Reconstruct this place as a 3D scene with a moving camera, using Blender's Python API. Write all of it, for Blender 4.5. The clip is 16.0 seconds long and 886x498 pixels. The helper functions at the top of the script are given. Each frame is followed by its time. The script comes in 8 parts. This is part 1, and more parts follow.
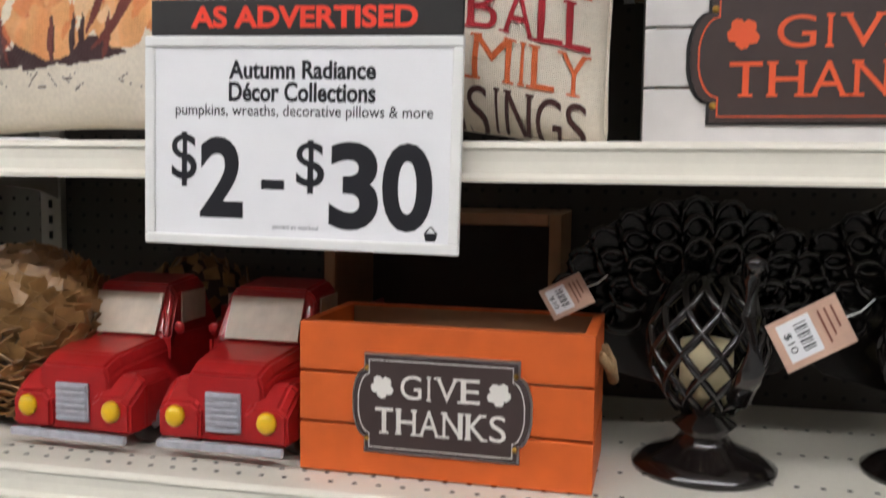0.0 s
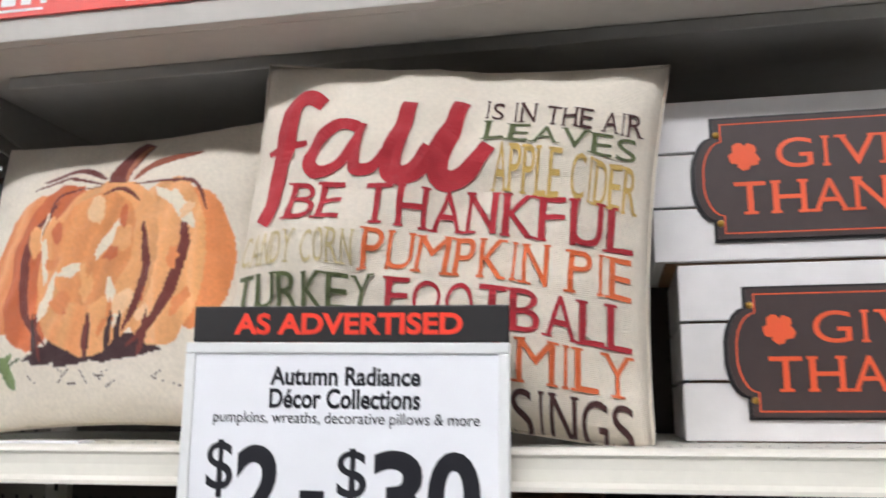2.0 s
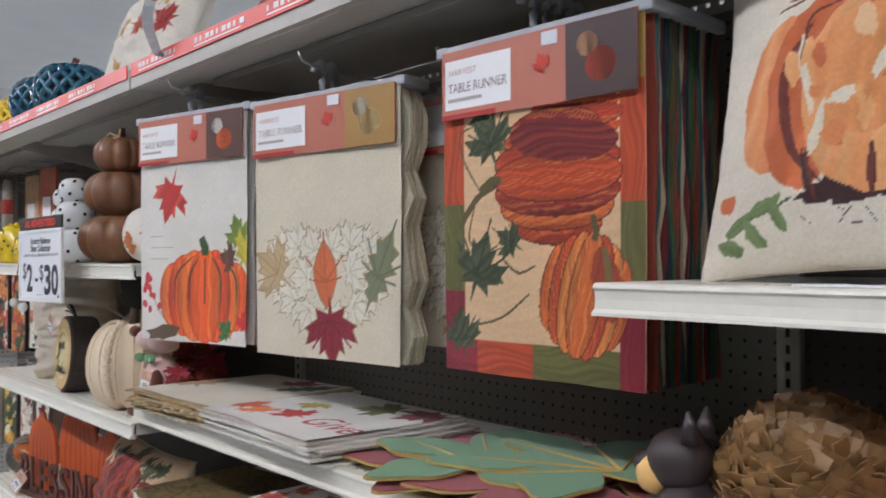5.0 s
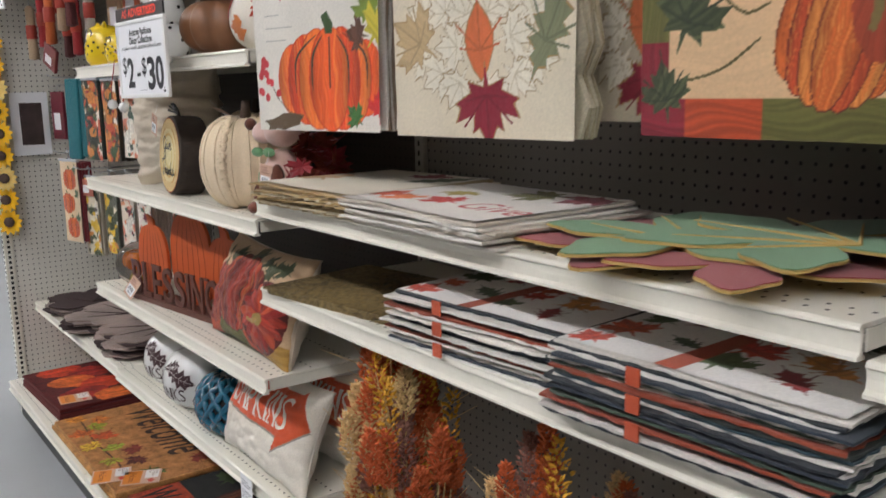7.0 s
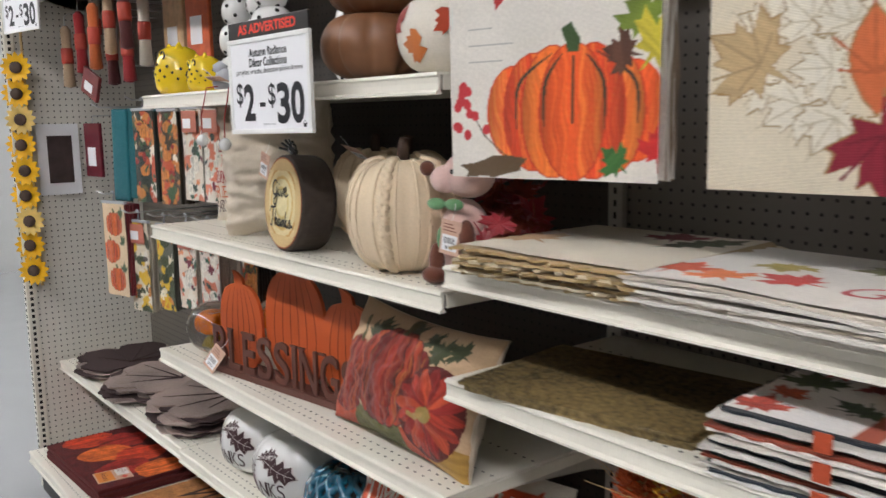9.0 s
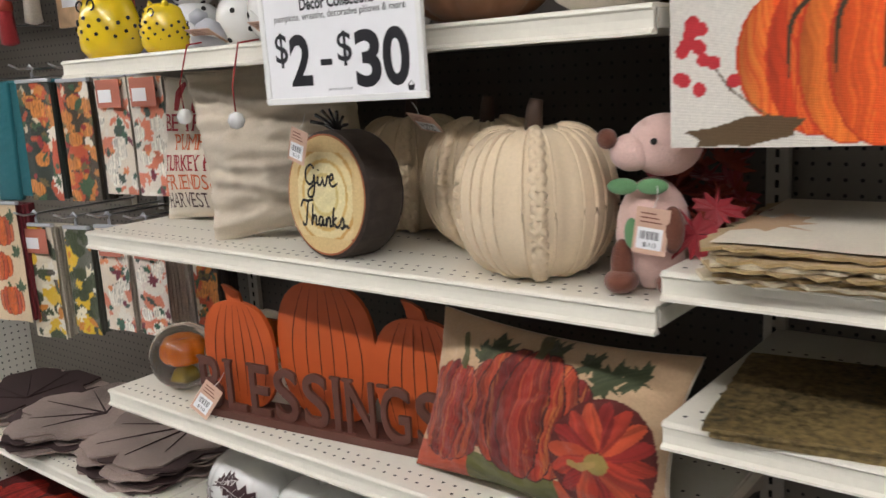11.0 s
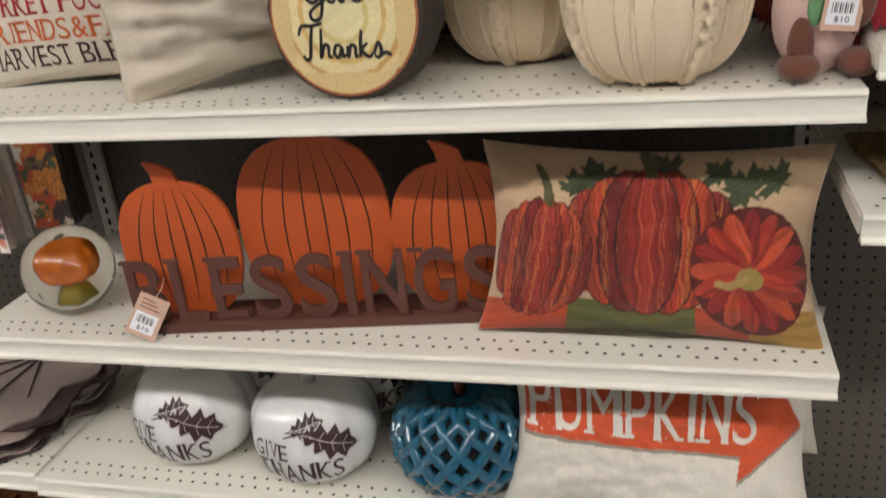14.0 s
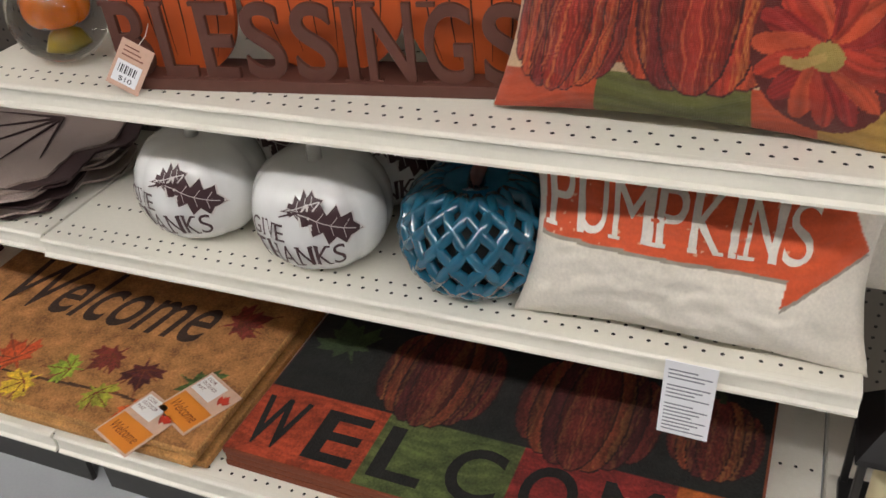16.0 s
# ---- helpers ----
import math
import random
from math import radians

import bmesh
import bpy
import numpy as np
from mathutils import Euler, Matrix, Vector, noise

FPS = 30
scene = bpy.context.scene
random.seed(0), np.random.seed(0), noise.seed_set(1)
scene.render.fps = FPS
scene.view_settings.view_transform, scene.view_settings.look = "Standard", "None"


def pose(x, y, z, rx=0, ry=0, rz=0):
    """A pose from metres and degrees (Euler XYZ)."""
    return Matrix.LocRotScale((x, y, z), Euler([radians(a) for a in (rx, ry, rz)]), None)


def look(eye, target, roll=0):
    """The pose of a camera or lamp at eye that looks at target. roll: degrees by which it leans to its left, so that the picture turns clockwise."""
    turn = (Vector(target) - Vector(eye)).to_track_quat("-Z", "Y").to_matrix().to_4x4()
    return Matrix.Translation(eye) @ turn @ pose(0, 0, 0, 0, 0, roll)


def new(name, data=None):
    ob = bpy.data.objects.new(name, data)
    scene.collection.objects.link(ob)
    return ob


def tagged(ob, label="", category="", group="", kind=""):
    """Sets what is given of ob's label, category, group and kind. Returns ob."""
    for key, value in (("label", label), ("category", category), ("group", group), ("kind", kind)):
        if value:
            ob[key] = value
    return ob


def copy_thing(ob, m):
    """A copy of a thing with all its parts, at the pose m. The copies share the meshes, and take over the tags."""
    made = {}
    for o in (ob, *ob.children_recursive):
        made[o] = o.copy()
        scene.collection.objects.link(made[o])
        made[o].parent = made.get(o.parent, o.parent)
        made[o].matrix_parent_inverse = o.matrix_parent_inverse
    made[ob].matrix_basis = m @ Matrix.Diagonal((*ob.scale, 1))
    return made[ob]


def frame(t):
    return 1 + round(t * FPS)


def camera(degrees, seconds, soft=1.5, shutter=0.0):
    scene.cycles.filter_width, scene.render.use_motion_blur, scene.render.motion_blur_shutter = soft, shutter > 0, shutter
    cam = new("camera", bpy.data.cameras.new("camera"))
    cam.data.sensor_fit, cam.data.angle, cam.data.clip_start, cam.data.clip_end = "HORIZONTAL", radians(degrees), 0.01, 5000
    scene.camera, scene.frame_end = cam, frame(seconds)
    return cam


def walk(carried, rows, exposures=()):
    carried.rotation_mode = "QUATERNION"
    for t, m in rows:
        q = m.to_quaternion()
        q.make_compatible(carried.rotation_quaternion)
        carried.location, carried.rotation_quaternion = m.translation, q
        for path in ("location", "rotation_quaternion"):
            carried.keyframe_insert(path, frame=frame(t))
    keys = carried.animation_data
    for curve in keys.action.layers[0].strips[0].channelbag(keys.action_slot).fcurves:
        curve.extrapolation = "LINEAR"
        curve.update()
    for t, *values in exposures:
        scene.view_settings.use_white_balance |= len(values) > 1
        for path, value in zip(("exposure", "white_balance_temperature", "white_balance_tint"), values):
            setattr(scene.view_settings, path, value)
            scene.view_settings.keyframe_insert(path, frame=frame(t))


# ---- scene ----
cam = camera(54.1, 16.0, soft=1.5, shutter=0.4)
PATH = [
    (0, (2.325, -0.794, 1.602), (1.907, 1.155, 1.44), 0.7),
    (0.5, (2.323, -0.804, 1.619), (1.93, 1.157, 1.648), 0.7),
    (1, (2.321, -0.812, 1.637), (1.949, 1.147, 1.798), 0.7),
    (1.5, (2.304, -0.811, 1.651), (1.951, 1.139, 1.922), 0.7),
    (2, (2.273, -0.796, 1.672), (1.881, 1.132, 2.033), -0.1),
    (2.5, (2.191, -0.761, 1.694), (1.592, 1.106, 2.088), -0.4),
    (3, (2.134, -0.741, 1.69), (1.255, 1.02, 2.044), 0.4),
    (3.5, (2.105, -0.76, 1.685), (1.009, 0.89, 1.963), -0.1),
    (4, (2.089, -0.771, 1.678), (0.817, 0.761, 1.875), -0.4),
    (4.5, (2.07, -0.775, 1.668), (0.649, 0.627, 1.782), -0.1),
    (5, (2.052, -0.785, 1.664), (0.535, 0.519, 1.689), -0.2),
    (5.2, (2.041, -0.781, 1.655), (0.504, 0.498, 1.653), -0.2),
    (7.5, (1.699, -0.868, 1.558), (0.15, 0.322, 1.126), -0.9),
    (8, (1.558, -0.952, 1.561), (0.083, 0.338, 1.158), -1.1),
    (8.5, (1.385, -0.952, 1.56), (-0.106, 0.329, 1.195), -0.8),
    (9, (1.165, -0.924, 1.581), (-0.381, 0.308, 1.28), -1.0),
    (11.3, (0.364, -1.004, 1.596), (-0.855, 0.526, 1.179), -3.5),
    (11.5, (0.295, -0.952, 1.599), (-0.936, 0.565, 1.169), -3.8),
    (12, (0.167, -0.921, 1.601), (-1.034, 0.607, 1.129), -3.8),
    (12.5, (0.027, -0.948, 1.592), (-1.017, 0.674, 1.061), -4.8),
    (13, (-0.095, -1.003, 1.582), (-0.94, 0.71, 0.988), -5.6),
    (13.5, (-0.149, -1.061, 1.542), (-0.846, 0.702, 0.905), -5.0),
    (14, (-0.217, -1.05, 1.557), (-0.729, 0.706, 0.747), -6.1),
    (14.5, (-0.11, -0.939, 1.489), (-0.747, 0.698, 0.532), -5.7),
    (15, (-0.11, -0.957, 1.429), (-0.778, 0.62, 0.396), -5.1),
    (15.5, (-0.127, -0.935, 1.393), (-0.808, 0.573, 0.269), -5.2),
    (16, (-0.144, -0.89, 1.396), (-0.84, 0.601, 0.259), -5.7),
]
walk(cam, [(t, look(eye, target, roll)) for t, eye, target, roll in PATH], [(0.0, -0.32, 6450, 10), (0.5, -0.24, 6450, 10), (1.5, 0.14, 6300, 10), (2.5, -0.36, 5950, 11), (3.5, -0.6, 5750, 12), (5.0, -0.5, 5900, 11), (7.5, -0.38, 6350, 10), (9.0, -0.32, 6350, 10), (12.5, -0.38, 6700, 10), (16.0, -0.38, 6650, 10)])

# ---- world and lights ----
BAY = 1.4            # one shelving bay
BACK = 0.47          # back panels
CEIL = 3.7

world = bpy.data.worlds.new("world")
world.use_nodes = True
world.node_tree.nodes["Background"].inputs["Color"].default_value = (0.9, 0.95, 1.0, 1)
world.node_tree.nodes["Background"].inputs["Strength"].default_value = 0.15
scene.world = world

LAMP = 43.0


# ---- materials ----
def mat(name, color, rough=0.6, metal=0.0, vary=0.12, scale=40.0, bump=0.15, big=3.0, coat=0.0, rand=0.0, attr=False,
        sheen=0.0, trans=0.0, emit=0.0, wave=None):
    """Painted, woven or moulded surface: base colour with variation at two scales and fine relief."""
    m = bpy.data.materials.new(name)
    m.use_nodes = True
    nt = m.node_tree
    nd, ln = nt.nodes, nt.links
    bs = nd["Principled BSDF"]
    tc = nd.new("ShaderNodeTexCoord")
    n1, n2 = nd.new("ShaderNodeTexNoise"), nd.new("ShaderNodeTexNoise")
    n1.inputs["Scale"].default_value, n2.inputs["Scale"].default_value = scale, big
    n1.inputs["Detail"].default_value = 6
    for n in (n1, n2):
        ln.new(tc.outputs["Object"], n.inputs["Vector"])
    add = nd.new("ShaderNodeMath")
    add.operation = "ADD"
    ln.new(n1.outputs["Fac"], add.inputs[0])
    ln.new(n2.outputs["Fac"], add.inputs[1])
    mr = nd.new("ShaderNodeMapRange")
    mr.inputs["From Min"].default_value, mr.inputs["From Max"].default_value = 0.6, 1.4
    mr.inputs["To Min"].default_value, mr.inputs["To Max"].default_value = 1 - vary, 1 + vary
    ln.new(add.outputs[0], mr.inputs["Value"])
    hsv = nd.new("ShaderNodeHueSaturation")
    ln.new(mr.outputs[0], hsv.inputs["Value"])
    if attr:
        at = nd.new("ShaderNodeAttribute")
        at.attribute_name = "Ink"
        ln.new(at.outputs["Color"], hsv.inputs["Color"])
    else:
        hsv.inputs["Color"].default_value = (*color, 1)
    if rand:
        oi = nd.new("ShaderNodeObjectInfo")
        r2 = nd.new("ShaderNodeMapRange")
        r2.inputs["To Min"].default_value, r2.inputs["To Max"].default_value = 0.5 - rand * 0.1, 0.5 + rand * 0.1
        ln.new(oi.outputs["Random"], r2.inputs["Value"])
        ln.new(r2.outputs[0], hsv.inputs["Hue"])
    ln.new(hsv.outputs[0], bs.inputs["Base Color"])
    if bump:
        bp = nd.new("ShaderNodeBump")
        bp.inputs["Strength"].default_value, bp.inputs["Distance"].default_value = bump, 0.002
        src = n1.outputs["Fac"]
        if wave:
            w = nd.new("ShaderNodeTexWave")
            w.inputs["Scale"].default_value, w.inputs["Distortion"].default_value = wave, 2.0
            ln.new(tc.outputs["Object"], w.inputs["Vector"])
            src = w.outputs["Fac"]
        ln.new(src, bp.inputs["Height"])
        ln.new(bp.outputs[0], bs.inputs["Normal"])
    bs.inputs["Roughness"].default_value = rough
    bs.inputs["Metallic"].default_value = metal
    bs.inputs["Coat Weight"].default_value = coat
    bs.inputs["Sheen Weight"].default_value = sheen
    bs.inputs["Transmission Weight"].default_value = trans
    if emit:
        bs.inputs["Emission Color"].default_value = (*color, 1)
        bs.inputs["Emission Strength"].default_value = emit
    return m


def weave(name, color, pitch=900.0, vary=0.1, attr=False, strength=0.5):
    """Woven cloth: warp and weft ribs over a mottled base."""
    m = mat(name, color, 0.9, vary=vary, scale=220, bump=0, big=6, sheen=0.15, attr=attr)
    nt = m.node_tree
    nd, ln = nt.nodes, nt.links
    tc = nd.new("ShaderNodeTexCoord")
    ws = []
    for axis in ("X", "Z"):
        w = nd.new("ShaderNodeTexWave")
        w.bands_direction = axis
        w.inputs["Scale"].default_value, w.inputs["Distortion"].default_value = pitch / 6.28, 1.5
        w.inputs["Detail Scale"].default_value = 2
        ln.new(tc.outputs["Object"], w.inputs["Vector"])
        ws.append(w)
    ad = nd.new("ShaderNodeMath")
    ln.new(ws[0].outputs["Fac"], ad.inputs[0])
    ln.new(ws[1].outputs["Fac"], ad.inputs[1])
    bp = nd.new("ShaderNodeBump")
    bp.inputs["Strength"].default_value, bp.inputs["Distance"].default_value = strength, 0.001
    ln.new(ad.outputs[0], bp.inputs["Height"])
    ln.new(bp.outputs[0], nd["Principled BSDF"].inputs["Normal"])
    return m


def pegboard(name, color):
    """Hardboard with a hole every inch."""
    m = mat(name, color, 0.55, vary=0.05, scale=90, bump=0)
    nt = m.node_tree
    nd, ln = nt.nodes, nt.links
    tc = nd.new("ShaderNodeTexCoord")
    sc = nd.new("ShaderNodeVectorMath")
    sc.operation = "SCALE"
    sc.inputs["Scale"].default_value = 1 / 0.0254
    ln.new(tc.outputs["Object"], sc.inputs[0])
    fr = nd.new("ShaderNodeVectorMath")
    fr.operation = "FRACTION"
    ln.new(sc.outputs[0], fr.inputs[0])
    sb = nd.new("ShaderNodeVectorMath")
    sb.operation = "SUBTRACT"
    sb.inputs[1].default_value = (0.5, 0.5, 0.5)
    ln.new(fr.outputs[0], sb.inputs[0])
    ml = nd.new("ShaderNodeVectorMath")
    ml.operation = "MULTIPLY"
    ml.inputs[1].default_value = (1, 0, 1)
    ln.new(sb.outputs[0], ml.inputs[0])
    le = nd.new("ShaderNodeVectorMath")
    le.operation = "LENGTH"
    ln.new(ml.outputs[0], le.inputs[0])
    gt = nd.new("ShaderNodeMath")
    gt.operation = "GREATER_THAN"
    gt.inputs[1].default_value = 0.13
    ln.new(le.outputs["Value"], gt.inputs[0])
    mx = nd.new("ShaderNodeMix")
    mx.data_type = "RGBA"
    bs = nd["Principled BSDF"]
    old = bs.inputs["Base Color"].links[0].from_socket
    ln.new(gt.outputs[0], mx.inputs["Factor"])
    mx.inputs["A"].default_value = (0.012, 0.011, 0.01, 1)
    ln.new(old, mx.inputs["B"])
    ln.new(mx.outputs["Result"], bs.inputs["Base Color"])
    bp = nd.new("ShaderNodeBump")
    bp.inputs["Strength"].default_value, bp.inputs["Distance"].default_value = 0.6, 0.003
    ln.new(gt.outputs[0], bp.inputs["Height"])
    ln.new(bp.outputs[0], bs.inputs["Normal"])
    return m


def rgb(r, g, b):
    """A base colour from 0 to 255 values."""
    return tuple((c / 255 / 12.92) if c < 11 else ((c / 255 + 0.055) / 1.055) ** 2.4 for c in (r, g, b))


M = {
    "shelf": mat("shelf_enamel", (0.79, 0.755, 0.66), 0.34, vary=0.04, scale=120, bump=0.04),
    # same cream enamel, darkened so its colour carries the shade under the canopy
    "under": mat("shelf_enamel_shaded", (0.46, 0.43, 0.385), 0.5, vary=0.06, scale=60, bump=0.05),
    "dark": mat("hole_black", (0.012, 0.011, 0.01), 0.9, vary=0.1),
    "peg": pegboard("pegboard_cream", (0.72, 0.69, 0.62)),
    # back panels: board colours taken down to include the shade deep in the bays
    "mid": pegboard("pegboard_tan_shaded", (0.18, 0.16, 0.135)),
    "back": pegboard("pegboard_brown_shaded", (0.055, 0.045, 0.038)),
    "floor": mat("vinyl_floor", (0.4, 0.41, 0.42), 0.25, vary=0.05, scale=160, bump=0.03, coat=0.2),
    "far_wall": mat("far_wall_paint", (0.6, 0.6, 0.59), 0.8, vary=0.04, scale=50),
    # unseen east and south walls, kept dark to hold down bounced fill light
    "wall": mat("wall_low_bounce", (0.22, 0.21, 0.2), 0.8, vary=0.04, scale=50),
    "opposite": mat("opposite_wall_low_bounce", (0.13, 0.12, 0.11), 0.8, vary=0.2, scale=6),
    "ceil": mat("ceiling_tile", (0.78, 0.78, 0.77), 0.9, vary=0.05, scale=200, bump=0.4),
    "kick": mat("kick_plate", (0.03, 0.028, 0.026), 0.5, vary=0.2),
    "red_strip": mat("red_strip", (0.72, 0.05, 0.03), 0.4, vary=0.05, coat=0.3),
    "ink": mat("print_gloss", (1, 1, 1), 0.45, vary=0.04, scale=300, bump=0.0, attr=True),
    "ink_cloth": weave("print_cloth", (1, 1, 1), 1100, 0.14, attr=True),
    "ink_matte": mat("print_matte", (1, 1, 1), 0.85, vary=0.16, scale=260, bump=0.3, attr=True),
    "plastic_w": mat("white_plastic", (0.82, 0.82, 0.8), 0.35, vary=0.03),
    "paper": mat("white_paper", (0.86, 0.86, 0.88), 0.55, vary=0.02),
    "black_card": mat("black_card", (0.018, 0.016, 0.016), 0.45, vary=0.1),
    "chrome": mat("zinc_wire", (0.6, 0.6, 0.6), 0.3, metal=1.0, vary=0.05),
    "canvas": weave("canvas_natural", (0.78, 0.7, 0.58), 1100),
    "canvas2": weave("canvas_white", (0.82, 0.76, 0.66), 1300),
    "linen": weave("linen_tan", (0.66, 0.57, 0.45), 1400),
    "tag": mat("kraft_tag", (0.62, 0.4, 0.3), 0.7, vary=0.15, scale=60),
}


# ---- building helpers ----
def thing(name, label, category, group="", at=(0, 0, 0), rot=(0, 0, 0), kind=""):
    ob = new(name)
    ob.empty_display_size = 0.05
    ob.matrix_basis = pose(*at, *rot)
    return tagged(ob, label, category, group, kind)


def link(name, bm, material, parent=None, label="", smooth=False):
    me = bpy.data.meshes.new(name)
    bm.normal_update()
    bm.to_mesh(me)
    bm.free()
    for m in material if isinstance(material, (list, tuple)) else [material]:
        me.materials.append(m)
    if smooth:
        me.shade_smooth()
    ob = new(name, me)
    if parent is not None:
        ob.parent = parent
    if label:
        tagged(ob, label)
    return ob


def part(name, bm, material, parent, label="", smooth=False):
    return link(name, bm, material, parent, label, smooth)


def structure(name, bm, material, label="", category=""):
    return tagged(link(name, bm, material), label, category, kind="structure")


def box(bm, x0, x1, y0, y1, z0, z1, bev=0.0, m=None):
    r = bmesh.ops.create_cube(bm, size=1)
    vs = r["verts"]
    for v in vs:
        v.co = Vector(((x0 + x1) / 2 + v.co.x * (x1 - x0), (y0 + y1) / 2 + v.co.y * (y1 - y0), (z0 + z1) / 2 + v.co.z * (z1 - z0)))
    if m is not None:
        bmesh.ops.transform(bm, matrix=m, verts=vs)
    if bev:
        es = list({e for v in vs for e in v.link_edges})
        bmesh.ops.bevel(bm, geom=es, offset=bev, segments=2, affect="EDGES", profile=0.6)
    return bm


def boxes(*rows, bev=0.0):
    bm = bmesh.new()
    for r in rows:
        box(bm, *r, bev=bev)
    return bm


def revolve(profile, seg=32, lobes=0, deep=0.0, bm=None, m=None, sharp=0.5, caps=True):
    """A turned body from (radius, height) rows; lobes pull grooves in, as on a pumpkin."""
    bm = bm or bmesh.new()
    rings = []
    for r, z in profile:
        ring = []
        for i in range(seg):
            a = 2 * math.pi * i / seg
            k = 1.0
            if lobes:
                k = 1 - deep * (1 - abs(math.sin(a * lobes / 2)) ** sharp)
            ring.append(bm.verts.new((r * k * math.cos(a), r * k * math.sin(a), z)))
        rings.append(ring)
    for a, b in zip(rings, rings[1:]):
        for i in range(seg):
            bm.faces.new((a[i], a[(i + 1) % seg], b[(i + 1) % seg], b[i]))
    if caps:
        bm.faces.new(rings[0][::-1])
        bm.faces.new(rings[-1])
    if m is not None:
        bmesh.ops.transform(bm, matrix=m, verts=[v for r in rings for v in r])
    return bm


def tube(points, radius, seg=8, bm=None, taper=None):
    """A round bar along points."""
    bm = bm or bmesh.new()
    pts = [Vector(p) for p in points]
    rings = []
    for i, p in enumerate(pts):
        d = (pts[min(i + 1, len(pts) - 1)] - pts[max(i - 1, 0)]).normalized()
        side = d.cross(Vector((0, 0, 1)))
        if side.length < 1e-3:
            side = Vector((1, 0, 0))
        side.normalize()
        up = side.cross(d)
        r = radius if taper is None else radius * (1 + (taper - 1) * i / max(1, len(pts) - 1))
        rings.append([bm.verts.new(p + r * (math.cos(2 * math.pi * k / seg) * side + math.sin(2 * math.pi * k / seg) * up)) for k in range(seg)])
    for a, b in zip(rings, rings[1:]):
        for k in range(seg):
            bm.faces.new((a[k], a[(k + 1) % seg], b[(k + 1) % seg], b[k]))
    bm.faces.new(rings[0][::-1])
    bm.faces.new(rings[-1])
    return bm


def curve_through(pts, n=6):
    """Points of a smooth curve through the given ones."""
    out = []
    m = len(pts)
    for i in range(m - 1):
        a, b, c, d = pts[max(0, i - 1)], pts[i], pts[i + 1], pts[min(m - 1, i + 2)]
        for j in range(n):
            t = j / n
            out.append(tuple(0.5 * (2 * b[k] + (c[k] - a[k]) * t + (2 * a[k] - 5 * b[k] + 4 * c[k] - d[k]) * t * t + (3 * b[k] - a[k] - 3 * c[k] + d[k]) * t ** 3) for k in range(len(b))))
    return out + [tuple(pts[-1])]


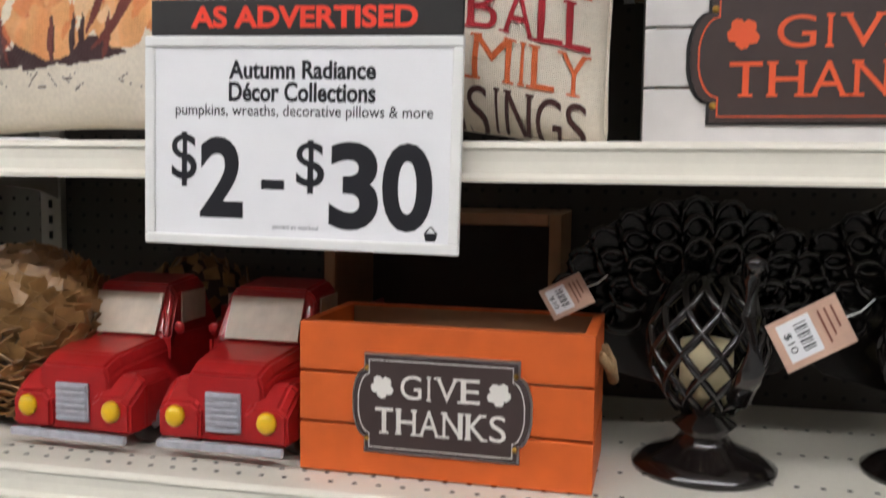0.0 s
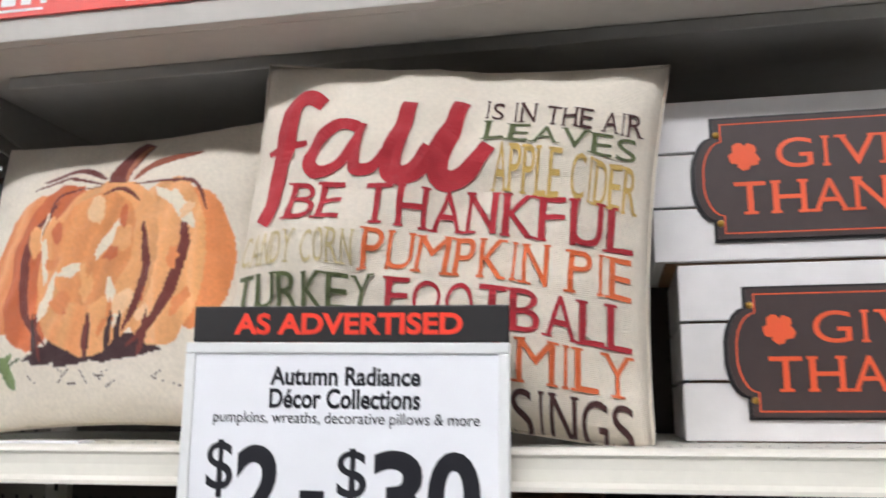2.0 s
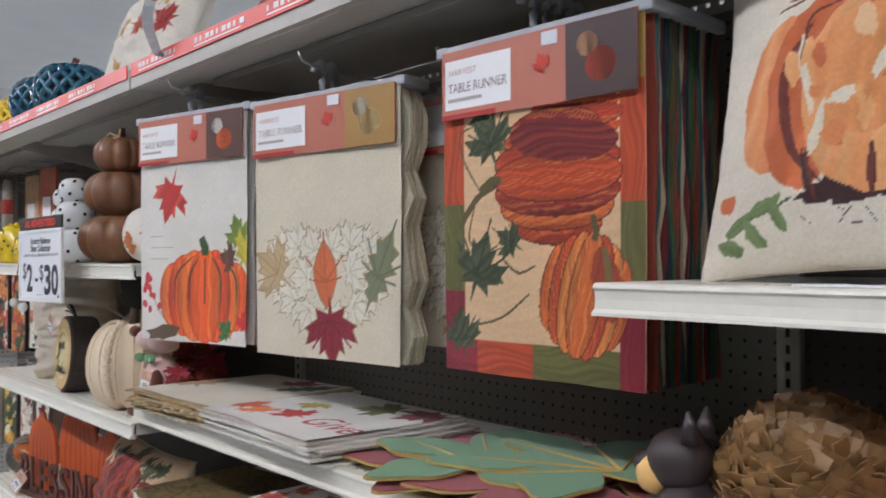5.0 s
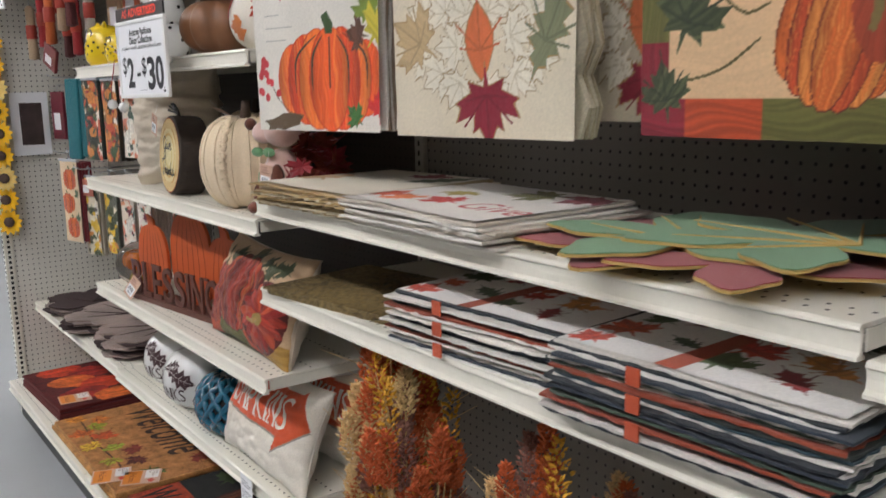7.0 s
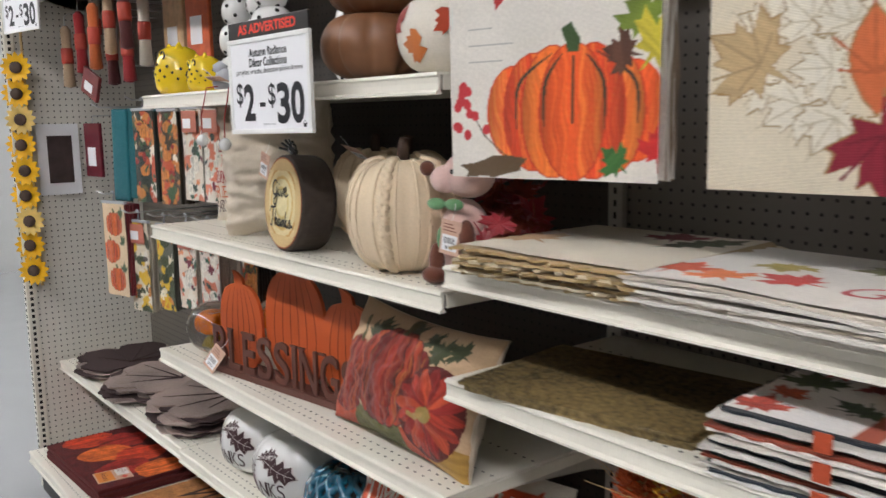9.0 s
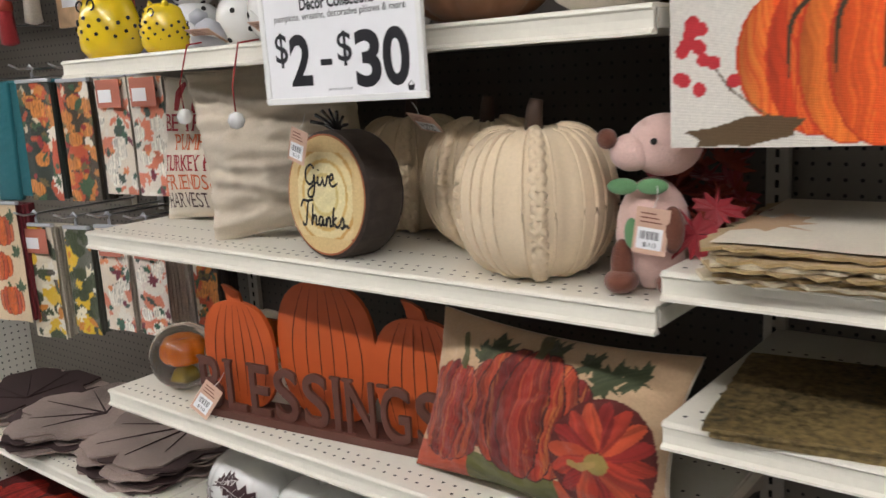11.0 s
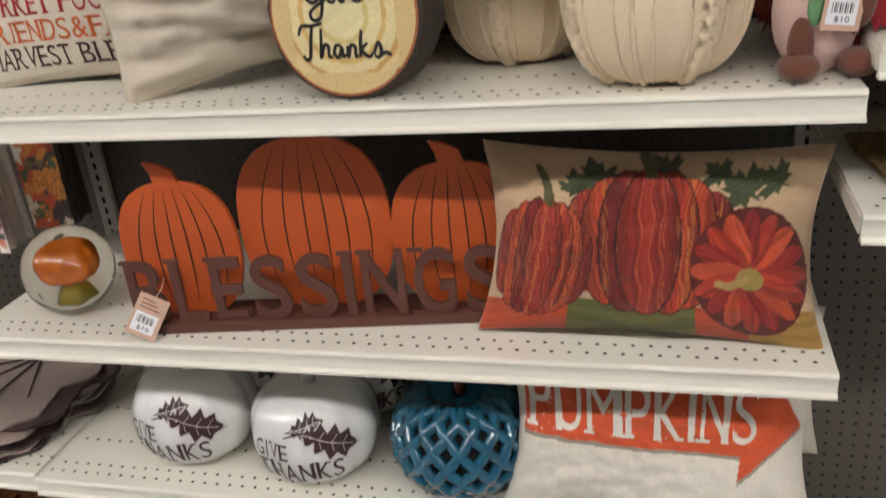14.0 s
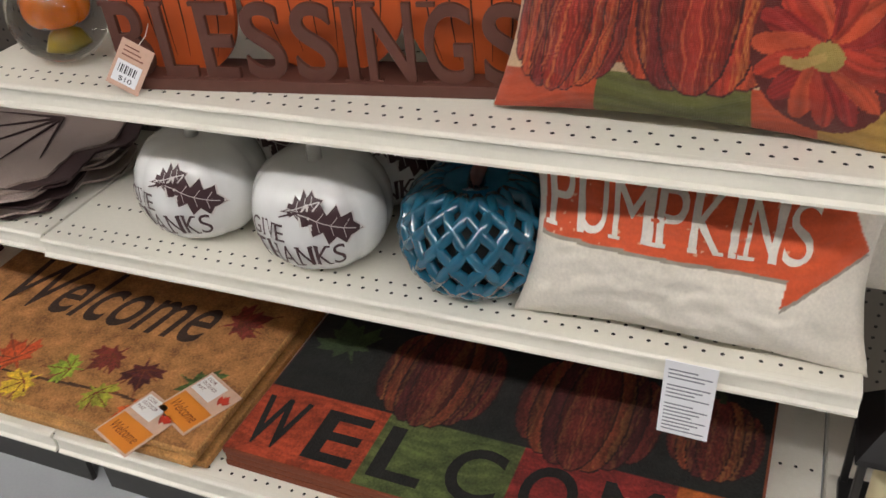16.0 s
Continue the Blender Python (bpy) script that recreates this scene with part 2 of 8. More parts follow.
# ---- print: flat coloured shapes laid on a surface ----
class Print:
    """Collects coloured outlines in a sheet's own (u, v) metres, then lays them on a surface u, v -> point and normal."""

    def __init__(self, fine=0.03):
        self.items, self.fine, self.level = [], fine, 0

    def poly(self, pts, color):
        self.items.append(("poly", [tuple(p) for p in pts], color, self.level))
        self.level += 1
        return self

    def same(self):
        self.level -= 1
        return self

    def text(self, body, u, v, height, color, width=None, bold=0.0, shear=0.0, align="CENTER", rot=0.0, squeeze=1.0):
        cu = bpy.data.curves.new("lettering", "FONT")
        cu.body, cu.align_x, cu.align_y, cu.size, cu.offset, cu.shear = body, align, "CENTER", 1.0, bold, shear
        cu.resolution_u = 5
        ob = bpy.data.objects.new("lettering", cu)
        scene.collection.objects.link(ob)
        me = bpy.data.meshes.new_from_object(ob.evaluated_get(bpy.context.evaluated_depsgraph_get()))
        bpy.data.objects.remove(ob)
        xs = [w.co.x for w in me.vertices] or [0, 1]
        ys = [w.co.y for w in me.vertices] or [0, 1]
        k = height / max(1e-6, max(ys) - min(ys))
        kx = width / max(1e-6, max(xs) - min(xs)) if width else k * squeeze
        mid, off = (max(ys) + min(ys)) / 2, {"CENTER": (max(xs) + min(xs)) / 2, "LEFT": min(xs), "RIGHT": max(xs)}[align]
        c, s = math.cos(radians(rot)), math.sin(radians(rot))
        co = [((w.co.x - off) * kx, (w.co.y - mid) * k) for w in me.vertices]
        co = [(u + c * a - s * b, v + s * a + c * b) for a, b in co]
        self.items.append(("mesh", (co, [tuple(p.vertices) for p in me.polygons]), color, self.level))
        self.level += 1
        bpy.data.meshes.remove(me)
        return self

    def rect(self, u0, u1, v0, v1, color):
        return self.poly([(u0, v0), (u1, v0), (u1, v1), (u0, v1)], color)

    def oval(self, u, v, a, b, color, n=20, rot=0.0, wob=0.0, seed=0):
        c, s = math.cos(radians(rot)), math.sin(radians(rot))
        rnd = random.Random(seed)
        pts = []
        for i in range(n):
            t = 2 * math.pi * i / n
            k = 1 + wob * (rnd.random() - 0.5)
            p, q = a * k * math.cos(t), b * k * math.sin(t)
            pts.append((u + c * p - s * q, v + s * p + c * q))
        return self.poly(pts, color)

    def stroke(self, pts, width, color, taper=0.3):
        """A brush stroke along points, thinner at the ends."""
        n = len(pts)
        left, right = [], []
        for i, p in enumerate(pts):
            a, b = pts[max(0, i - 1)], pts[min(n - 1, i + 1)]
            dx, dy = b[0] - a[0], b[1] - a[1]
            ln = math.hypot(dx, dy) or 1
            w = width / 2 * (taper + (1 - taper) * math.sin(math.pi * min(1, max(0, i / (n - 1)))))
            left.append((p[0] - dy / ln * w, p[1] + dx / ln * w))
            right.append((p[0] + dy / ln * w, p[1] - dx / ln * w))
        bmq = [(left[i], right[i], right[i + 1], left[i + 1]) for i in range(n - 1)]
        co = [q for f in bmq for q in f]
        self.items.append(("mesh", (co, [tuple(range(4 * i, 4 * i + 4)) for i in range(n - 1)]), color, self.level))
        self.level += 1
        return self

    def serif(self, body, u, v, height, color, width, weight=0.18, tip=0.085, slope=0.0):
        """Capitals in the built-in font, squeezed to the line, with thick stems and flat serifs added."""
        wide = {"I": 0.42, "M": 1.3, "W": 1.3, " ": 0.5, "&": 1.0, "L": 0.82, "E": 0.85, "F": 0.82, "T": 0.95, "S": 0.82, "P": 0.88, "J": 0.7}
        total = sum(wide.get(c, 1.0) for c in body)
        k = width / total
        x = u - width / 2
        top, low = v + height / 2, v - height / 2
        th = height * tip
        feet = {"I": ((0.5,), (0.5,)), "T": ((), (0.5,)), "H": ((0.1, 0.9), (0.1, 0.9)), "A": ((), (0.04, 0.96)), "N": ((0.08, 0.92), (0.08,)), "K": ((0.1, 0.86), (0.1, 0.92)), "V": ((0.06, 0.94), ()), "U": ((0.1, 0.9), ()), "B": ((0.06,), (0.06,)), "E": ((0.06,), (0.06,)), "F": ((0.06,), (0.08,)), "L": ((0.08,), (0.06,)), "P": ((0.06,), (0.08,)), "R": ((0.06,), (0.08, 0.94)), "D": ((0.06,), (0.06,)), "M": ((0.06, 0.94), (0.06, 0.94)), "Y": ((0.06, 0.94), (0.5,)), "W": ((0.04, 0.96), ())}
        stems = {"I": 0.5, "T": 0.5, "H": 0.1, "N": 0.9, "K": 0.1, "U": 0.1, "B": 0.08, "E": 0.08, "F": 0.08, "L": 0.08, "P": 0.08, "R": 0.08, "D": 0.08, "M": 0.92, "Y": 0.5}
        for ch in body:
            w = wide.get(ch, 1.0) * k
            g = w * 0.84
            cx = x + w / 2
            dv = slope * (cx - u)
            if ch != " ":
                self.text(ch, cx, v + dv, height, color, width=g if ch != "I" else height * weight * 0.6)
                left = cx - g / 2
                if ch in stems:
                    sx = left + g * stems[ch]
                    sw = min(height * weight, g * 0.26) / 2
                    y1 = v + dv + (0.0 if ch == "Y" else height / 2)
                    self.rect(sx - sw, sx + sw, low + dv, y1, color).same()
                self.level += 1
                for row, yy in zip(feet.get(ch, ((), ())), (top, low)):
                    for f in row:
                        sx = left + g * f
                        sw = min(height * (weight * 0.5 + 0.11), g * (0.16 if len(row) > 1 else 0.26))
                        ya, yb = (yy - th, yy) if yy == top else (yy, yy + th)
                        self.rect(sx - sw, sx + sw, ya + dv, yb + dv, color).same()
                self.level -= 2
            x += w
        self.level += 1
        return self

    def brush(self, pts, width, color, taper=0.6):
        """A stroke along a smooth curve through the points."""
        return self.stroke(curve_through(pts), width, color, taper)

    def leaf(self, u, v, size, color, rot=0.0, kind="maple", vein=None):
        pts = [(u + size * (p * math.cos(radians(rot)) - q * math.sin(radians(rot))), v + size * (p * math.sin(radians(rot)) + q * math.cos(radians(rot)))) for p, q in leaf_outline(kind)]
        self.poly(pts, color)
        if vein:
            c, s = math.cos(radians(rot)), math.sin(radians(rot))
            for a, l in ((90, 0.8), (45, 0.55), (135, 0.55), (10, 0.35), (170, 0.35)):
                ex, ey = l * math.cos(radians(a)), l * math.sin(radians(a)) - 0.1
                self.stroke([(u + size * s * 0.1, v - size * c * 0.1), (u + size * (ex * c - ey * s), v + size * (ex * s + ey * c))], size * 0.03, vein, 1)
                self.level -= 1
            self.level += 1
        return self

    def pumpkin(self, u, v, a, b, cols, stem, line=None, lobes=7, rot=0.0, stem_dir=90, second=None, amount=0.3):
        """A ribbed pumpkin seen from the side: outer ribs first, the middle one last, each streaked lengthwise and darker in its grooves."""
        c, s = math.cos(radians(rot)), math.sin(radians(rot))

        def rib(base, cu, cv, ww, f, seed):
            tone = streaks(base, 90 + rot - 10 * f, amount, max(0.0011, a * 0.012), seed, second)

            def color(U, V):
                x = ((U - cu) * c + (V - cv) * s) / ww
                k = 1.12 - 0.62 * np.clip(np.abs(x), 0, 1) ** 2.2
                return tone(U, V) * k[:, None]

            return color

        lobes = min(lobes, 7)
        order = sorted(range(lobes), key=lambda i: -abs(i - (lobes - 1) / 2))
        d = radians(stem_dir + rot)
        bx, by = u - s * b * 0.86, v + c * b * 0.86
        for i in order:
            f = (i - (lobes - 1) / 2) / ((lobes - 1) / 2)
            du = f * a * 0.68
            hh = b * (1 - 0.3 * f * f)
            ww = a * (0.36 - 0.04 * abs(f))
            cu, cv = u + c * du, v + s * du
            if line:
                self.oval(cu, cv, ww * 1.07, hh * 1.02, line, 22, rot)
            self.oval(cu, cv, ww, hh, rib(cols[i % len(cols)], cu, cv, ww, f, i), 22, rot)
        self.stroke([(bx, by), (bx + 0.16 * b * math.cos(d), by + 0.16 * b * math.sin(d)), (bx + 0.4 * b * math.cos(d + 0.3), by + 0.4 * b * math.sin(d + 0.3))], a * 0.16, stem, 0.8)
        return self

    def build(self, name, surface, material, parent, label="", lift=0.0006, step=0.00022):
        vs, fs, cols = [], [], []
        for kind, data, color, level in self.items:
            bm = bmesh.new()
            if kind == "poly":
                ring = [bm.verts.new((p[0], p[1], 0)) for p in data]
                bm.faces.new(ring)
            else:
                co, polys = data
                ring = [bm.verts.new((p[0], p[1], 0)) for p in co]
                for f in polys:
                    try:
                        bm.faces.new([ring[i] for i in f])
                    except ValueError:
                        pass
            bmesh.ops.triangulate(bm, faces=bm.faces[:])
            for _ in range(5):
                long = [e for e in bm.edges if e.calc_length() > self.fine]
                if not long:
                    break
                bmesh.ops.subdivide_edges(bm, edges=long, cuts=1)
                bmesh.ops.triangulate(bm, faces=bm.faces[:])
            base = len(vs)
            bm.verts.ensure_lookup_table()
            bm.verts.index_update()
            for w in bm.verts:
                p, nrm = surface(w.co.x, w.co.y)
                vs.append(p + nrm * (lift + step * level))
            for f in bm.faces:
                ids = [base + w.index for w in f.verts]
                if f.normal.z < 0:
                    ids.reverse()
                fs.append(ids)
                cols.append(color)
            bm.free()
        me = bpy.data.meshes.new(name)
        me.from_pydata(vs, [], fs)
        at = me.color_attributes.new("Ink", "FLOAT_COLOR", "CORNER")
        flat = []
        for f, c in zip(fs, cols):
            flat += [*c, 1.0] * len(f)
        at.data.foreach_set("color", flat)
        me.materials.append(material)
        ob = new(name, me)
        ob.parent = parent
        if label:
            tagged(ob, label)
        return ob


def inside(pts, X, Y):
    """Which of the points X, Y lie in the outline."""
    hit = np.zeros(X.shape, bool)
    n = len(pts)
    for i in range(n):
        (x0, y0), (x1, y1) = pts[i], pts[(i + 1) % n]
        if y0 == y1:
            continue
        cross = ((y0 > Y) != (y1 > Y)) & (X < (x1 - x0) * (Y - y0) / (y1 - y0) + x0)
        hit ^= cross
    return hit


def streaks(base, along=0.0, amount=0.3, fine=0.004, seed=0, second=None):
    """Embroidered or brushed colour: streaks that run at the angle along (degrees)."""
    rnd = np.random.RandomState(seed)
    tab = rnd.rand(257)
    c, s = math.cos(radians(along)), math.sin(radians(along))

    def color(U, V):
        p, q = -s * U + c * V, c * U + s * V
        k = p / fine + 2.2 * np.sin(q / (fine * 9) + 3 * p / fine * 0.05)
        i = np.floor(k).astype(int)
        f = k - i
        n = tab[i % 256] * (1 - f) + tab[(i + 1) % 256] * f
        m = tab[np.floor(p / (fine * 5) + 40).astype(int) % 256]
        out = np.array(base)[None, :] * (1 + amount * (2 * n - 1))[:, None]
        if second is not None:
            g = np.clip((0.6 * n + 0.6 * m - 0.66) * 1.8, 0, 0.8)[:, None]
            out = out * (1 - g) + np.array(second)[None, :] * g
        return out

    return color


def raster(p, name, surface, material, parent, box4, step, ground, label="", lift=0.001):
    """Lays a whole printed face on a surface as a fine coloured grid; later shapes cover earlier ones."""
    u0, u1, v0, v1 = box4
    nu, nv = max(2, int((u1 - u0) / step)), max(2, int((v1 - v0) / step))
    U, V = np.meshgrid(np.linspace(u0, u1, nu + 1), np.linspace(v0, v1, nv + 1))
    X, Y = U.ravel(), V.ravel()
    col = np.tile(np.array(ground, float), (len(X), 1))
    for kind, data, color, level in p.items:
        outlines = [data] if kind == "poly" else [[data[0][i] for i in f] for f in data[1]]
        hit = np.zeros(len(X), bool)
        for pts in outlines:
            a = np.array(pts)
            near = np.where((X >= a[:, 0].min()) & (X <= a[:, 0].max()) & (Y >= a[:, 1].min()) & (Y <= a[:, 1].max()))[0]
            if len(near):
                hit[near] |= inside(pts, X[near], Y[near])
        if hit.any():
            col[hit] = color(X[hit], Y[hit]) if callable(color) else np.array(color)
    vs = []
    for x, y in zip(X, Y):
        q, n = surface(x, y)
        vs.append(q + n * lift)
    w = nu + 1
    fs = [(j * w + i, j * w + i + 1, (j + 1) * w + i + 1, (j + 1) * w + i) for j in range(nv) for i in range(nu)]
    me = bpy.data.meshes.new(name)
    me.from_pydata(vs, [], fs)
    at = me.color_attributes.new("Ink", "FLOAT_COLOR", "POINT")
    at.data.foreach_set("color", np.concatenate([np.clip(col, 0, 1), np.ones((len(col), 1))], 1).ravel())
    me.materials.append(material)
    me.shade_smooth()
    ob = new(name, me)
    ob.parent = parent
    if label:
        tagged(ob, label)
    return ob


def leaf_outline(kind):
    if kind == "lobed":
        return [((0.31 + 0.16 * abs(math.sin(2.5 * a + 0.8)) ** 0.55 + 0.016 * math.sin(17 * a)) * math.cos(a) * 1.08, (0.31 + 0.16 * abs(math.sin(2.5 * a + 0.8)) ** 0.55 + 0.016 * math.cos(13 * a)) * math.sin(a)) for a in [2 * math.pi * i / 72 for i in range(72)]]
    if kind == "felt":
        out = []
        for i in range(96):
            a = 2 * math.pi * i / 96
            q = 0.5 * (1 + math.cos(5 * a))
            r = 0.2 + 0.27 * q ** 0.7 + 0.025 * math.cos(15 * a)
            out.append((r * math.cos(a), r * math.sin(a)))
        return out
    if kind == "maple":
        half = [(0, -0.5), (0.04, -0.2), (0.28, -0.28), (0.24, -0.14), (0.5, -0.02), (0.42, 0.04), (0.5, 0.22), (0.3, 0.16), (0.2, 0.12), (0.24, 0.36), (0.14, 0.3), (0, 0.55)]
    elif kind == "oak":
        half = [(0, -0.6), (0.03, -0.4), (0.14, -0.34), (0.1, -0.24), (0.24, -0.16), (0.12, -0.04), (0.28, 0.08), (0.14, 0.16), (0.22, 0.32), (0.1, 0.36), (0, 0.55)]
    else:
        half = [(0, -0.5), (0.12, -0.34), (0.22, -0.1), (0.24, 0.1), (0.16, 0.32), (0, 0.55)]
    return half + [(-x, y) for x, y in half[-2:0:-1]]


def flat_front(y):
    """A sheet facing the aisle: u to the right, v up."""
    return lambda u, v: (Vector((u, y, v)), Vector((0, -1, 0)))


def flat_top(z):
    """A sheet lying face up: u to the right, v to the back."""
    return lambda u, v: (Vector((u, v, z)), Vector((0, 0, 1)))


# ---- large structure ----
X0, X1, YF = -9.0, 6.0, -3.4
structure("floor", boxes((X0, X1, YF, 6.0, -0.1, 0.0)), M["floor"], "pale polished vinyl shop floor", "floor")
structure("ceiling", boxes((X0, X1, YF, 6.0, CEIL, CEIL + 0.1)), M["ceil"], "white tiled shop ceiling", "ceiling")
# south wall: unseen stand-in for the shelving across the aisle
structure("wall_south", boxes((X0, X1, YF - 0.1, YF, 0, CEIL)), M["opposite"], "plain wall added to close the shop", "wall")
structure("wall_north", boxes((X0, X1, 6.0, 6.1, 0, CEIL)), M["far_wall"], "plain wall added to close the shop", "wall")
structure("wall_west", boxes((X0 - 0.1, X0, YF - 0.1, 6.1, 0, CEIL)), M["far_wall"], "plain wall added to close the shop", "wall")
structure("wall_east", boxes((X1, X1 + 0.1, YF - 0.1, 6.1, 0, CEIL)), M["wall"], "plain wall added to close the shop", "wall")


def ceiling_light(x, y):
    t = thing("ceiling_light", "long white fluorescent ceiling fixture, switched on", "light", "ceiling lights", (x, y, CEIL))
    part("frame", boxes((-0.65, 0.65, -0.12, -0.1, -0.04, -0.002), (-0.65, 0.65, 0.1, 0.12, -0.04, -0.002), (-0.65, 0.65, -0.1, 0.1, -0.03, -0.002), bev=0.003), M["plastic_w"], t)
    part("diffuser", boxes((-0.64, 0.64, -0.095, 0.095, -0.085, -0.04), bev=0.01), M["tube"], t, "glowing white diffuser")
    return t


M["tube"] = mat("lamp_diffuser", (1.0, 0.985, 0.985), 0.5, vary=0.0, bump=0, emit=LAMP)
first = ceiling_light(-8.2, -2.35)
for i in range(1, 10):
    copy_thing(first, pose(-8.2 + i * 1.45, -2.35, CEIL))
# extra row over the rear aisle, added to brighten the ceiling and background
for row in (4.2,):
    for i in range(8):
        copy_thing(first, pose(-8.2 + i * 1.75, row, CEIL))


def shelf(x0, x1, ztop, yf=0.0, lip=0.038, holes=True, back=BACK, label="cream enamelled steel shop shelf", bracket=True):
    """One steel shelf with its rolled front lip, side flanges, brackets and two rows of punched holes."""
    x0, x1 = x0 + 0.004, x1 - 0.004
    t = thing("shelf", label, "shelf", "gondola shelves", ((x0 + x1) / 2, yf, ztop))
    w = (x1 - x0) / 2
    d = back - yf - 0.004
    part("deck", boxes((-w, w, 0.012, d, -0.006, 0.0), (-w, w, d - 0.004, d, -0.03, -0.006), bev=0.0015), M["shelf"], t)
    bm = bmesh.new()
    # rolled lip: a bead on top, a shallow channel, a bead below
    prof = [(0.012, 0.0), (0.004, 0.0), (0.0, -0.003), (-0.001, -0.006), (0.003, -0.009), (0.004, -lip * 0.5), (0.003, -lip + 0.008), (-0.003, -lip + 0.004), (-0.003, -lip), (0.012, -lip), (0.012, -lip + 0.003), (0.008, -lip + 0.006), (0.009, -0.004), (0.012, -0.004)]
    ends = [[bm.verts.new((s * w, y, z)) for y, z in prof] for s in (-1, 1)]
    n = len(prof)
    for i in range(n):
        bm.faces.new((ends[0][i], ends[0][(i + 1) % n], ends[1][(i + 1) % n], ends[1][i]))
    bm.faces.new(ends[0])
    bm.faces.new(ends[1][::-1])
    bmesh.ops.recalc_face_normals(bm, faces=bm.faces[:])
    part("front_lip", bm, M["shelf"], t)
    for s in (-1, 1):
        part("side_flange", boxes((s * w - 0.0015, s * w + 0.0015, 0.013, d - 0.006, -0.03, -0.0065)), M["shelf"], t)
        if bracket:
            bm = bmesh.new()
            pts = [(0.05, -0.0075), (d - 0.01, -0.0075), (d - 0.01, -0.075), (d - 0.06, -0.06), (0.05, -0.02)]
            a = [bm.verts.new((s * (w - 0.008), y, z)) for y, z in pts]
            b = [bm.verts.new((s * (w - 0.012), y, z)) for y, z in pts]
            for i in range(5):
                bm.faces.new((a[i], a[(i + 1) % 5], b[(i + 1) % 5], b[i]))
            bm.faces.new(a)
            bm.faces.new(b[::-1])
            bmesh.ops.recalc_face_normals(bm, faces=bm.faces[:])
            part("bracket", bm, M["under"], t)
    if holes:
        bm = bmesh.new()
        for k, yy in enumerate((0.03, 0.055)):
            x = -w + 0.02
            while x < w - 0.01:
                bmesh.ops.create_circle(bm, cap_ends=True, segments=8, radius=0.0032, matrix=pose(x + 0.0127 * k, yy, 0.0004))
                x += 0.0254
        for yy in (0.13, 0.24, 0.35):
            x = -w + 0.03
            while x < w - 0.01:
                bmesh.ops.create_circle(bm, cap_ends=True, segments=8, radius=0.0032, matrix=pose(x, yy, 0.0004))
                x += 0.0254
        h = part("perforation", bm, M["dark"], t)
        tagged(h, kind="stuff")
    return t


def gondola_back(name, x0, x1, z0, z1, material):
    bm = boxes((-(x1 - x0) / 2 + 0.02, (x1 - x0) / 2 - 0.02, 0, 0.012, 0, z1 - z0))
    ob = structure(name, bm, material, "perforated hardboard back panel of the shelving", "back panel")
    ob.location = ((x0 + x1) / 2, BACK, z0)


TOP = 2.118
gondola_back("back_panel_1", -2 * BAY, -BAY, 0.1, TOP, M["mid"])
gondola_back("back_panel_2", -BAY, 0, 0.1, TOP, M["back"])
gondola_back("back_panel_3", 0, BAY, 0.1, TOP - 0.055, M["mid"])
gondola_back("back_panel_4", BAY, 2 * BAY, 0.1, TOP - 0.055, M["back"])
for i, x in enumerate((-BAY, 0, BAY, 2 * BAY)):
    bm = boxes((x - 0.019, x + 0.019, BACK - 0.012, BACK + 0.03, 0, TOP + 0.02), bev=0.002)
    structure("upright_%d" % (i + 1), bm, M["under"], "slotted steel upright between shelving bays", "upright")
    bm = bmesh.new()
    z = 0.2
    while z < TOP:
        box(bm, x - 0.003, x + 0.003, BACK - 0.0135, BACK - 0.0121, z, z + 0.013)
        z += 0.0254
    tagged(structure("upright_slots_%d" % (i + 1), bm, M["dark"], "row of punched slots", "slots"), kind="stuff")

# end panel at the far end of the run, with its slotted post
XE = -2 * BAY + 0.02
e = structure("end_panel", boxes((-0.25, 0.25, 0, 0.02, 0, TOP - 0.02)), M["peg"], "cream pegboard end panel closing the shelving run", "end panel")
e.matrix_basis = pose(XE, 0.235, 0.02, 0, 0, 90)
post = thing("end_post", "cream slotted steel post at the end of the run", "post", at=(XE - 0.01, -0.035, 0), kind="structure")
part("post", boxes((-0.02, 0.02, -0.02, 0.02, 0, TOP), bev=0.003), M["shelf"], post)
bm = bmesh.new()
z = 0.1
while z < TOP:
    box(bm, -0.006, 0.006, -0.0215, -0.0201, z, z + 0.014)
    box(bm, 0.0201, 0.0215, -0.006, 0.006, z, z + 0.014)
    z += 0.0254
tagged(part("slots", bm, M["dark"], post), kind="stuff")

# shelves: four bays
Z_A1, Z_A2, Z_A3, Z_A4, Z_DECK = 1.657, 1.277, 0.897, 0.56, 0.185
Z_B1, Z_B2, Z_C1, Z_C2 = 1.326, 1.123, 1.637, 1.291
shelf(-BAY, 0, Z_A1)
shelf(-BAY, 0, Z_A2)
shelf(-BAY, 0, Z_A3)
shelf(-BAY, 0, Z_A4, 0.04)
shelf(-2 * BAY + 0.04, -BAY, Z_A4, 0.05)
shelf(0, BAY, Z_B1)
shelf(0, BAY, Z_B2)
shelf(BAY, 2 * BAY, Z_C1)
shelf(BAY, 2 * BAY, Z_C2)
for i in range(4):
    x = -2 * BAY + i * BAY
    shelf(x + (0.04 if i == 0 else 0), x + BAY, Z_DECK, -0.105, lip=0.045, bracket=False, label="cream base deck of the shelving")
    structure("kick_plate_%d" % (i + 1), boxes((x + 0.045, x + BAY - 0.004, -0.06, -0.048, 0.0, Z_DECK - 0.046)), M["kick"], "black kick plate under the base deck", "kick plate")


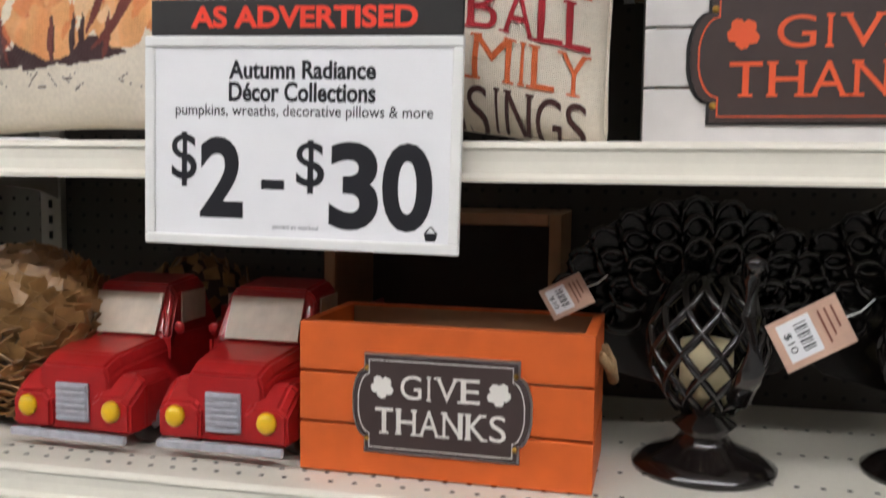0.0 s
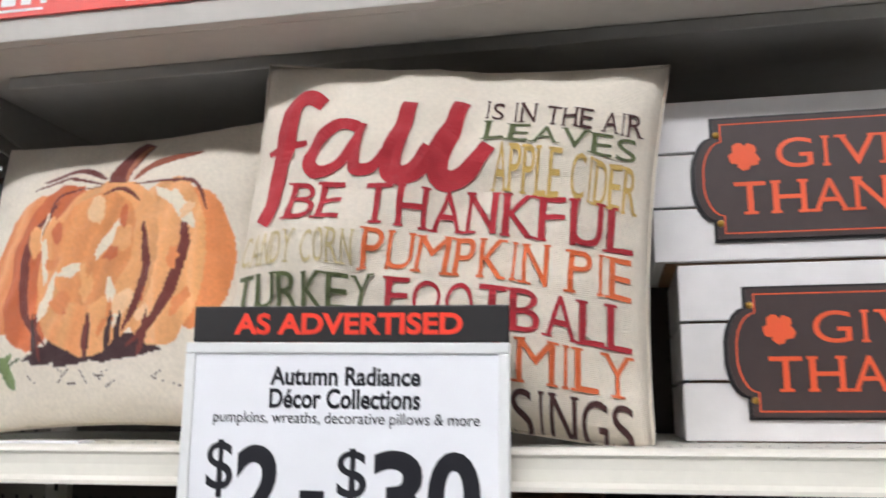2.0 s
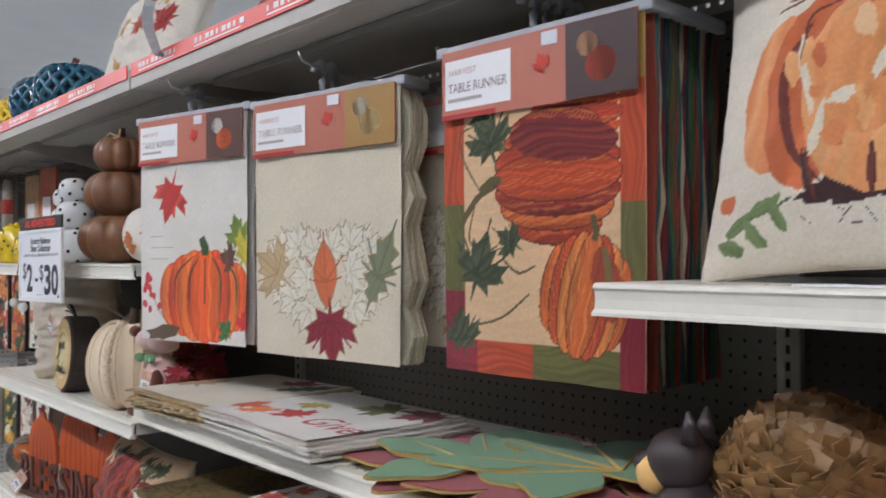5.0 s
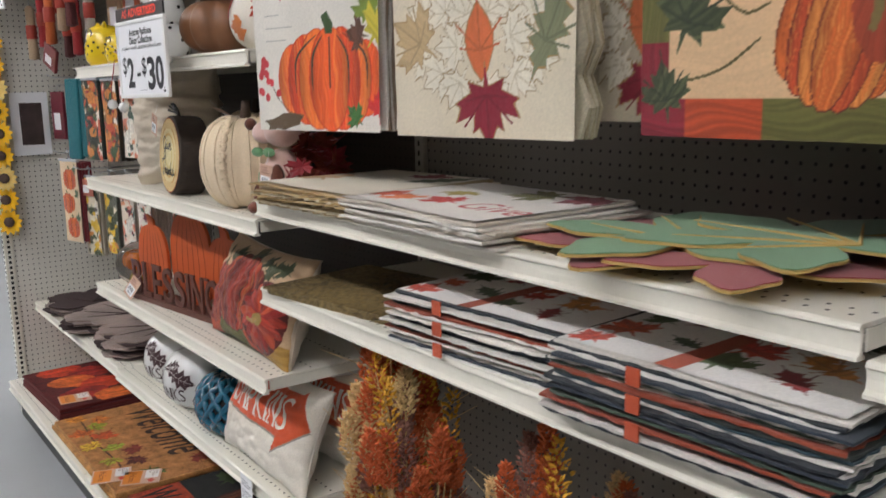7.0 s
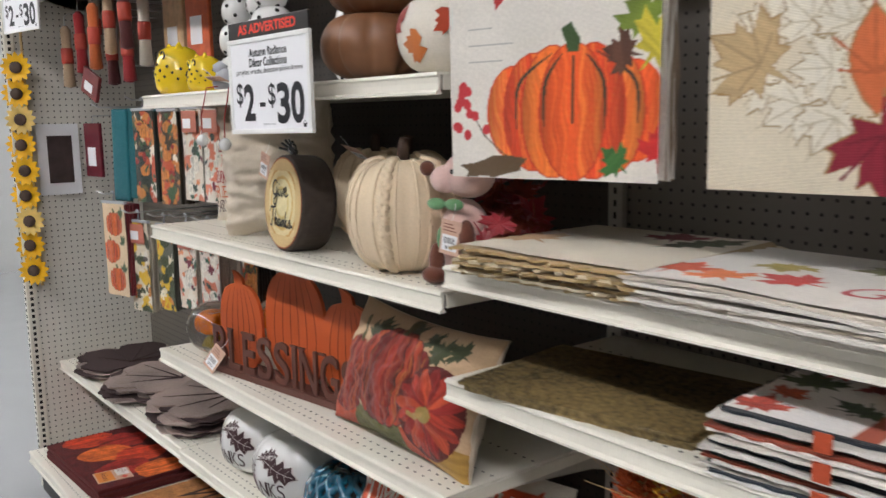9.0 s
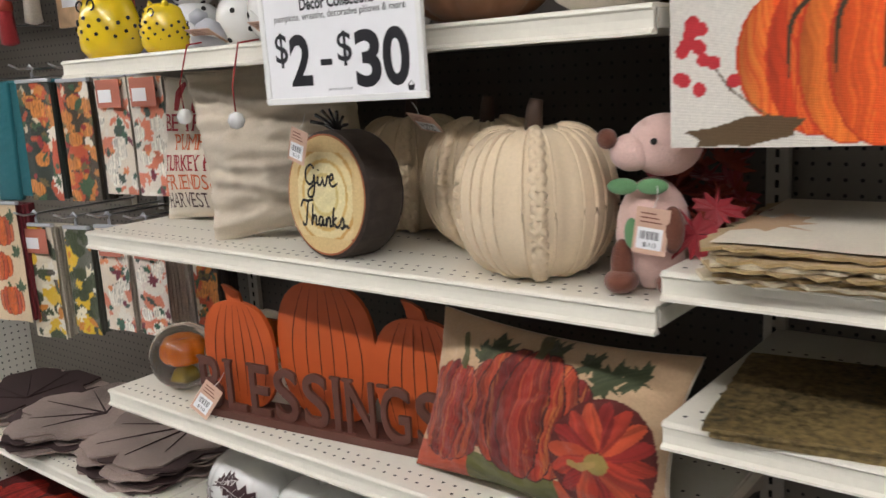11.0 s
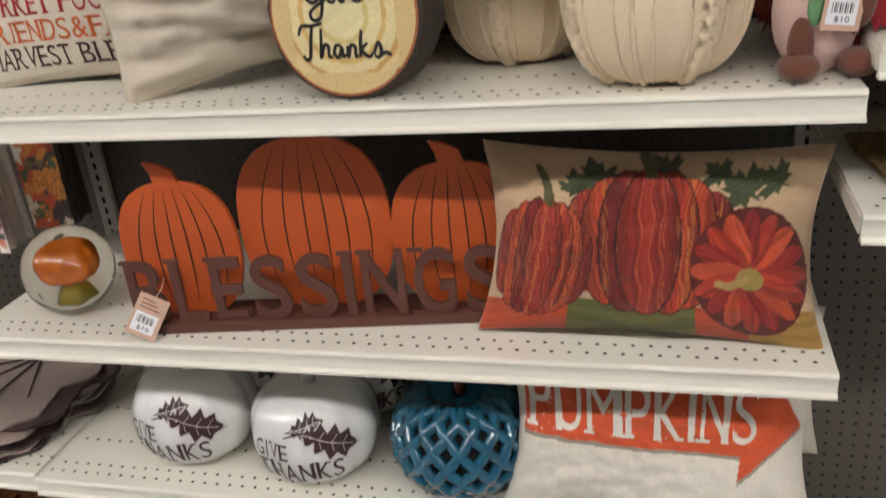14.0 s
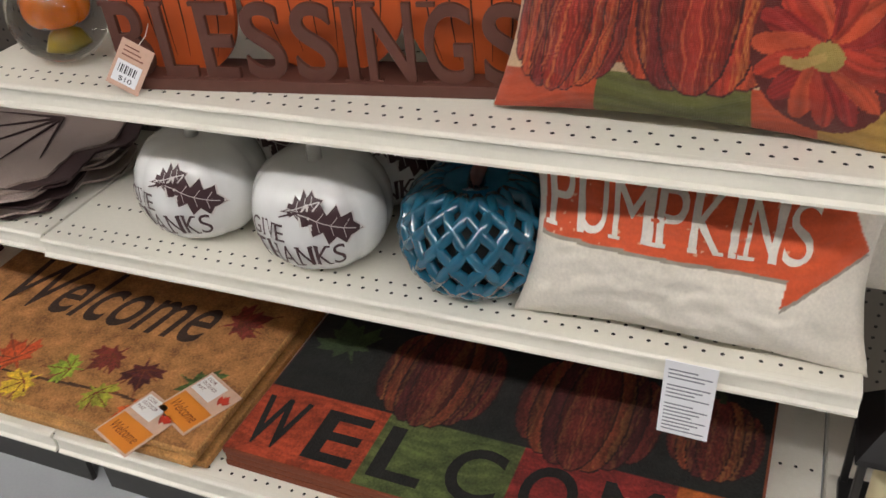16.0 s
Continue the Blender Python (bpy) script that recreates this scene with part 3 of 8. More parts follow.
def top_shelf(x0, x1):
    """The canopy shelf with a stepped underside and a red price strip with white lettering."""
    t = thing("top_shelf", "cream steel top shelf with red price strip", "shelf", "top shelves", ((x0 + x1) / 2, 0, TOP))
    w = (x1 - x0) / 2 - 0.003
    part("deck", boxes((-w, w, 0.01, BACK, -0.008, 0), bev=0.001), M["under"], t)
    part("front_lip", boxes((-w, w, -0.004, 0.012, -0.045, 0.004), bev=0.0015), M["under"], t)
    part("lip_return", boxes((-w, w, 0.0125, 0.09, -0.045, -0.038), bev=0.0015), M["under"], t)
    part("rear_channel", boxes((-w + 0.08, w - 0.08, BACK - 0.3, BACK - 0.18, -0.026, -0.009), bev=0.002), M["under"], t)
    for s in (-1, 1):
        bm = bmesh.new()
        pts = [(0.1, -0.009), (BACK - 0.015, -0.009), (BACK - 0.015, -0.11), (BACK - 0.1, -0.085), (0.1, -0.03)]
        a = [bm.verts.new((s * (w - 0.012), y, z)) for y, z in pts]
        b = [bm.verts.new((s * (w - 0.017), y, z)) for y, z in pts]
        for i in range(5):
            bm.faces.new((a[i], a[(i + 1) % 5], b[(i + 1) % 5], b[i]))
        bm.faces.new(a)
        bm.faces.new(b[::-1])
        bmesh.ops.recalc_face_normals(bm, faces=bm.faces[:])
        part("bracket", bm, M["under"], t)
    part("price_strip", boxes((-w + 0.01, w - 0.01, -0.008, -0.0045, -0.018, 0.014)), M["red_strip"], t, "glossy red price strip with white lettering")
    p = Print(0.2)
    white = (0.85, 0.8, 0.78)
    u = -w + 0.06
    k = 0
    while u < w - 0.25:
        p.rect(u, u + 0.2, -0.0125, -0.0095, white).same()
        for j in range(9):
            q = u + j * 0.0245
            p.rect(q, q + 0.018 - 0.005 * ((j * 7 + k) % 3), -0.005, 0.006, white).same()
        u += 0.3
        k += 1
    p.build("lettering", flat_front(-0.008), M["ink"], t, "white lettering too small to read")
    return t


for i in range(4):
    top_shelf(-2 * BAY + i * BAY, -BAY + i * BAY)


# ---- goods: shared makers ----
def pillow_map(W, H, T, seed=0, wrinkle=0.008, sag=0.0, pinch=0.075, fold=0.0):
    def raw(a, b, side):
        a, b = max(-1, min(1, a)), max(-1, min(1, b))
        x = W / 2 * a * (1 - pinch * (1 - b * b))
        z = H / 2 * b * (1 - pinch * (1 - a * a))
        puff = max(0.0, (1 - a * a) * (1 - b * b)) ** 0.5
        w = noise.noise((a * 2.3, b * 2.3, seed * 7.3)) + 0.6 * noise.noise((a * 5 + 3, b * 5, seed * 3.1)) + 0.35 * noise.noise((a * 11 + 3, b * 9, seed * 5.1))
        y = side * (T / 2 * puff + wrinkle * w * puff ** 0.4)
        if fold:
            y += side * fold * (noise.noise((a * 1.1 + b, b * 7.5 + a * 1.5, seed)) + 0.4 * noise.noise((a * 2, b * 17 + a * 3, seed + 4))) * puff ** 0.5
        z += H / 2 + sag * puff * (b - 1) * 0.5
        return Vector((x, y, z))

    def surface(u, v):
        a, b = 2 * u / W, 2 * v / H
        p = raw(a, b, -1)
        e = 0.01
        n = (raw(a + e, b, -1) - raw(a - e, b, -1)).cross(raw(a, b + e, -1) - raw(a, b - e, -1))
        n = n.normalized() if n.length > 1e-9 else Vector((0, -1, 0))
        return p, (n if n.y < 0 else -n)

    return raw, surface


def pillow(label, W, H, T, at, rot, material, draw=None, seed=0, wrinkle=0.008, group="throw pillows", sag=0.0, ink="ink_cloth", paint=0.0, ground=None, pinch=0.075, fold=0.0):
    t = thing("throw_pillow", label, "pillow", group, at, rot)
    raw, surface = pillow_map(W, H, T, seed, wrinkle, sag, pinch, fold)
    n = 44
    bm = bmesh.new()
    grids = []
    for side in (-1, 1):
        grids.append([[bm.verts.new(raw(-1 + 2 * i / n, -1 + 2 * j / n, side)) for i in range(n + 1)] for j in range(n + 1)])
    for g, flip in zip(grids, (False, True)):
        for j in range(n):
            for i in range(n):
                f = (g[j][i], g[j][i + 1], g[j + 1][i + 1], g[j + 1][i])
                bm.faces.new(f[::-1] if flip else f)
    bmesh.ops.remove_doubles(bm, verts=bm.verts[:], dist=0.0004)
    bmesh.ops.recalc_face_normals(bm, faces=bm.faces[:])
    part("cover", bm, material, t, smooth=True)
    seam = []
    for k in range(81):
        q = 8 * k / 80
        a, b = ((-1 + q, -1) if q < 2 else (1, -1 + q - 2) if q < 4 else (1 - (q - 4), 1) if q < 6 else (-1, 1 - (q - 6)))
        seam.append(raw(a, b, 1))
    part("seam", tube(seam, 0.0022, 5), material, t, smooth=True)
    if draw:
        p = Print(0.016)
        more = draw(p, W, H)
        if paint:
            raster(p, "print", surface, M[ink], t, (-W * 0.497, W * 0.497, -H * 0.497, H * 0.497), paint, ground, lift=0.0022)
            p = more
        if p:
            p.build("lettering", surface, M[ink], t, lift=0.0032 if paint else 0.0018, step=0.0002)
    return t


def leaf_sheet(bm, size, kind="maple", m=Matrix(), thick=0.002, curl=0.0):
    """A cut leaf with thickness, lying face up."""
    top, low = [], []
    for x, y in leaf_outline(kind):
        z = curl * (x * x + y * y) * size
        top.append(bm.verts.new(m @ Vector((x * size, y * size, z + thick))))
        low.append(bm.verts.new(m @ Vector((x * size, y * size, z))))
    n = len(top)
    ct = bm.verts.new(m @ Vector((0, 0, thick)))
    cb = bm.verts.new(m @ Vector((0, 0, 0)))
    for i in range(n):
        j = (i + 1) % n
        bm.faces.new((top[i], top[j], ct))
        bm.faces.new((low[j], low[i], cb))
        bm.faces.new((top[i], low[i], low[j], top[j]))
    bmesh.ops.recalc_face_normals(bm, faces=bm.faces[:])


def price_sign(at, rot):
    """Framed card on the shelf lip: black header, white frame, printed card."""
    t = thing("price_sign", "framed white price sign with black header on the shelf edge", "sign", "price signs", at, rot)
    w, h, f = 0.155, 0.099, 0.01
    part("frame", boxes((-w, w, 0, 0.009, -h, -h + f), (-w, w, 0, 0.009, h - f, h), (-w, -w + f, 0, 0.009, -h + f, h - f), (w - f, w, 0, 0.009, -h + f, h - f), bev=0.0018), M["plastic_w"], t, "white plastic frame")
    part("card", boxes((-w + f, w - f, 0.003, 0.006, -h + f, h - f)), M["paper"], t, "white printed card")
    part("header", boxes((-w + 0.006, w - 0.001, 0.002, 0.007, h + 0.0005, h + 0.0345), bev=0.0015), M["black_card"], t, "black header card with orange lettering")
    part("clip", boxes((-0.03, 0.03, 0.0095, 0.02, -0.03, 0.03)), M["plastic_w"], t)
    ink = rgb(25, 25, 32)
    p = Print(0.2)
    p.text("AS ADVERTISED", 0.002, h + 0.0175, 0.0205, rgb(236, 62, 38), width=0.22, bold=0.035)
    p.build("header_lettering", flat_front(0.002), M["ink"], t, "orange lettering", lift=0.0004)
    p = Print(0.2)
    p.text("Autumn Radiance", 0.002, 0.068, 0.0175, ink, width=0.1435, bold=0.03).same()
    p.text("Décor Collections", 0.002, 0.0475, 0.0185, ink, width=0.1435, bold=0.03).same()
    p.text("pumpkins, wreaths, decorative pillows & more", 0.002, 0.0285, 0.0135, ink, width=0.252, bold=0.004).same()
    p.text("$", -0.115, -0.017, 0.052, ink, width=0.026, bold=0.008).same()
    p.text("2", -0.0767, -0.0336, 0.077, ink, width=0.044, bold=0.03).same()
    p.rect(-0.0365, -0.0135, -0.0437, -0.0347, ink).same()
    p.text("$", 0.012, -0.0217, 0.05, ink, width=0.0276, bold=0.008).same()
    p.text("3", 0.0545, -0.0385, 0.082, ink, width=0.0475, bold=0.03).same()
    p.text("0", 0.1055, -0.0385, 0.082, ink, width=0.0475, bold=0.03).same()
    p.text("priced as marked", -0.002, -0.0795, 0.0055, rgb(120, 120, 130), width=0.045).same()
    p.poly([(0.122, -0.0795), (0.135, -0.0795), (0.133, -0.087), (0.124, -0.087)], ink).same()
    p.stroke([(0.1225, -0.08), (0.1285, -0.0735), (0.1345, -0.08)], 0.0013, ink, 1)
    p.build("lettering", flat_front(0.003), M["ink"], t, "dark printed lettering", lift=0.0004)
    return t


def hang_tag(at, rot, size=0.045, group="price tags"):
    t = thing("price_tag", "folded paper price tag with a barcode sticker", "tag", group, at, rot)
    s = size
    part("card", boxes((-s / 2, s / 2, 0, 0.0012, -s * 0.7, s * 0.7)), M["tag"], t)
    part("sticker", boxes((-s * 0.4, s * 0.36, -0.0006, -0.0001, -s * 0.55, s * 0.1)), M["paper"], t, "white barcode sticker")
    p = Print(0.2)
    for k in range(9):
        p.rect(-s * 0.3 + k * s * 0.065, -s * 0.3 + k * s * 0.065 + s * (0.02 + 0.02 * (k % 2)), -s * 0.25, s * 0.0, rgb(40, 40, 50)).same()
    p.text("$10", 0, -s * 0.42, s * 0.16, rgb(30, 30, 40), width=s * 0.4).same()
    for k in range(3):
        p.rect(-s * 0.35, s * (0.3 - 0.1 * k), s * (0.25 + 0.13 * k), s * (0.29 + 0.13 * k), rgb(120, 70, 55)).same()
    p.build("printing", flat_front(-0.0006), M["ink"], t, lift=0.0003)
    part("string", tube([(0, 0.0005, s * 0.7), (s * 0.05, 0.004, s * 1.0), (-s * 0.03, 0.008, s * 1.35)], 0.0006, 5), M["plastic_w"], t)
    return t


def plaque(t, u, v, w, h, y, inkcol, edge, prefix="plaque"):
    """A dark name board with scooped corners and rounded ends, its lettering GIVE THANKS and two leaves."""
    pts = []
    hw, hh, c = w / 2, h / 2, h * 0.16
    for sx, sy in ((1, -1), (1, 1), (-1, 1), (-1, -1)):
        k = [(hw * 0.86 * sx, hh * sy), (hw * 0.86 * sx, (hh - c) * sy)]
        n = 6
        arc = [((hw * 0.86 + (hw * 0.14) * math.sin(math.pi / 2 * i / n)) * sx, (hh - c) * math.cos(math.pi / 2 * i / n) * sy) for i in range(1, n)]
        k += arc
        pts += k if (sx, sy) in ((-1, 1), (1, -1)) else k[::-1]
    pts = [(u + a, v + b) for a, b in pts]

    def slab(pts, y0, y1):
        bm = bmesh.new()
        f = [bm.verts.new((a, y0, b)) for a, b in pts]
        g = [bm.verts.new((a, y1, b)) for a, b in pts]
        n = len(f)
        bm.faces.new(f)
        bm.faces.new(g[::-1])
        for i in range(n):
            bm.faces.new((f[i], g[i], g[(i + 1) % n], f[(i + 1) % n]))
        bmesh.ops.recalc_face_normals(bm, faces=bm.faces[:])
        return bm

    part("plaque_edge", slab([(u + (a - u) * 1.025, v + (b - v) * 1.04) for a, b in pts], y - 0.0035, y - 0.0001), edge, t)
    b1 = part("plaque", slab(pts, y - 0.006, y - 0.0036), M["plaque"], t, "dark brown name board")
    p = Print(0.3)
    for k in range(len(pts)):
        a, b = pts[k], pts[(k + 1) % len(pts)]
        q = [(u + (a[0] - u) * 0.95, v + (a[1] - v) * 0.92), (u + (b[0] - u) * 0.95, v + (b[1] - v) * 0.92), (u + (b[0] - u) * 0.938, v + (b[1] - v) * 0.9), (u + (a[0] - u) * 0.938, v + (a[1] - v) * 0.9)]
        p.poly(q, inkcol).same()
    p.serif("GIVE", u, v + h * 0.19, h * 0.25, inkcol, w * 0.47).same()
    p.serif("THANKS", u, v - h * 0.17, h * 0.27, inkcol, w * 0.76).same()
    for s in (-1, 1):
        p.leaf(u + s * w * 0.33, v + h * 0.18, h * 0.25, inkcol, 40 * s, "lobed").same()
    p.build("lettering", flat_front(y - 0.006), M["ink"], t, "raised lettering", lift=0.0006)
    for sx in (-1, 1):
        for sy in (-1, 1):
            part("brass_tack", revolve([(0.004 * h / 0.13, 0), (0.003 * h / 0.13, 0.0015), (0.001 * h / 0.13, 0.0022)], 10, m=pose(u + sx * w * 0.42, y - 0.006, v + sy * h * 0.37, 90)), M["brass"], t, smooth=True)


M["plaque"] = mat("plaque_brown", rgb(62, 48, 46), 0.5, vary=0.12, scale=80)
M["brass"] = mat("brass", rgb(176, 140, 70), 0.35, metal=1.0)
M["cratewood"] = mat("orange_stained_wood", rgb(205, 92, 30), 0.55, vary=0.16, scale=30, big=8, bump=0.25)
M["whitewood"] = mat("white_washed_wood", rgb(226, 222, 220), 0.6, vary=0.1, scale=25, big=7, bump=0.3)
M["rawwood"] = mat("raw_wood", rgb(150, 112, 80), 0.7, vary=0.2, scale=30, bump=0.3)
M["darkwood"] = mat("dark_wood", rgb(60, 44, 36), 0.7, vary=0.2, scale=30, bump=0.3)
M["rope"] = mat("jute_rope", rgb(170, 140, 100), 0.9, vary=0.3, scale=300, bump=0.8)
M["truckred"] = mat("painted_red_metal", rgb(165, 28, 30), 0.35, vary=0.18, scale=70, coat=0.25)
M["glassgrey"] = mat("painted_window", rgb(196, 180, 160), 0.4, vary=0.25, scale=50)
M["grille"] = mat("grille_silver", rgb(170, 170, 178), 0.45, vary=0.25, scale=120)
M["yellow"] = mat("yellow_enamel", rgb(225, 180, 20), 0.3, vary=0.06, coat=0.3)
M["tyre"] = mat("black_paint", rgb(26, 24, 24), 0.5, vary=0.2)
M["blackcer"] = mat("black_bronze", rgb(24, 19, 18), 0.22, vary=0.2, scale=60, coat=0.5)
M["candle"] = mat("ivory_wax", rgb(225, 212, 170), 0.5, vary=0.05)
M["chips"] = mat("wood_shavings", rgb(142, 106, 64), 0.4, vary=0.8, scale=35, bump=0.4)
M["squirrel"] = mat("squirrel_brown", rgb(58, 46, 46), 0.5, vary=0.15, scale=50)
M["cheek"] = mat("squirrel_cheek", rgb(226, 180, 110), 0.5, vary=0.15, scale=20)

# ---- bay C: pillows, plank boxes, trucks, crate, lanterns ----
RED, GREEN, MUST, ORANGE, BROWN = rgb(170, 36, 46), rgb(88, 96, 56), rgb(206, 172, 96), rgb(214, 104, 54), rgb(70, 36, 32)


def draw_fall(p, W, H):
    """Rows of autumn words, the first one large and brushed."""
    def U(x): return (x - 745) / 720 * W * 0.97
    def V(y): return (345 - y) / 690 * H * 0.95 - 0.026
    def S(pts, w, col): p.brush([(U(a), V(b)) for a, b in pts], w, col, 0.7).same()
    S([(520, 60), (490, 42), (462, 60), (455, 120), (450, 200), (446, 280), (432, 318)], 0.024, RED)
    S([(418, 168), (450, 155), (495, 143)], 0.009, RED)
    S([(600, 118), (560, 112), (520, 150), (510, 195), (535, 215), (572, 190), (606, 122)], 0.017, RED)
    S([(608, 112), (598, 160), (602, 208), (632, 205), (655, 170)], 0.015, RED)
    S([(692, 66), (682, 120), (666, 180), (676, 220), (712, 212), (738, 165)], 0.025, RED)
    S([(782, 62), (768, 120), (750, 180), (760, 222), (800, 215), (838, 155)], 0.025, RED)

    def row(txt, x0, x1, y0, y1, col, heavy=0.16, slope=0.0):
        p.serif(txt, U((x0 + x1) / 2), V((y0 + y1) / 2), abs(V(y1) - V(y0)), col, U(x1) - U(x0), heavy * 0.75, 0.06, slope).same()
    row("IS IN THE AIR", 820, 1090, 62, 104, BROWN, 0.08, -0.06)
    row("LEAVES", 825, 1085, 108, 152, GREEN, 0.24, -0.06)
    row("APPLE CIDER", 848, 1090, 160, 252, MUST, 0.07, -0.08)
    row("BE THANKFUL", 482, 1092, 244, 326, RED, 0.2, -0.03)
    row("CANDY CORN", 396, 626, 340, 402, rgb(206, 188, 140), 0.06)
    row("PUMPKIN PIE", 636, 1090, 338, 416, ORANGE, 0.12, -0.03)
    row("TURKEY", 398, 668, 418, 482, GREEN, 0.2)
    row("FOOTBALL", 690, 1092, 428, 502, RED, 0.26, -0.02)
    row("FRIENDS & FAMILY", 398, 1090, 512, 586, ORANGE, 0.13)
    row("HARVEST BLESSINGS", 398, 1090, 596, 676, BROWN, 0.1)


def draw_watercolour(p, W, H):
    """A loose watercolour pumpkin with bare canvas showing between the strokes, a vine leaf and a small gourd below."""
    pale, mid, deep, peach = rgb(232, 168, 110), rgb(224, 140, 84), rgb(206, 108, 62), rgb(238, 196, 150)
    maroon, dark, bare = rgb(112, 50, 42), rgb(64, 36, 38), rgb(232, 220, 198)
    rnd = random.Random(5)
    k = W / 0.42

    def lobe(u, v, a, b, col, rot, seed, second):
        p.oval(u * k, v * k, a * k, b * k, streaks(col, 90 + rot, 0.14, 0.016, seed, second), 34, rot, 0.05, seed)

    p.oval(0.012 * k, -0.112 * k, 0.085 * k, 0.016 * k, dark, 34, 5, 0.35, 3)
    lobe(-0.105, 0.0, 0.052, 0.092, mid, -10, 1, peach)
    lobe(0.118, -0.004, 0.05, 0.088, mid, 10, 2, pale)
    lobe(-0.07, -0.004, 0.055, 0.108, deep, -6, 3, mid)
    lobe(0.082, -0.004, 0.055, 0.108, pale, 6, 4, peach)
    p.brush([(-0.072 * k, 0.078 * k), (-0.102 * k, 0.02 * k), (-0.09 * k, -0.06 * k), (-0.05 * k, -0.108 * k)], 0.013 * k, maroon, 0.1)
    p.brush([(0.098 * k, 0.06 * k), (0.112 * k, 0.0), (0.09 * k, -0.07 * k), (0.05 * k, -0.112 * k)], 0.014 * k, maroon, 0.1)
    lobe(0.0, -0.008, 0.08, 0.113, pale, 0, 6, mid)
    lobe(-0.008, 0.012, 0.055, 0.075, rgb(226, 150, 92), 0, 7, pale)
    for u, v, a, b, r in ((-0.078, 0.02, 0.006, 0.05, 12), (-0.06, -0.055, 0.006, 0.035, -16), (0.012, 0.02, 0.008, 0.03, -20), (0.03, -0.06, 0.006, 0.03, 14), (0.1, 0.055, 0.008, 0.035, 38), (-0.03, -0.02, 0.016, 0.008, 10), (0.075, 0.075, 0.006, 0.03, 52)):
        p.oval(u * k, v * k, a * k, b * k, bare, 16, r, 0.5, int(1000 + u * 999))
    for j in range(22):
        x, y = rnd.uniform(-0.12, 0.12), rnd.uniform(-0.09, 0.06)
        p.oval(x * k, y * k, rnd.uniform(0.004, 0.013) * k, rnd.uniform(0.008, 0.022) * k, rnd.choice([pale, mid, deep, peach]), 11, rnd.uniform(-25, 25) - x * 160, 0.7, j)
    for a, b, c, w in (((-0.015, 0.1), (-0.07, 0.112), (-0.125, 0.1), 0.005), ((-0.02, 0.098), (-0.075, 0.085), (-0.082, 0.03), 0.004), ((0.02, 0.1), (0.1, 0.095), (0.13, 0.05), 0.005), ((0.055, 0.04), (0.068, -0.03), (0.045, -0.095), 0.012), ((-0.01, 0.082), (0.012, 0.09), (0.04, 0.072), 0.006)):
        p.brush([(x * k, y * k) for x, y in (a, b, c)], w * k, maroon, 0.15)
    for j in range(7):
        x = rnd.uniform(-0.09, 0.1)
        p.brush([(x * k, -0.07 * k), (x * 0.95 * k, -0.1 * k), (x * 0.85 * k, -0.124 * k)], 0.008 * k, rnd.choice([maroon, dark]), 0.1)
    p.brush([(0.0, 0.1 * k), (0.003 * k, 0.125 * k), (0.022 * k, 0.165 * k)], 0.026 * k, maroon, 0.75)
    p.brush([(0.01 * k, 0.105 * k), (0.012 * k, 0.13 * k), (0.026 * k, 0.16 * k)], 0.007 * k, rgb(176, 110, 80), 0.6)
    p.brush([(0.018 * k, 0.106 * k), (0.05 * k, 0.132 * k), (0.105 * k, 0.138 * k)], 0.013 * k, rgb(150, 78, 52), 0.15)
    p.brush([(-0.015 * k, 0.108 * k), (-0.055 * k, 0.126 * k), (-0.11 * k, 0.112 * k)], 0.01 * k, maroon, 0.15)
    gr = rgb(116, 134, 84)
    p.brush([(-0.17 * k, -0.152 * k), (-0.135 * k, -0.132 * k), (-0.085 * k, -0.118 * k)], 0.004 * k, rgb(80, 94, 60), 0.5)
    for j, (x, y, r) in enumerate(((-0.155, -0.138, 30), (-0.135, -0.15, -50), (-0.12, -0.122, 20), (-0.165, -0.16, -20), (-0.105, -0.135, -60))):
        p.oval(x * k, y * k, 0.02 * k, 0.008 * k, streaks(gr, r, 0.3, 0.004, j), 14, r, 0.4, j)
    p.oval(0.148 * k, -0.15 * k, 0.03 * k, 0.022 * k, streaks(rgb(206, 118, 62), 80, 0.25, 0.006, 4), 18, 15, 0.25, 8)
    p.brush([(0.12 * k, -0.15 * k), (0.14 * k, -0.168 * k), (0.17 * k, -0.165 * k)], 0.008 * k, maroon, 0.2)
    p.oval(-0.172 * k, -0.112 * k, 0.012 * k, 0.011 * k, rgb(206, 110, 60), 10, 0, 0.4, 2)
    for j in range(12):
        x = rnd.uniform(-0.09, 0.11)
        p.stroke([(x * k, (-0.142 + rnd.uniform(-0.014, 0.01)) * k), ((x + 0.012) * k, (-0.144 + rnd.uniform(-0.012, 0.012)) * k)], 0.0035 * k, dark, 0.3)


pillow("natural canvas pillow printed with a watercolour orange pumpkin", 0.44, 0.395, 0.13, (1.69, 0.11, Z_C1 + 0.004), (-13, -1.5, -3), M["canvas"], draw_watercolour, 1, paint=0.002, ground=(0.78, 0.7, 0.58))
pillow("natural canvas pillow printed with autumn words in red and orange", 0.46, 0.41, 0.14, (2.072, 0.06, Z_C1 + 0.012), (-8, 5.0, 0), M["canvas"], draw_fall, 2, 0.016, pinch=0.06)


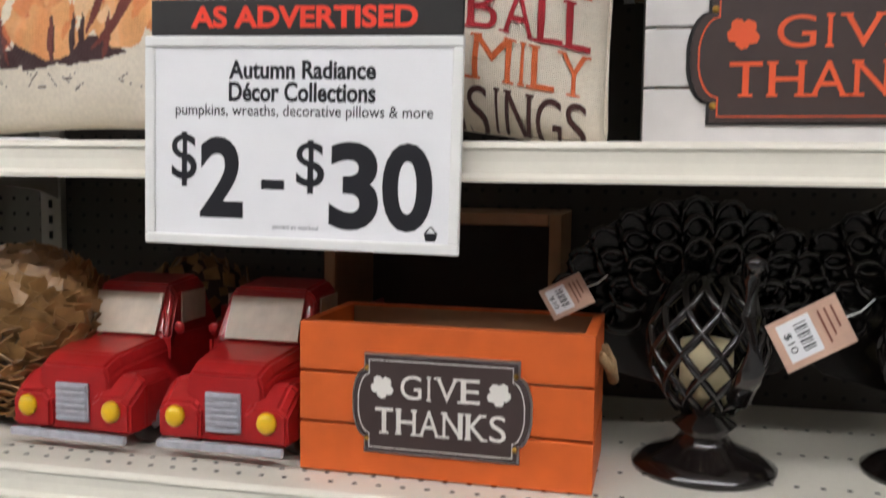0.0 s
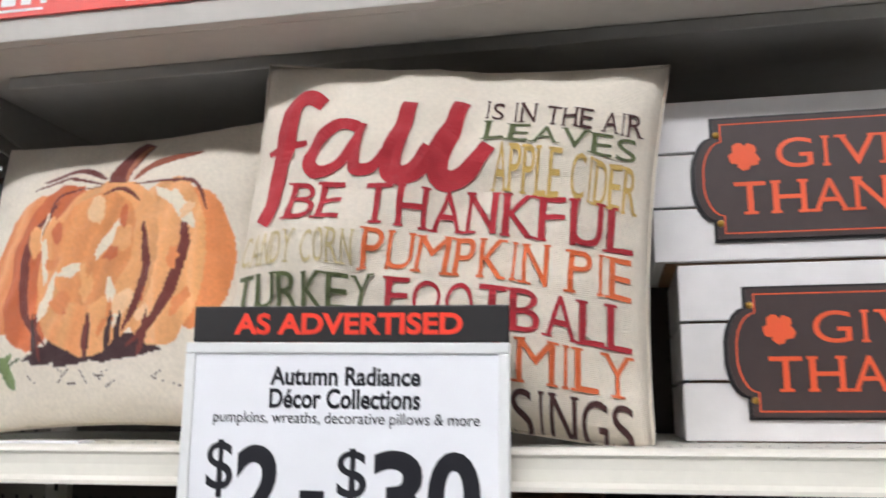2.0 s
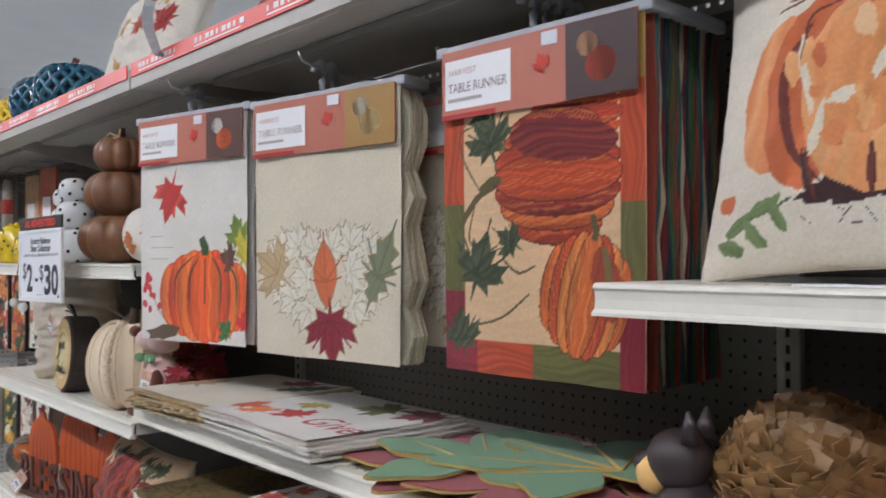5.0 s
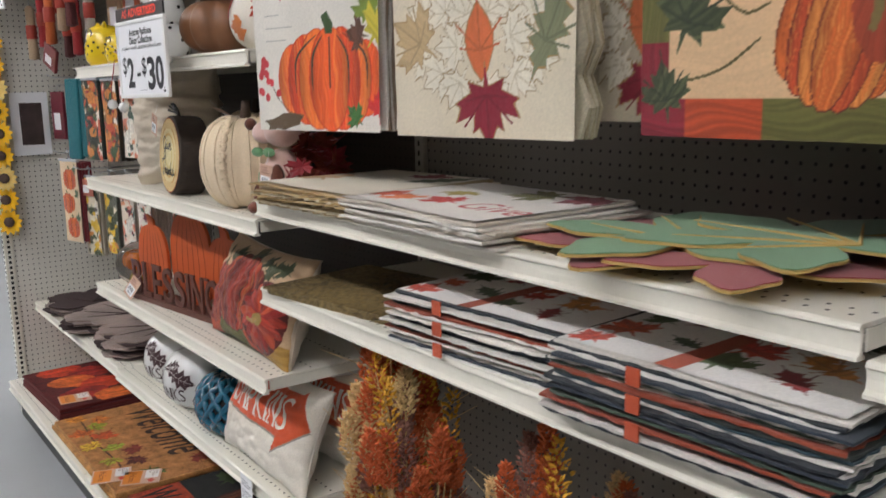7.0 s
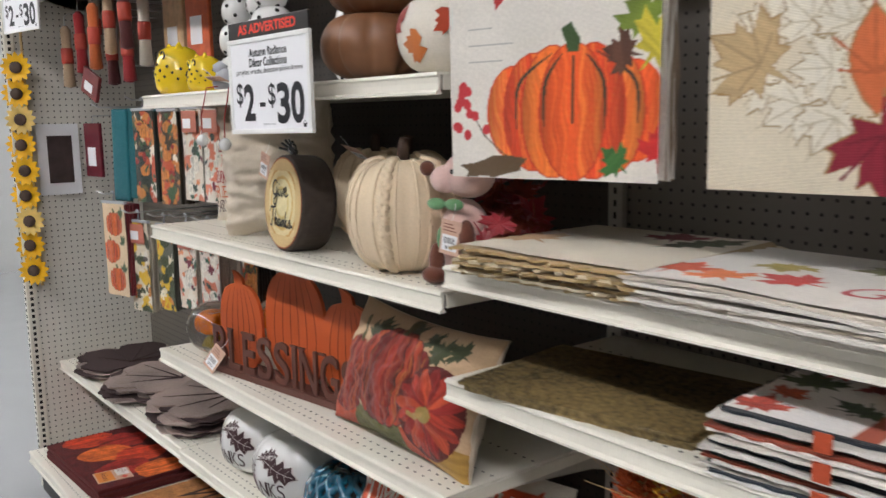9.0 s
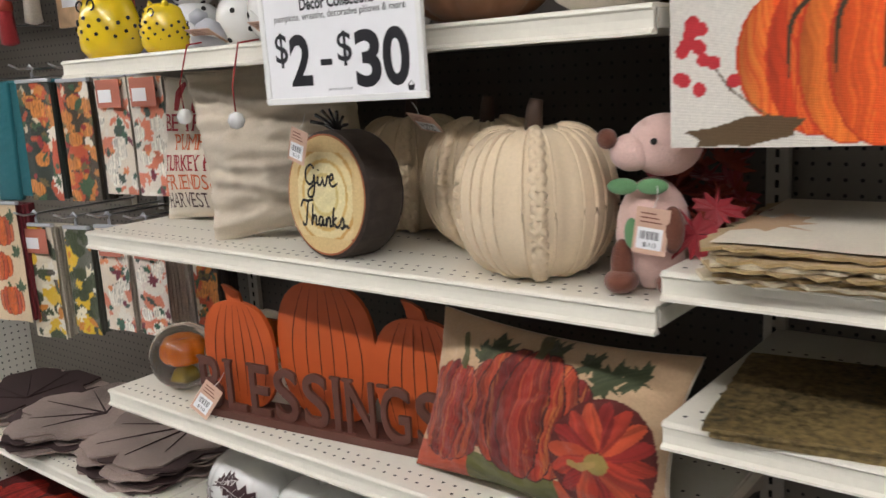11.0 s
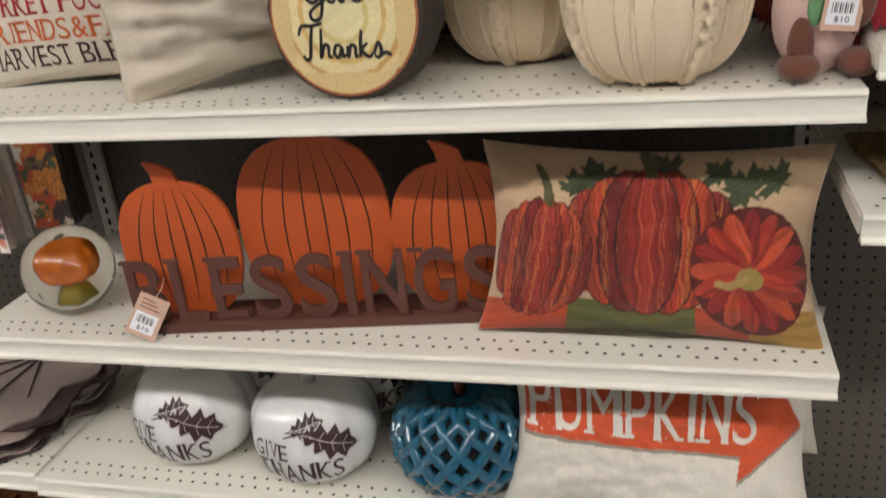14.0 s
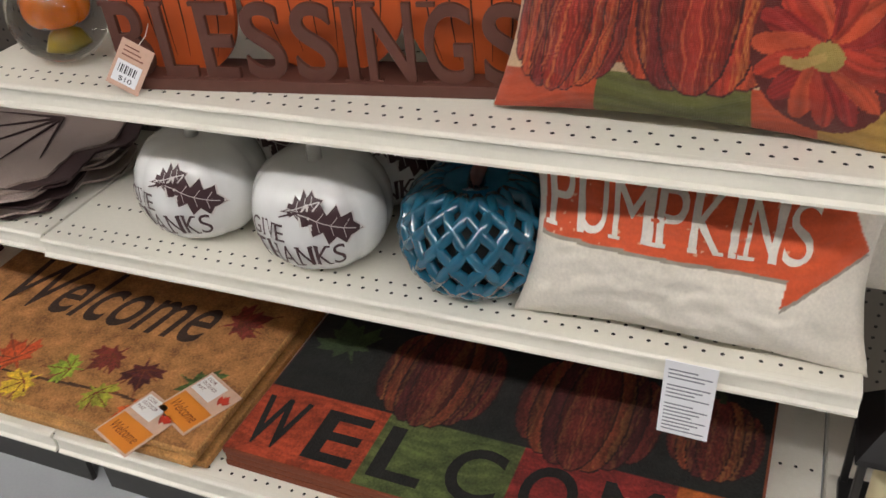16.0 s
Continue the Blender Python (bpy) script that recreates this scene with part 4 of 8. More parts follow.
def plank_box(at, rot, label, W, H, D, wood, inkcol, pw, ph, boards=3, group=""):
    t = thing("plank_box", label, "wooden box", group, at, rot)
    gap = 0.003
    for k in range(boards):
        z0, z1 = H * k / boards + gap / 2, H * (k + 1) / boards - gap / 2
        part("board", boxes((-W / 2, W / 2, 0, 0.012, z0, z1), bev=0.0015), wood, t)
        for s in (-1, 1):
            part("side_board", boxes((s * W / 2 - (0.012 if s > 0 else 0), s * W / 2 + (0.012 if s < 0 else 0), 0.0125, D - 0.0125, z0, z1), bev=0.0015), wood, t)
        part("rear_board", boxes((-W / 2, W / 2, D - 0.012, D, z0, z1), bev=0.0015), wood, t)
    part("bottom", boxes((-W / 2 + 0.013, W / 2 - 0.013, 0.013, D - 0.013, 0.0, 0.008)), M["rawwood"], t)
    part("lining", boxes((-W / 2 + 0.013, W / 2 - 0.013, D - 0.016, D - 0.0125, 0.01, H - 0.004)), M["rawwood"], t)
    plaque(t, 0, H * 0.49, pw, ph, 0.0, inkcol, M["tyre"] if inkcol[0] > inkcol[2] * 2 else M["chrome"])
    return t


OR = rgb(226, 90, 48)
plank_box((2.531, 0.14, Z_C1), (0, 0, 0), "white-washed plank box with dark orange-lettered name board, stacked", 0.392, 0.184, 0.2, M["whitewood"], OR, 0.302, 0.13, group="white plank boxes")
plank_box((2.508, 0.14, Z_C1 + 0.185), (0, 0, 0.5), "white-washed plank box with dark orange-lettered name board, stacked", 0.392, 0.179, 0.2, M["whitewood"], OR, 0.302, 0.13, group="white plank boxes")
cr = plank_box((2.143, 0.054, Z_C2), (0, 0, -1.5), "orange stained wooden crate with white lettered name board", 0.308, 0.162, 0.15, M["cratewood"], rgb(225, 222, 215), 0.184, 0.1)
for s in (-1, 1):
    part("rope_handle", tube([(s * 0.155, 0.06, 0.13), (s * 0.165, 0.07, 0.115), (s * 0.168, 0.085, 0.1), (s * 0.165, 0.1, 0.115), (s * 0.155, 0.11, 0.13)], 0.006, 8), M["rope"], cr, smooth=True)
bx = thing("storage_crate", "dark empty wooden crate standing on its end behind", "wooden box", at=(2.096, 0.25, Z_C2))
part("side_panel", boxes((-0.15, -0.135, 0, 0.18, 0, 0.27), bev=0.002), M["rawwood"], bx)
part("side_panel", boxes((0.135, 0.15, 0, 0.18, 0, 0.27), bev=0.002), M["rawwood"], bx)
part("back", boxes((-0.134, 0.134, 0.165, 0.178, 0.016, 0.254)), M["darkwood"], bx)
part("bottom", boxes((-0.134, 0.134, 0, 0.164, 0, 0.015), bev=0.002), M["rawwood"], bx)
part("top", boxes((-0.134, 0.134, 0, 0.164, 0.255, 0.27), bev=0.002), M["rawwood"], bx)


def truck(at, rz):
    t = thing("toy_truck", "red painted metal pickup truck with yellow headlights", "toy truck", "red trucks", at, (0, 0, rz))
    w = 0.072

    def loft(secs):
        bm = bmesh.new()
        rings = []
        for y, hw, z0, z1, top in secs:
            c = min(0.012, hw * 0.3)
            ring = [(-hw, z0), (hw, z0), (hw, z1 - c), (hw * top, z1), (-hw * top, z1), (-hw, z1 - c)]
            rings.append([bm.verts.new((x, y, z)) for x, z in ring])
        for a, b in zip(rings, rings[1:]):
            for i in range(6):
                bm.faces.new((a[i], a[(i + 1) % 6], b[(i + 1) % 6], b[i]))
        bm.faces.new(rings[0][::-1])
        bm.faces.new(rings[-1])
        bmesh.ops.recalc_face_normals(bm, faces=bm.faces[:])
        bmesh.ops.bevel(bm, geom=bm.edges[:], offset=0.003, segments=2, affect="EDGES")
        return bm

    part("body", loft([(0.0, w * 0.6, 0.018, 0.083, 0.9), (0.02, w * 0.66, 0.018, 0.092, 0.85), (0.09, w * 0.8, 0.018, 0.1, 0.85), (0.2, w * 0.92, 0.018, 0.1, 0.9), (0.32, w * 0.92, 0.018, 0.09, 0.95)]), M["truckred"], t, smooth=False)
    part("cab", loft([(0.085, w * 0.84, 0.096, 0.102, 0.9), (0.11, w * 0.76, 0.097, 0.152, 0.8), (0.17, w * 0.76, 0.097, 0.157, 0.8), (0.19, w * 0.8, 0.097, 0.105, 0.9)]), M["truckred"], t)
    part("windscreen", boxes((-w * 0.62, w * 0.62, -0.001, 0.001, 0, 0.046), bev=0.0008), M["glassgrey"], t, "grey-white painted windscreen").matrix_basis = pose(0, 0.0815, 0.1015, -25)
    for s in (-1, 1):
        part("fender", loft([(-0.006, 0.024, 0.02, 0.055, 0.6), (0.02, 0.026, 0.02, 0.074, 0.6), (0.075, 0.02, 0.02, 0.07, 0.6)]), M["truckred"], t).location = (s * w * 0.68, 0, 0)
        part("headlight", revolve([(0.0105, 0), (0.0105, 0.004), (0.008, 0.007), (0.003, 0.0085)], 16, m=pose(s * w * 0.72, -0.006, 0.042, 90)), M["yellow"], t, "yellow headlight", smooth=True)
        part("side_mirror", revolve([(0.002, 0), (0.007, 0.002), (0.007, 0.004), (0.002, 0.006)], 10, m=pose(s * w * 0.92, 0.1, 0.108, 90)), M["truckred"], t, smooth=True)
        part("side_window", boxes((s * w * 0.8 - 0.001, s * w * 0.8 + 0.001, 0.115, 0.165, 0.11, 0.143), bev=0.0006), M["glassgrey"], t)
        for y in (0.045, 0.25):
            wh = part("wheel", revolve([(0.012, -0.008), (0.023, -0.008), (0.025, -0.004), (0.025, 0.004), (0.023, 0.008), (0.012, 0.008)], 20, m=pose(s * w * 0.86, y, 0.025, 0, 90)), M["tyre"], t, "black tyre", smooth=True)
            part("hub", revolve([(0.01, 0), (0.009, 0.002), (0.003, 0.003)], 12, m=pose(s * (w * 0.86 + 0.008), y, 0.025, 0, 90 * s)), M["grille"], wh, smooth=True)
    part("grille", boxes((-0.02, 0.02, -0.0035, -0.0001, 0.028, 0.066), bev=0.001), M["grille"], t, "worn silver grille")
    for k in range(6):
        part("grille_bar", boxes((-0.0185, 0.0185, -0.006, -0.0037, 0.0295 + k * 0.0062, 0.033 + k * 0.0062), bev=0.0006), M["grille"], t)
    part("bumper", boxes((-w * 0.98, w * 0.98, -0.014, -0.007, 0.012, 0.02), bev=0.0015), M["grille"], t, "silver bumper")
    for s in (-1, 1):
        part("bed_side", boxes((s * w * 0.86 - 0.003, s * w * 0.86 + 0.003, 0.2, 0.32, 0.0905, 0.118), bev=0.0015), M["truckred"], t)
    return t


truck((1.716, 0.062, Z_C2), -3).scale = (1.05, 1.1, 1.16)
truck((1.9, 0.062, Z_C2), -2).scale = (1.05, 1.1, 1.16)


def turkey_lantern(at, rz):
    """Dark metal turkey: turned foot, woven egg body round a candle, ring-feather tail, bent neck."""
    t = thing("turkey_lantern", "glossy black-brown metal turkey candle lantern", "lantern", "turkey lanterns", at, (0, 0, rz))
    part("foot", revolve([(0.076, 0), (0.077, 0.006), (0.06, 0.016), (0.034, 0.026), (0.024, 0.04), (0.034, 0.05), (0.02, 0.06), (0.03, 0.068)], 32), M["blackcer"], t, smooth=True)
    for k in range(10):
        for s in (-1, 1):
            pts = []
            for i in range(13):
                q = i / 12
                a = 2 * math.pi * k / 10 + s * q * 2.0
                r = 0.062 * math.sin(math.pi * (0.12 + 0.76 * q)) ** 0.8
                pts.append((r * math.cos(a), r * math.sin(a), 0.065 + 0.145 * q))
            part("lattice_strip", tube(pts, 0.0048, 5), M["blackcer"], t, smooth=True)
    part("candle", revolve([(0.028, 0.069), (0.028, 0.14), (0.02, 0.142), (0.005, 0.141)], 20), M["candle"], t, "ivory candle", smooth=True)
    part("neck", tube([(0.02, -0.055, 0.09), (0.025, -0.085, 0.13), (0.024, -0.082, 0.18), (0.022, -0.075, 0.215), (0.02, -0.085, 0.235), (0.02, -0.105, 0.232)], 0.013, 10, taper=0.6), M["blackcer"], t, smooth=True)
    for ring, (n, r, h) in enumerate(((9, 0.085, 0.15), (11, 0.115, 0.15), (13, 0.145, 0.145))):
        for k in range(n):
            a = math.pi * (0.02 + 0.96 * k / (n - 1))
            c = Vector((r * math.cos(a), 0.055 + 0.008 * ring, h + r * math.sin(a) * 0.85))
            loop = [c + Vector((0.017 * math.cos(q) * math.sin(a) + 0.024 * math.sin(q) * math.cos(a), 0, -0.017 * math.cos(q) * math.cos(a) + 0.024 * math.sin(q) * math.sin(a))) for q in [2 * math.pi * i / 12 for i in range(13)]]
            part("ring_feather", tube(loop, 0.0045, 6), M["blackcer"], t, smooth=True)
    bm = bmesh.new()
    pts = [(0.16 * math.cos(math.pi * i / 20), 0.15 + 0.14 * math.sin(math.pi * i / 20)) for i in range(21)] + [(-0.1, 0.09), (0, 0.065), (0.1, 0.09)]
    f = [bm.verts.new((x, 0.078, z)) for x, z in pts]
    g = [bm.verts.new((x, 0.084, z)) for x, z in pts]
    bm.faces.new(f)
    bm.faces.new(g[::-1])
    for i in range(len(f)):
        bm.faces.new((f[i], g[i], g[(i + 1) % len(f)], f[(i + 1) % len(f)]))
    bmesh.ops.recalc_face_normals(bm, faces=bm.faces[:])
    part("tail_plate", bm, M["blackcer"], t)
    return t


tl = turkey_lantern((2.411, 0.172, Z_C2), 8)
copy_thing(tl, pose(2.655, 0.2, Z_C2, 0, 0, 4))
hang_tag((2.494, 0.06, 1.462), (0, 62, 8), 0.05)
hang_tag((2.262, 0.13, 1.478), (20, 60, 8), 0.036)


def chip_ball(at, r, n=230, seed=3):
    """A ball clad in overlapping curled wood shavings."""
    t = thing("wood_shaving_ball", "round ornament clad in curled golden wood shavings", "ornament", at=at)
    # core coloured dark to stand in for shade in the gaps between shavings
    part("core", revolve([(r * 0.88 * math.sin(math.pi * i / 12) + 0.001, r * (1 - math.cos(math.pi * i / 12)) * 0.93 + r * 0.04) for i in range(13)], 20), M["darkwood"], t, smooth=True)
    rnd = random.Random(seed)
    bm = bmesh.new()
    for k in range(n):
        z = 1 - 2 * (k + 0.5) / n
        a = k * 2.39996
        q = math.sqrt(1 - z * z)
        d = Vector((q * math.cos(a), q * math.sin(a), z))
        s = rnd.uniform(0.006, 0.0125)
        m = Matrix.Translation(Vector((0, 0, r)) + d * r * 0.92) @ d.to_track_quat("Z", "Y").to_matrix().to_4x4() @ pose(0, 0, 0, rnd.uniform(18, 55), rnd.uniform(-25, 25), rnd.uniform(-40, 40))
        box(bm, -s, s, -s * 0.8, s, 0, 0.0018, m=m)
    tagged(part("shaving", bm, M["chips"], t, "golden curled wood shavings"), kind="stuff")
    return t


chip_ball((1.582, 0.165, Z_C2), 0.112, 820)
chip_ball((1.72, 0.35, Z_C2), 0.1, 180, 9)


def squirrel(at, rz):
    bm = bmesh.new()

    def ball(c, r, s=(1, 1, 1)):
        bmesh.ops.create_uvsphere(bm, u_segments=18, v_segments=12, radius=r, matrix=Matrix.Translation(c) @ Matrix.Diagonal((*s, 1)))
    ball((0, 0, 0.06), 0.05, (0.9, 1, 1.2))
    ball((0, 0.005, 0.02), 0.05, (1.1, 1.1, 0.4))
    ball((-0.01, -0.005, 0.135), 0.038, (1, 0.9, 0.95))
    ball((-0.04, -0.01, 0.128), 0.02, (1.2, 0.9, 0.8))
    for s in (-1, 1):
        bmesh.ops.create_cone(bm, cap_ends=True, segments=10, radius1=0.014, radius2=0.002, depth=0.035, matrix=pose(0.01, s * 0.02, 0.177, s * -12))
        ball((-0.045, s * 0.02, 0.075), 0.014, (1.4, 0.8, 0.8))
    n0 = len(bm.faces)
    bmesh.ops.create_uvsphere(bm, u_segments=14, v_segments=10, radius=0.022, matrix=Matrix.Translation((-0.036, -0.014, 0.118)) @ Matrix.Diagonal((1, 0.9, 1.1, 1)))
    bm.faces.ensure_lookup_table()
    for f in bm.faces[n0:]:
        f.material_index = 1
    me = bpy.data.meshes.new("squirrel_figurine")
    bm.to_mesh(me)
    bm.free()
    me.materials.append(M["squirrel"])
    me.materials.append(M["cheek"])
    me.shade_smooth()
    ob = new("squirrel_figurine", me)
    ob.matrix_basis = pose(*at, 0, 0, rz)
    return tagged(ob, "dark brown glazed squirrel figurine with tan cheeks", "figurine")


squirrel((1.472, 0.09, Z_C2), 8).scale = (1.03, 1.03, 1.03)
price_sign((2.02, -0.026, 1.633), (0, 0.9, 1.5))
sl = thing("price_slip", "small blank white paper slip on the shelf", "paper slip", at=(1.685, 0.025, Z_C1 + 0.0005), rot=(0, 0, 3))
part("paper", boxes((-0.045, 0.045, -0.016, 0.016, 0, 0.002)), M["paper"], sl)


# ---- bay B: table runners on hooks, mats, dried bunches ----
M["wheat"] = mat("dried_wheat", rgb(214, 184, 132), 0.8, vary=0.35, scale=120, bump=0.3)
M["sorghum"] = mat("dried_sorghum", rgb(196, 96, 50), 0.8, vary=0.35, scale=140, bump=0.3)
M["sorghum2"] = mat("dried_sorghum_dark", rgb(140, 96, 84), 0.8, vary=0.5, scale=140, bump=0.3)
M["strawyellow"] = mat("dried_yellow", rgb(214, 160, 50), 0.8, vary=0.2, scale=80)
M["hanger"] = mat("grey_hanger_plastic", rgb(176, 178, 184), 0.35, vary=0.04)
M["glitter"] = mat("glitter_leaf", rgb(168, 150, 142), 0.35, metal=0.15, vary=1.0, scale=520, bump=1.0)
M["glitter_edge"] = mat("glitter_leaf_edge", rgb(58, 40, 40), 0.7, vary=0.3, scale=200)
M["goldweave"] = mat("gold_weave", rgb(132, 112, 72), 0.5, vary=1.3, scale=95, bump=1.0, wave=160)
PUMP = [rgb(196, 78, 36), rgb(180, 58, 32), rgb(208, 102, 44), rgb(172, 52, 34)]


def header_card(t, w, y, z0, h, pic, tilt=0.0):
    """Printed card header in front of a folded runner, with a white title label and a small picture."""
    ob = part("header_card", boxes((-w / 2, w / 2, -0.0015, 0, -h, 0)), M["ink_card"], t, "terracotta card header")
    ob.matrix_basis = pose(0, y, z0, 0, tilt, 0)
    p = Print(0.5)
    p.rect(-w * 0.48, -w * 0.1, -h * 0.86, -h * 0.14, rgb(240, 238, 238)).same()
    p.text("TABLE RUNNER", -w * 0.29, -h * 0.55, h * 0.14, rgb(120, 60, 60), width=w * 0.34, bold=0.01)
    p.text("HARVEST", -w * 0.37, -h * 0.32, h * 0.09, rgb(190, 150, 140), width=w * 0.16).same()
    p.rect(-w * 0.46, -w * 0.26, -h * 0.75, -h * 0.7, rgb(180, 170, 170)).same()
    p.rect(w * 0.18, w * 0.5, -h * 0.995, -h * 0.01, pic[0]).same()
    p.rect(w * 0.06, w * 0.14, -h * 0.22, -h * 0.04, rgb(225, 225, 230)).same()
    p.leaf(w * 0.06, -h * 0.45, h * 0.3, rgb(200, 60, 44), 20).same()
    p.oval(w * 0.34, -h * 0.6, w * 0.07, h * 0.22, pic[1]).same()
    p.oval(w * 0.28, -h * 0.32, w * 0.05, h * 0.16, pic[2])
    p.rect(-w * 0.5, -w * 0.18, -h, -h * 0.93, rgb(170, 40, 36))
    q = p.build("printing", flat_front(-0.0015), M["ink"], ob, lift=0.0005, step=0.0008)
    return ob


M["ink_card"] = mat("terracotta_card", rgb(186, 112, 92), 0.4, vary=0.08, scale=20, coat=0.3)


def runner(label, W, z0, z1, at, rz, ground, draw, layers, edge_cols, pic, hang=0.03, step=0.002, wavy=0.0, header=0.105):
    """A folded table runner clipped on a plastic hanger, with more of them behind it on the same hook."""
    t = thing("table_runner", label, "table runner", "hanging table runners", at, (0, 0, rz))
    Hh = z1 - z0

    def surface(u, v):
        b = 0.004 * math.sin(u * 23) * (1 - (v - z0) / Hh) + 0.003 * noise.noise((u * 6, v * 6, W * 9))
        return Vector((u, b, v)), Vector((0, -1, 0))

    p = Print()
    draw(p, W, z0, z1)
    raster(p, "front_fold", surface, M["ink_cloth"], t, (-W / 2, W / 2, z0, z1), step, ground, lift=0.0)
    bm = bmesh.new()
    rnd = random.Random(int(W * 1000))
    for k in range(layers):
        col = k % len(edge_cols)
        n = 10
        pts = []
        for j in range(n + 1):
            z = z0 + 0.004 * rnd.random() + (Hh - 0.006) * j / n
            pts.append((wavy * math.sin(j * 2.4) + rnd.uniform(-0.002, 0.002), z))
        y = 0.016 + k * 0.0075
        for s in (1,):
            rows = [[bm.verts.new((sx * W / 2 + (dx if sx > 0 else 0) + rnd.uniform(-0.003, 0.003), yy + 0.003 * math.sin(j + k), z)) for sx, yy in ((-1, y), (1, y), (1, y + 0.0055), (-1, y + 0.0055))] for j, (dx, z) in enumerate(pts)]
            for a, b in zip(rows, rows[1:]):
                for i in range(4):
                    f = bm.faces.new((a[i], a[(i + 1) % 4], b[(i + 1) % 4], b[i]))
                    f.material_index = col
            bm.faces.new(rows[0][::-1]).material_index = col
            bm.faces.new(rows[-1]).material_index = col
    bmesh.ops.recalc_face_normals(bm, faces=bm.faces[:])
    tagged(part("layered_cloth", bm, [weave("runner_edge", c, 700, 0.25) for c in edge_cols], t, "stacked folds of coloured cloth"), kind="stuff")
    d = 0.018 + layers * 0.0075
    part("header_strip", boxes((-W / 2 + 0.004, W / 2 - 0.004, -0.004, 0.004, z1, z1 + 0.012), bev=0.003), M["hanger"], t, "translucent grey plastic hanger bar")
    for s in (-1, 1):
        part("hanger_end", boxes((s * W / 2 - 0.012, s * W / 2 + 0.012, -0.005, d, z1 - 0.004, z1 + 0.014), bev=0.004), M["hanger"], t)
    hk = [(0.0, 0.0, z1 + 0.01), (0.0, 0.0, z1 + 0.03), (0.006, 0, z1 + 0.05), (-0.004, 0, z1 + 0.066), (-0.02, 0, z1 + 0.062), (-0.025, 0, z1 + 0.05)]
    for k in range(min(5, max(2, layers // 4))):
        part("hanger_hook", tube([(x, y + k * 0.028, z) for x, y, z in hk], 0.0065, 8), M["hanger"], t, smooth=True)
    hc = header_card(t, W - 0.012, -0.007, z1 + 0.002, header, pic)
    w = thing("peg_hook", "zinc wire merchandise hook on the pegboard", "hook", "wire hooks", at, (0, 0, rz))
    part("wire", tube([(0, 0.36, z1 + 0.053), (0, -0.02, z1 + 0.053), (0, -0.05, z1 + 0.06), (-0.0, -0.06, z1 + 0.075)], 0.0032, 8), M["chrome"], w, smooth=True)
    part("plate", boxes((-0.02, 0.02, 0.36, 0.366, z1 + 0.03, z1 + 0.075), bev=0.001), M["chrome"], w)
    return t


CREAM = rgb(226, 214, 190)
DKGREEN = rgb(66, 74, 48)


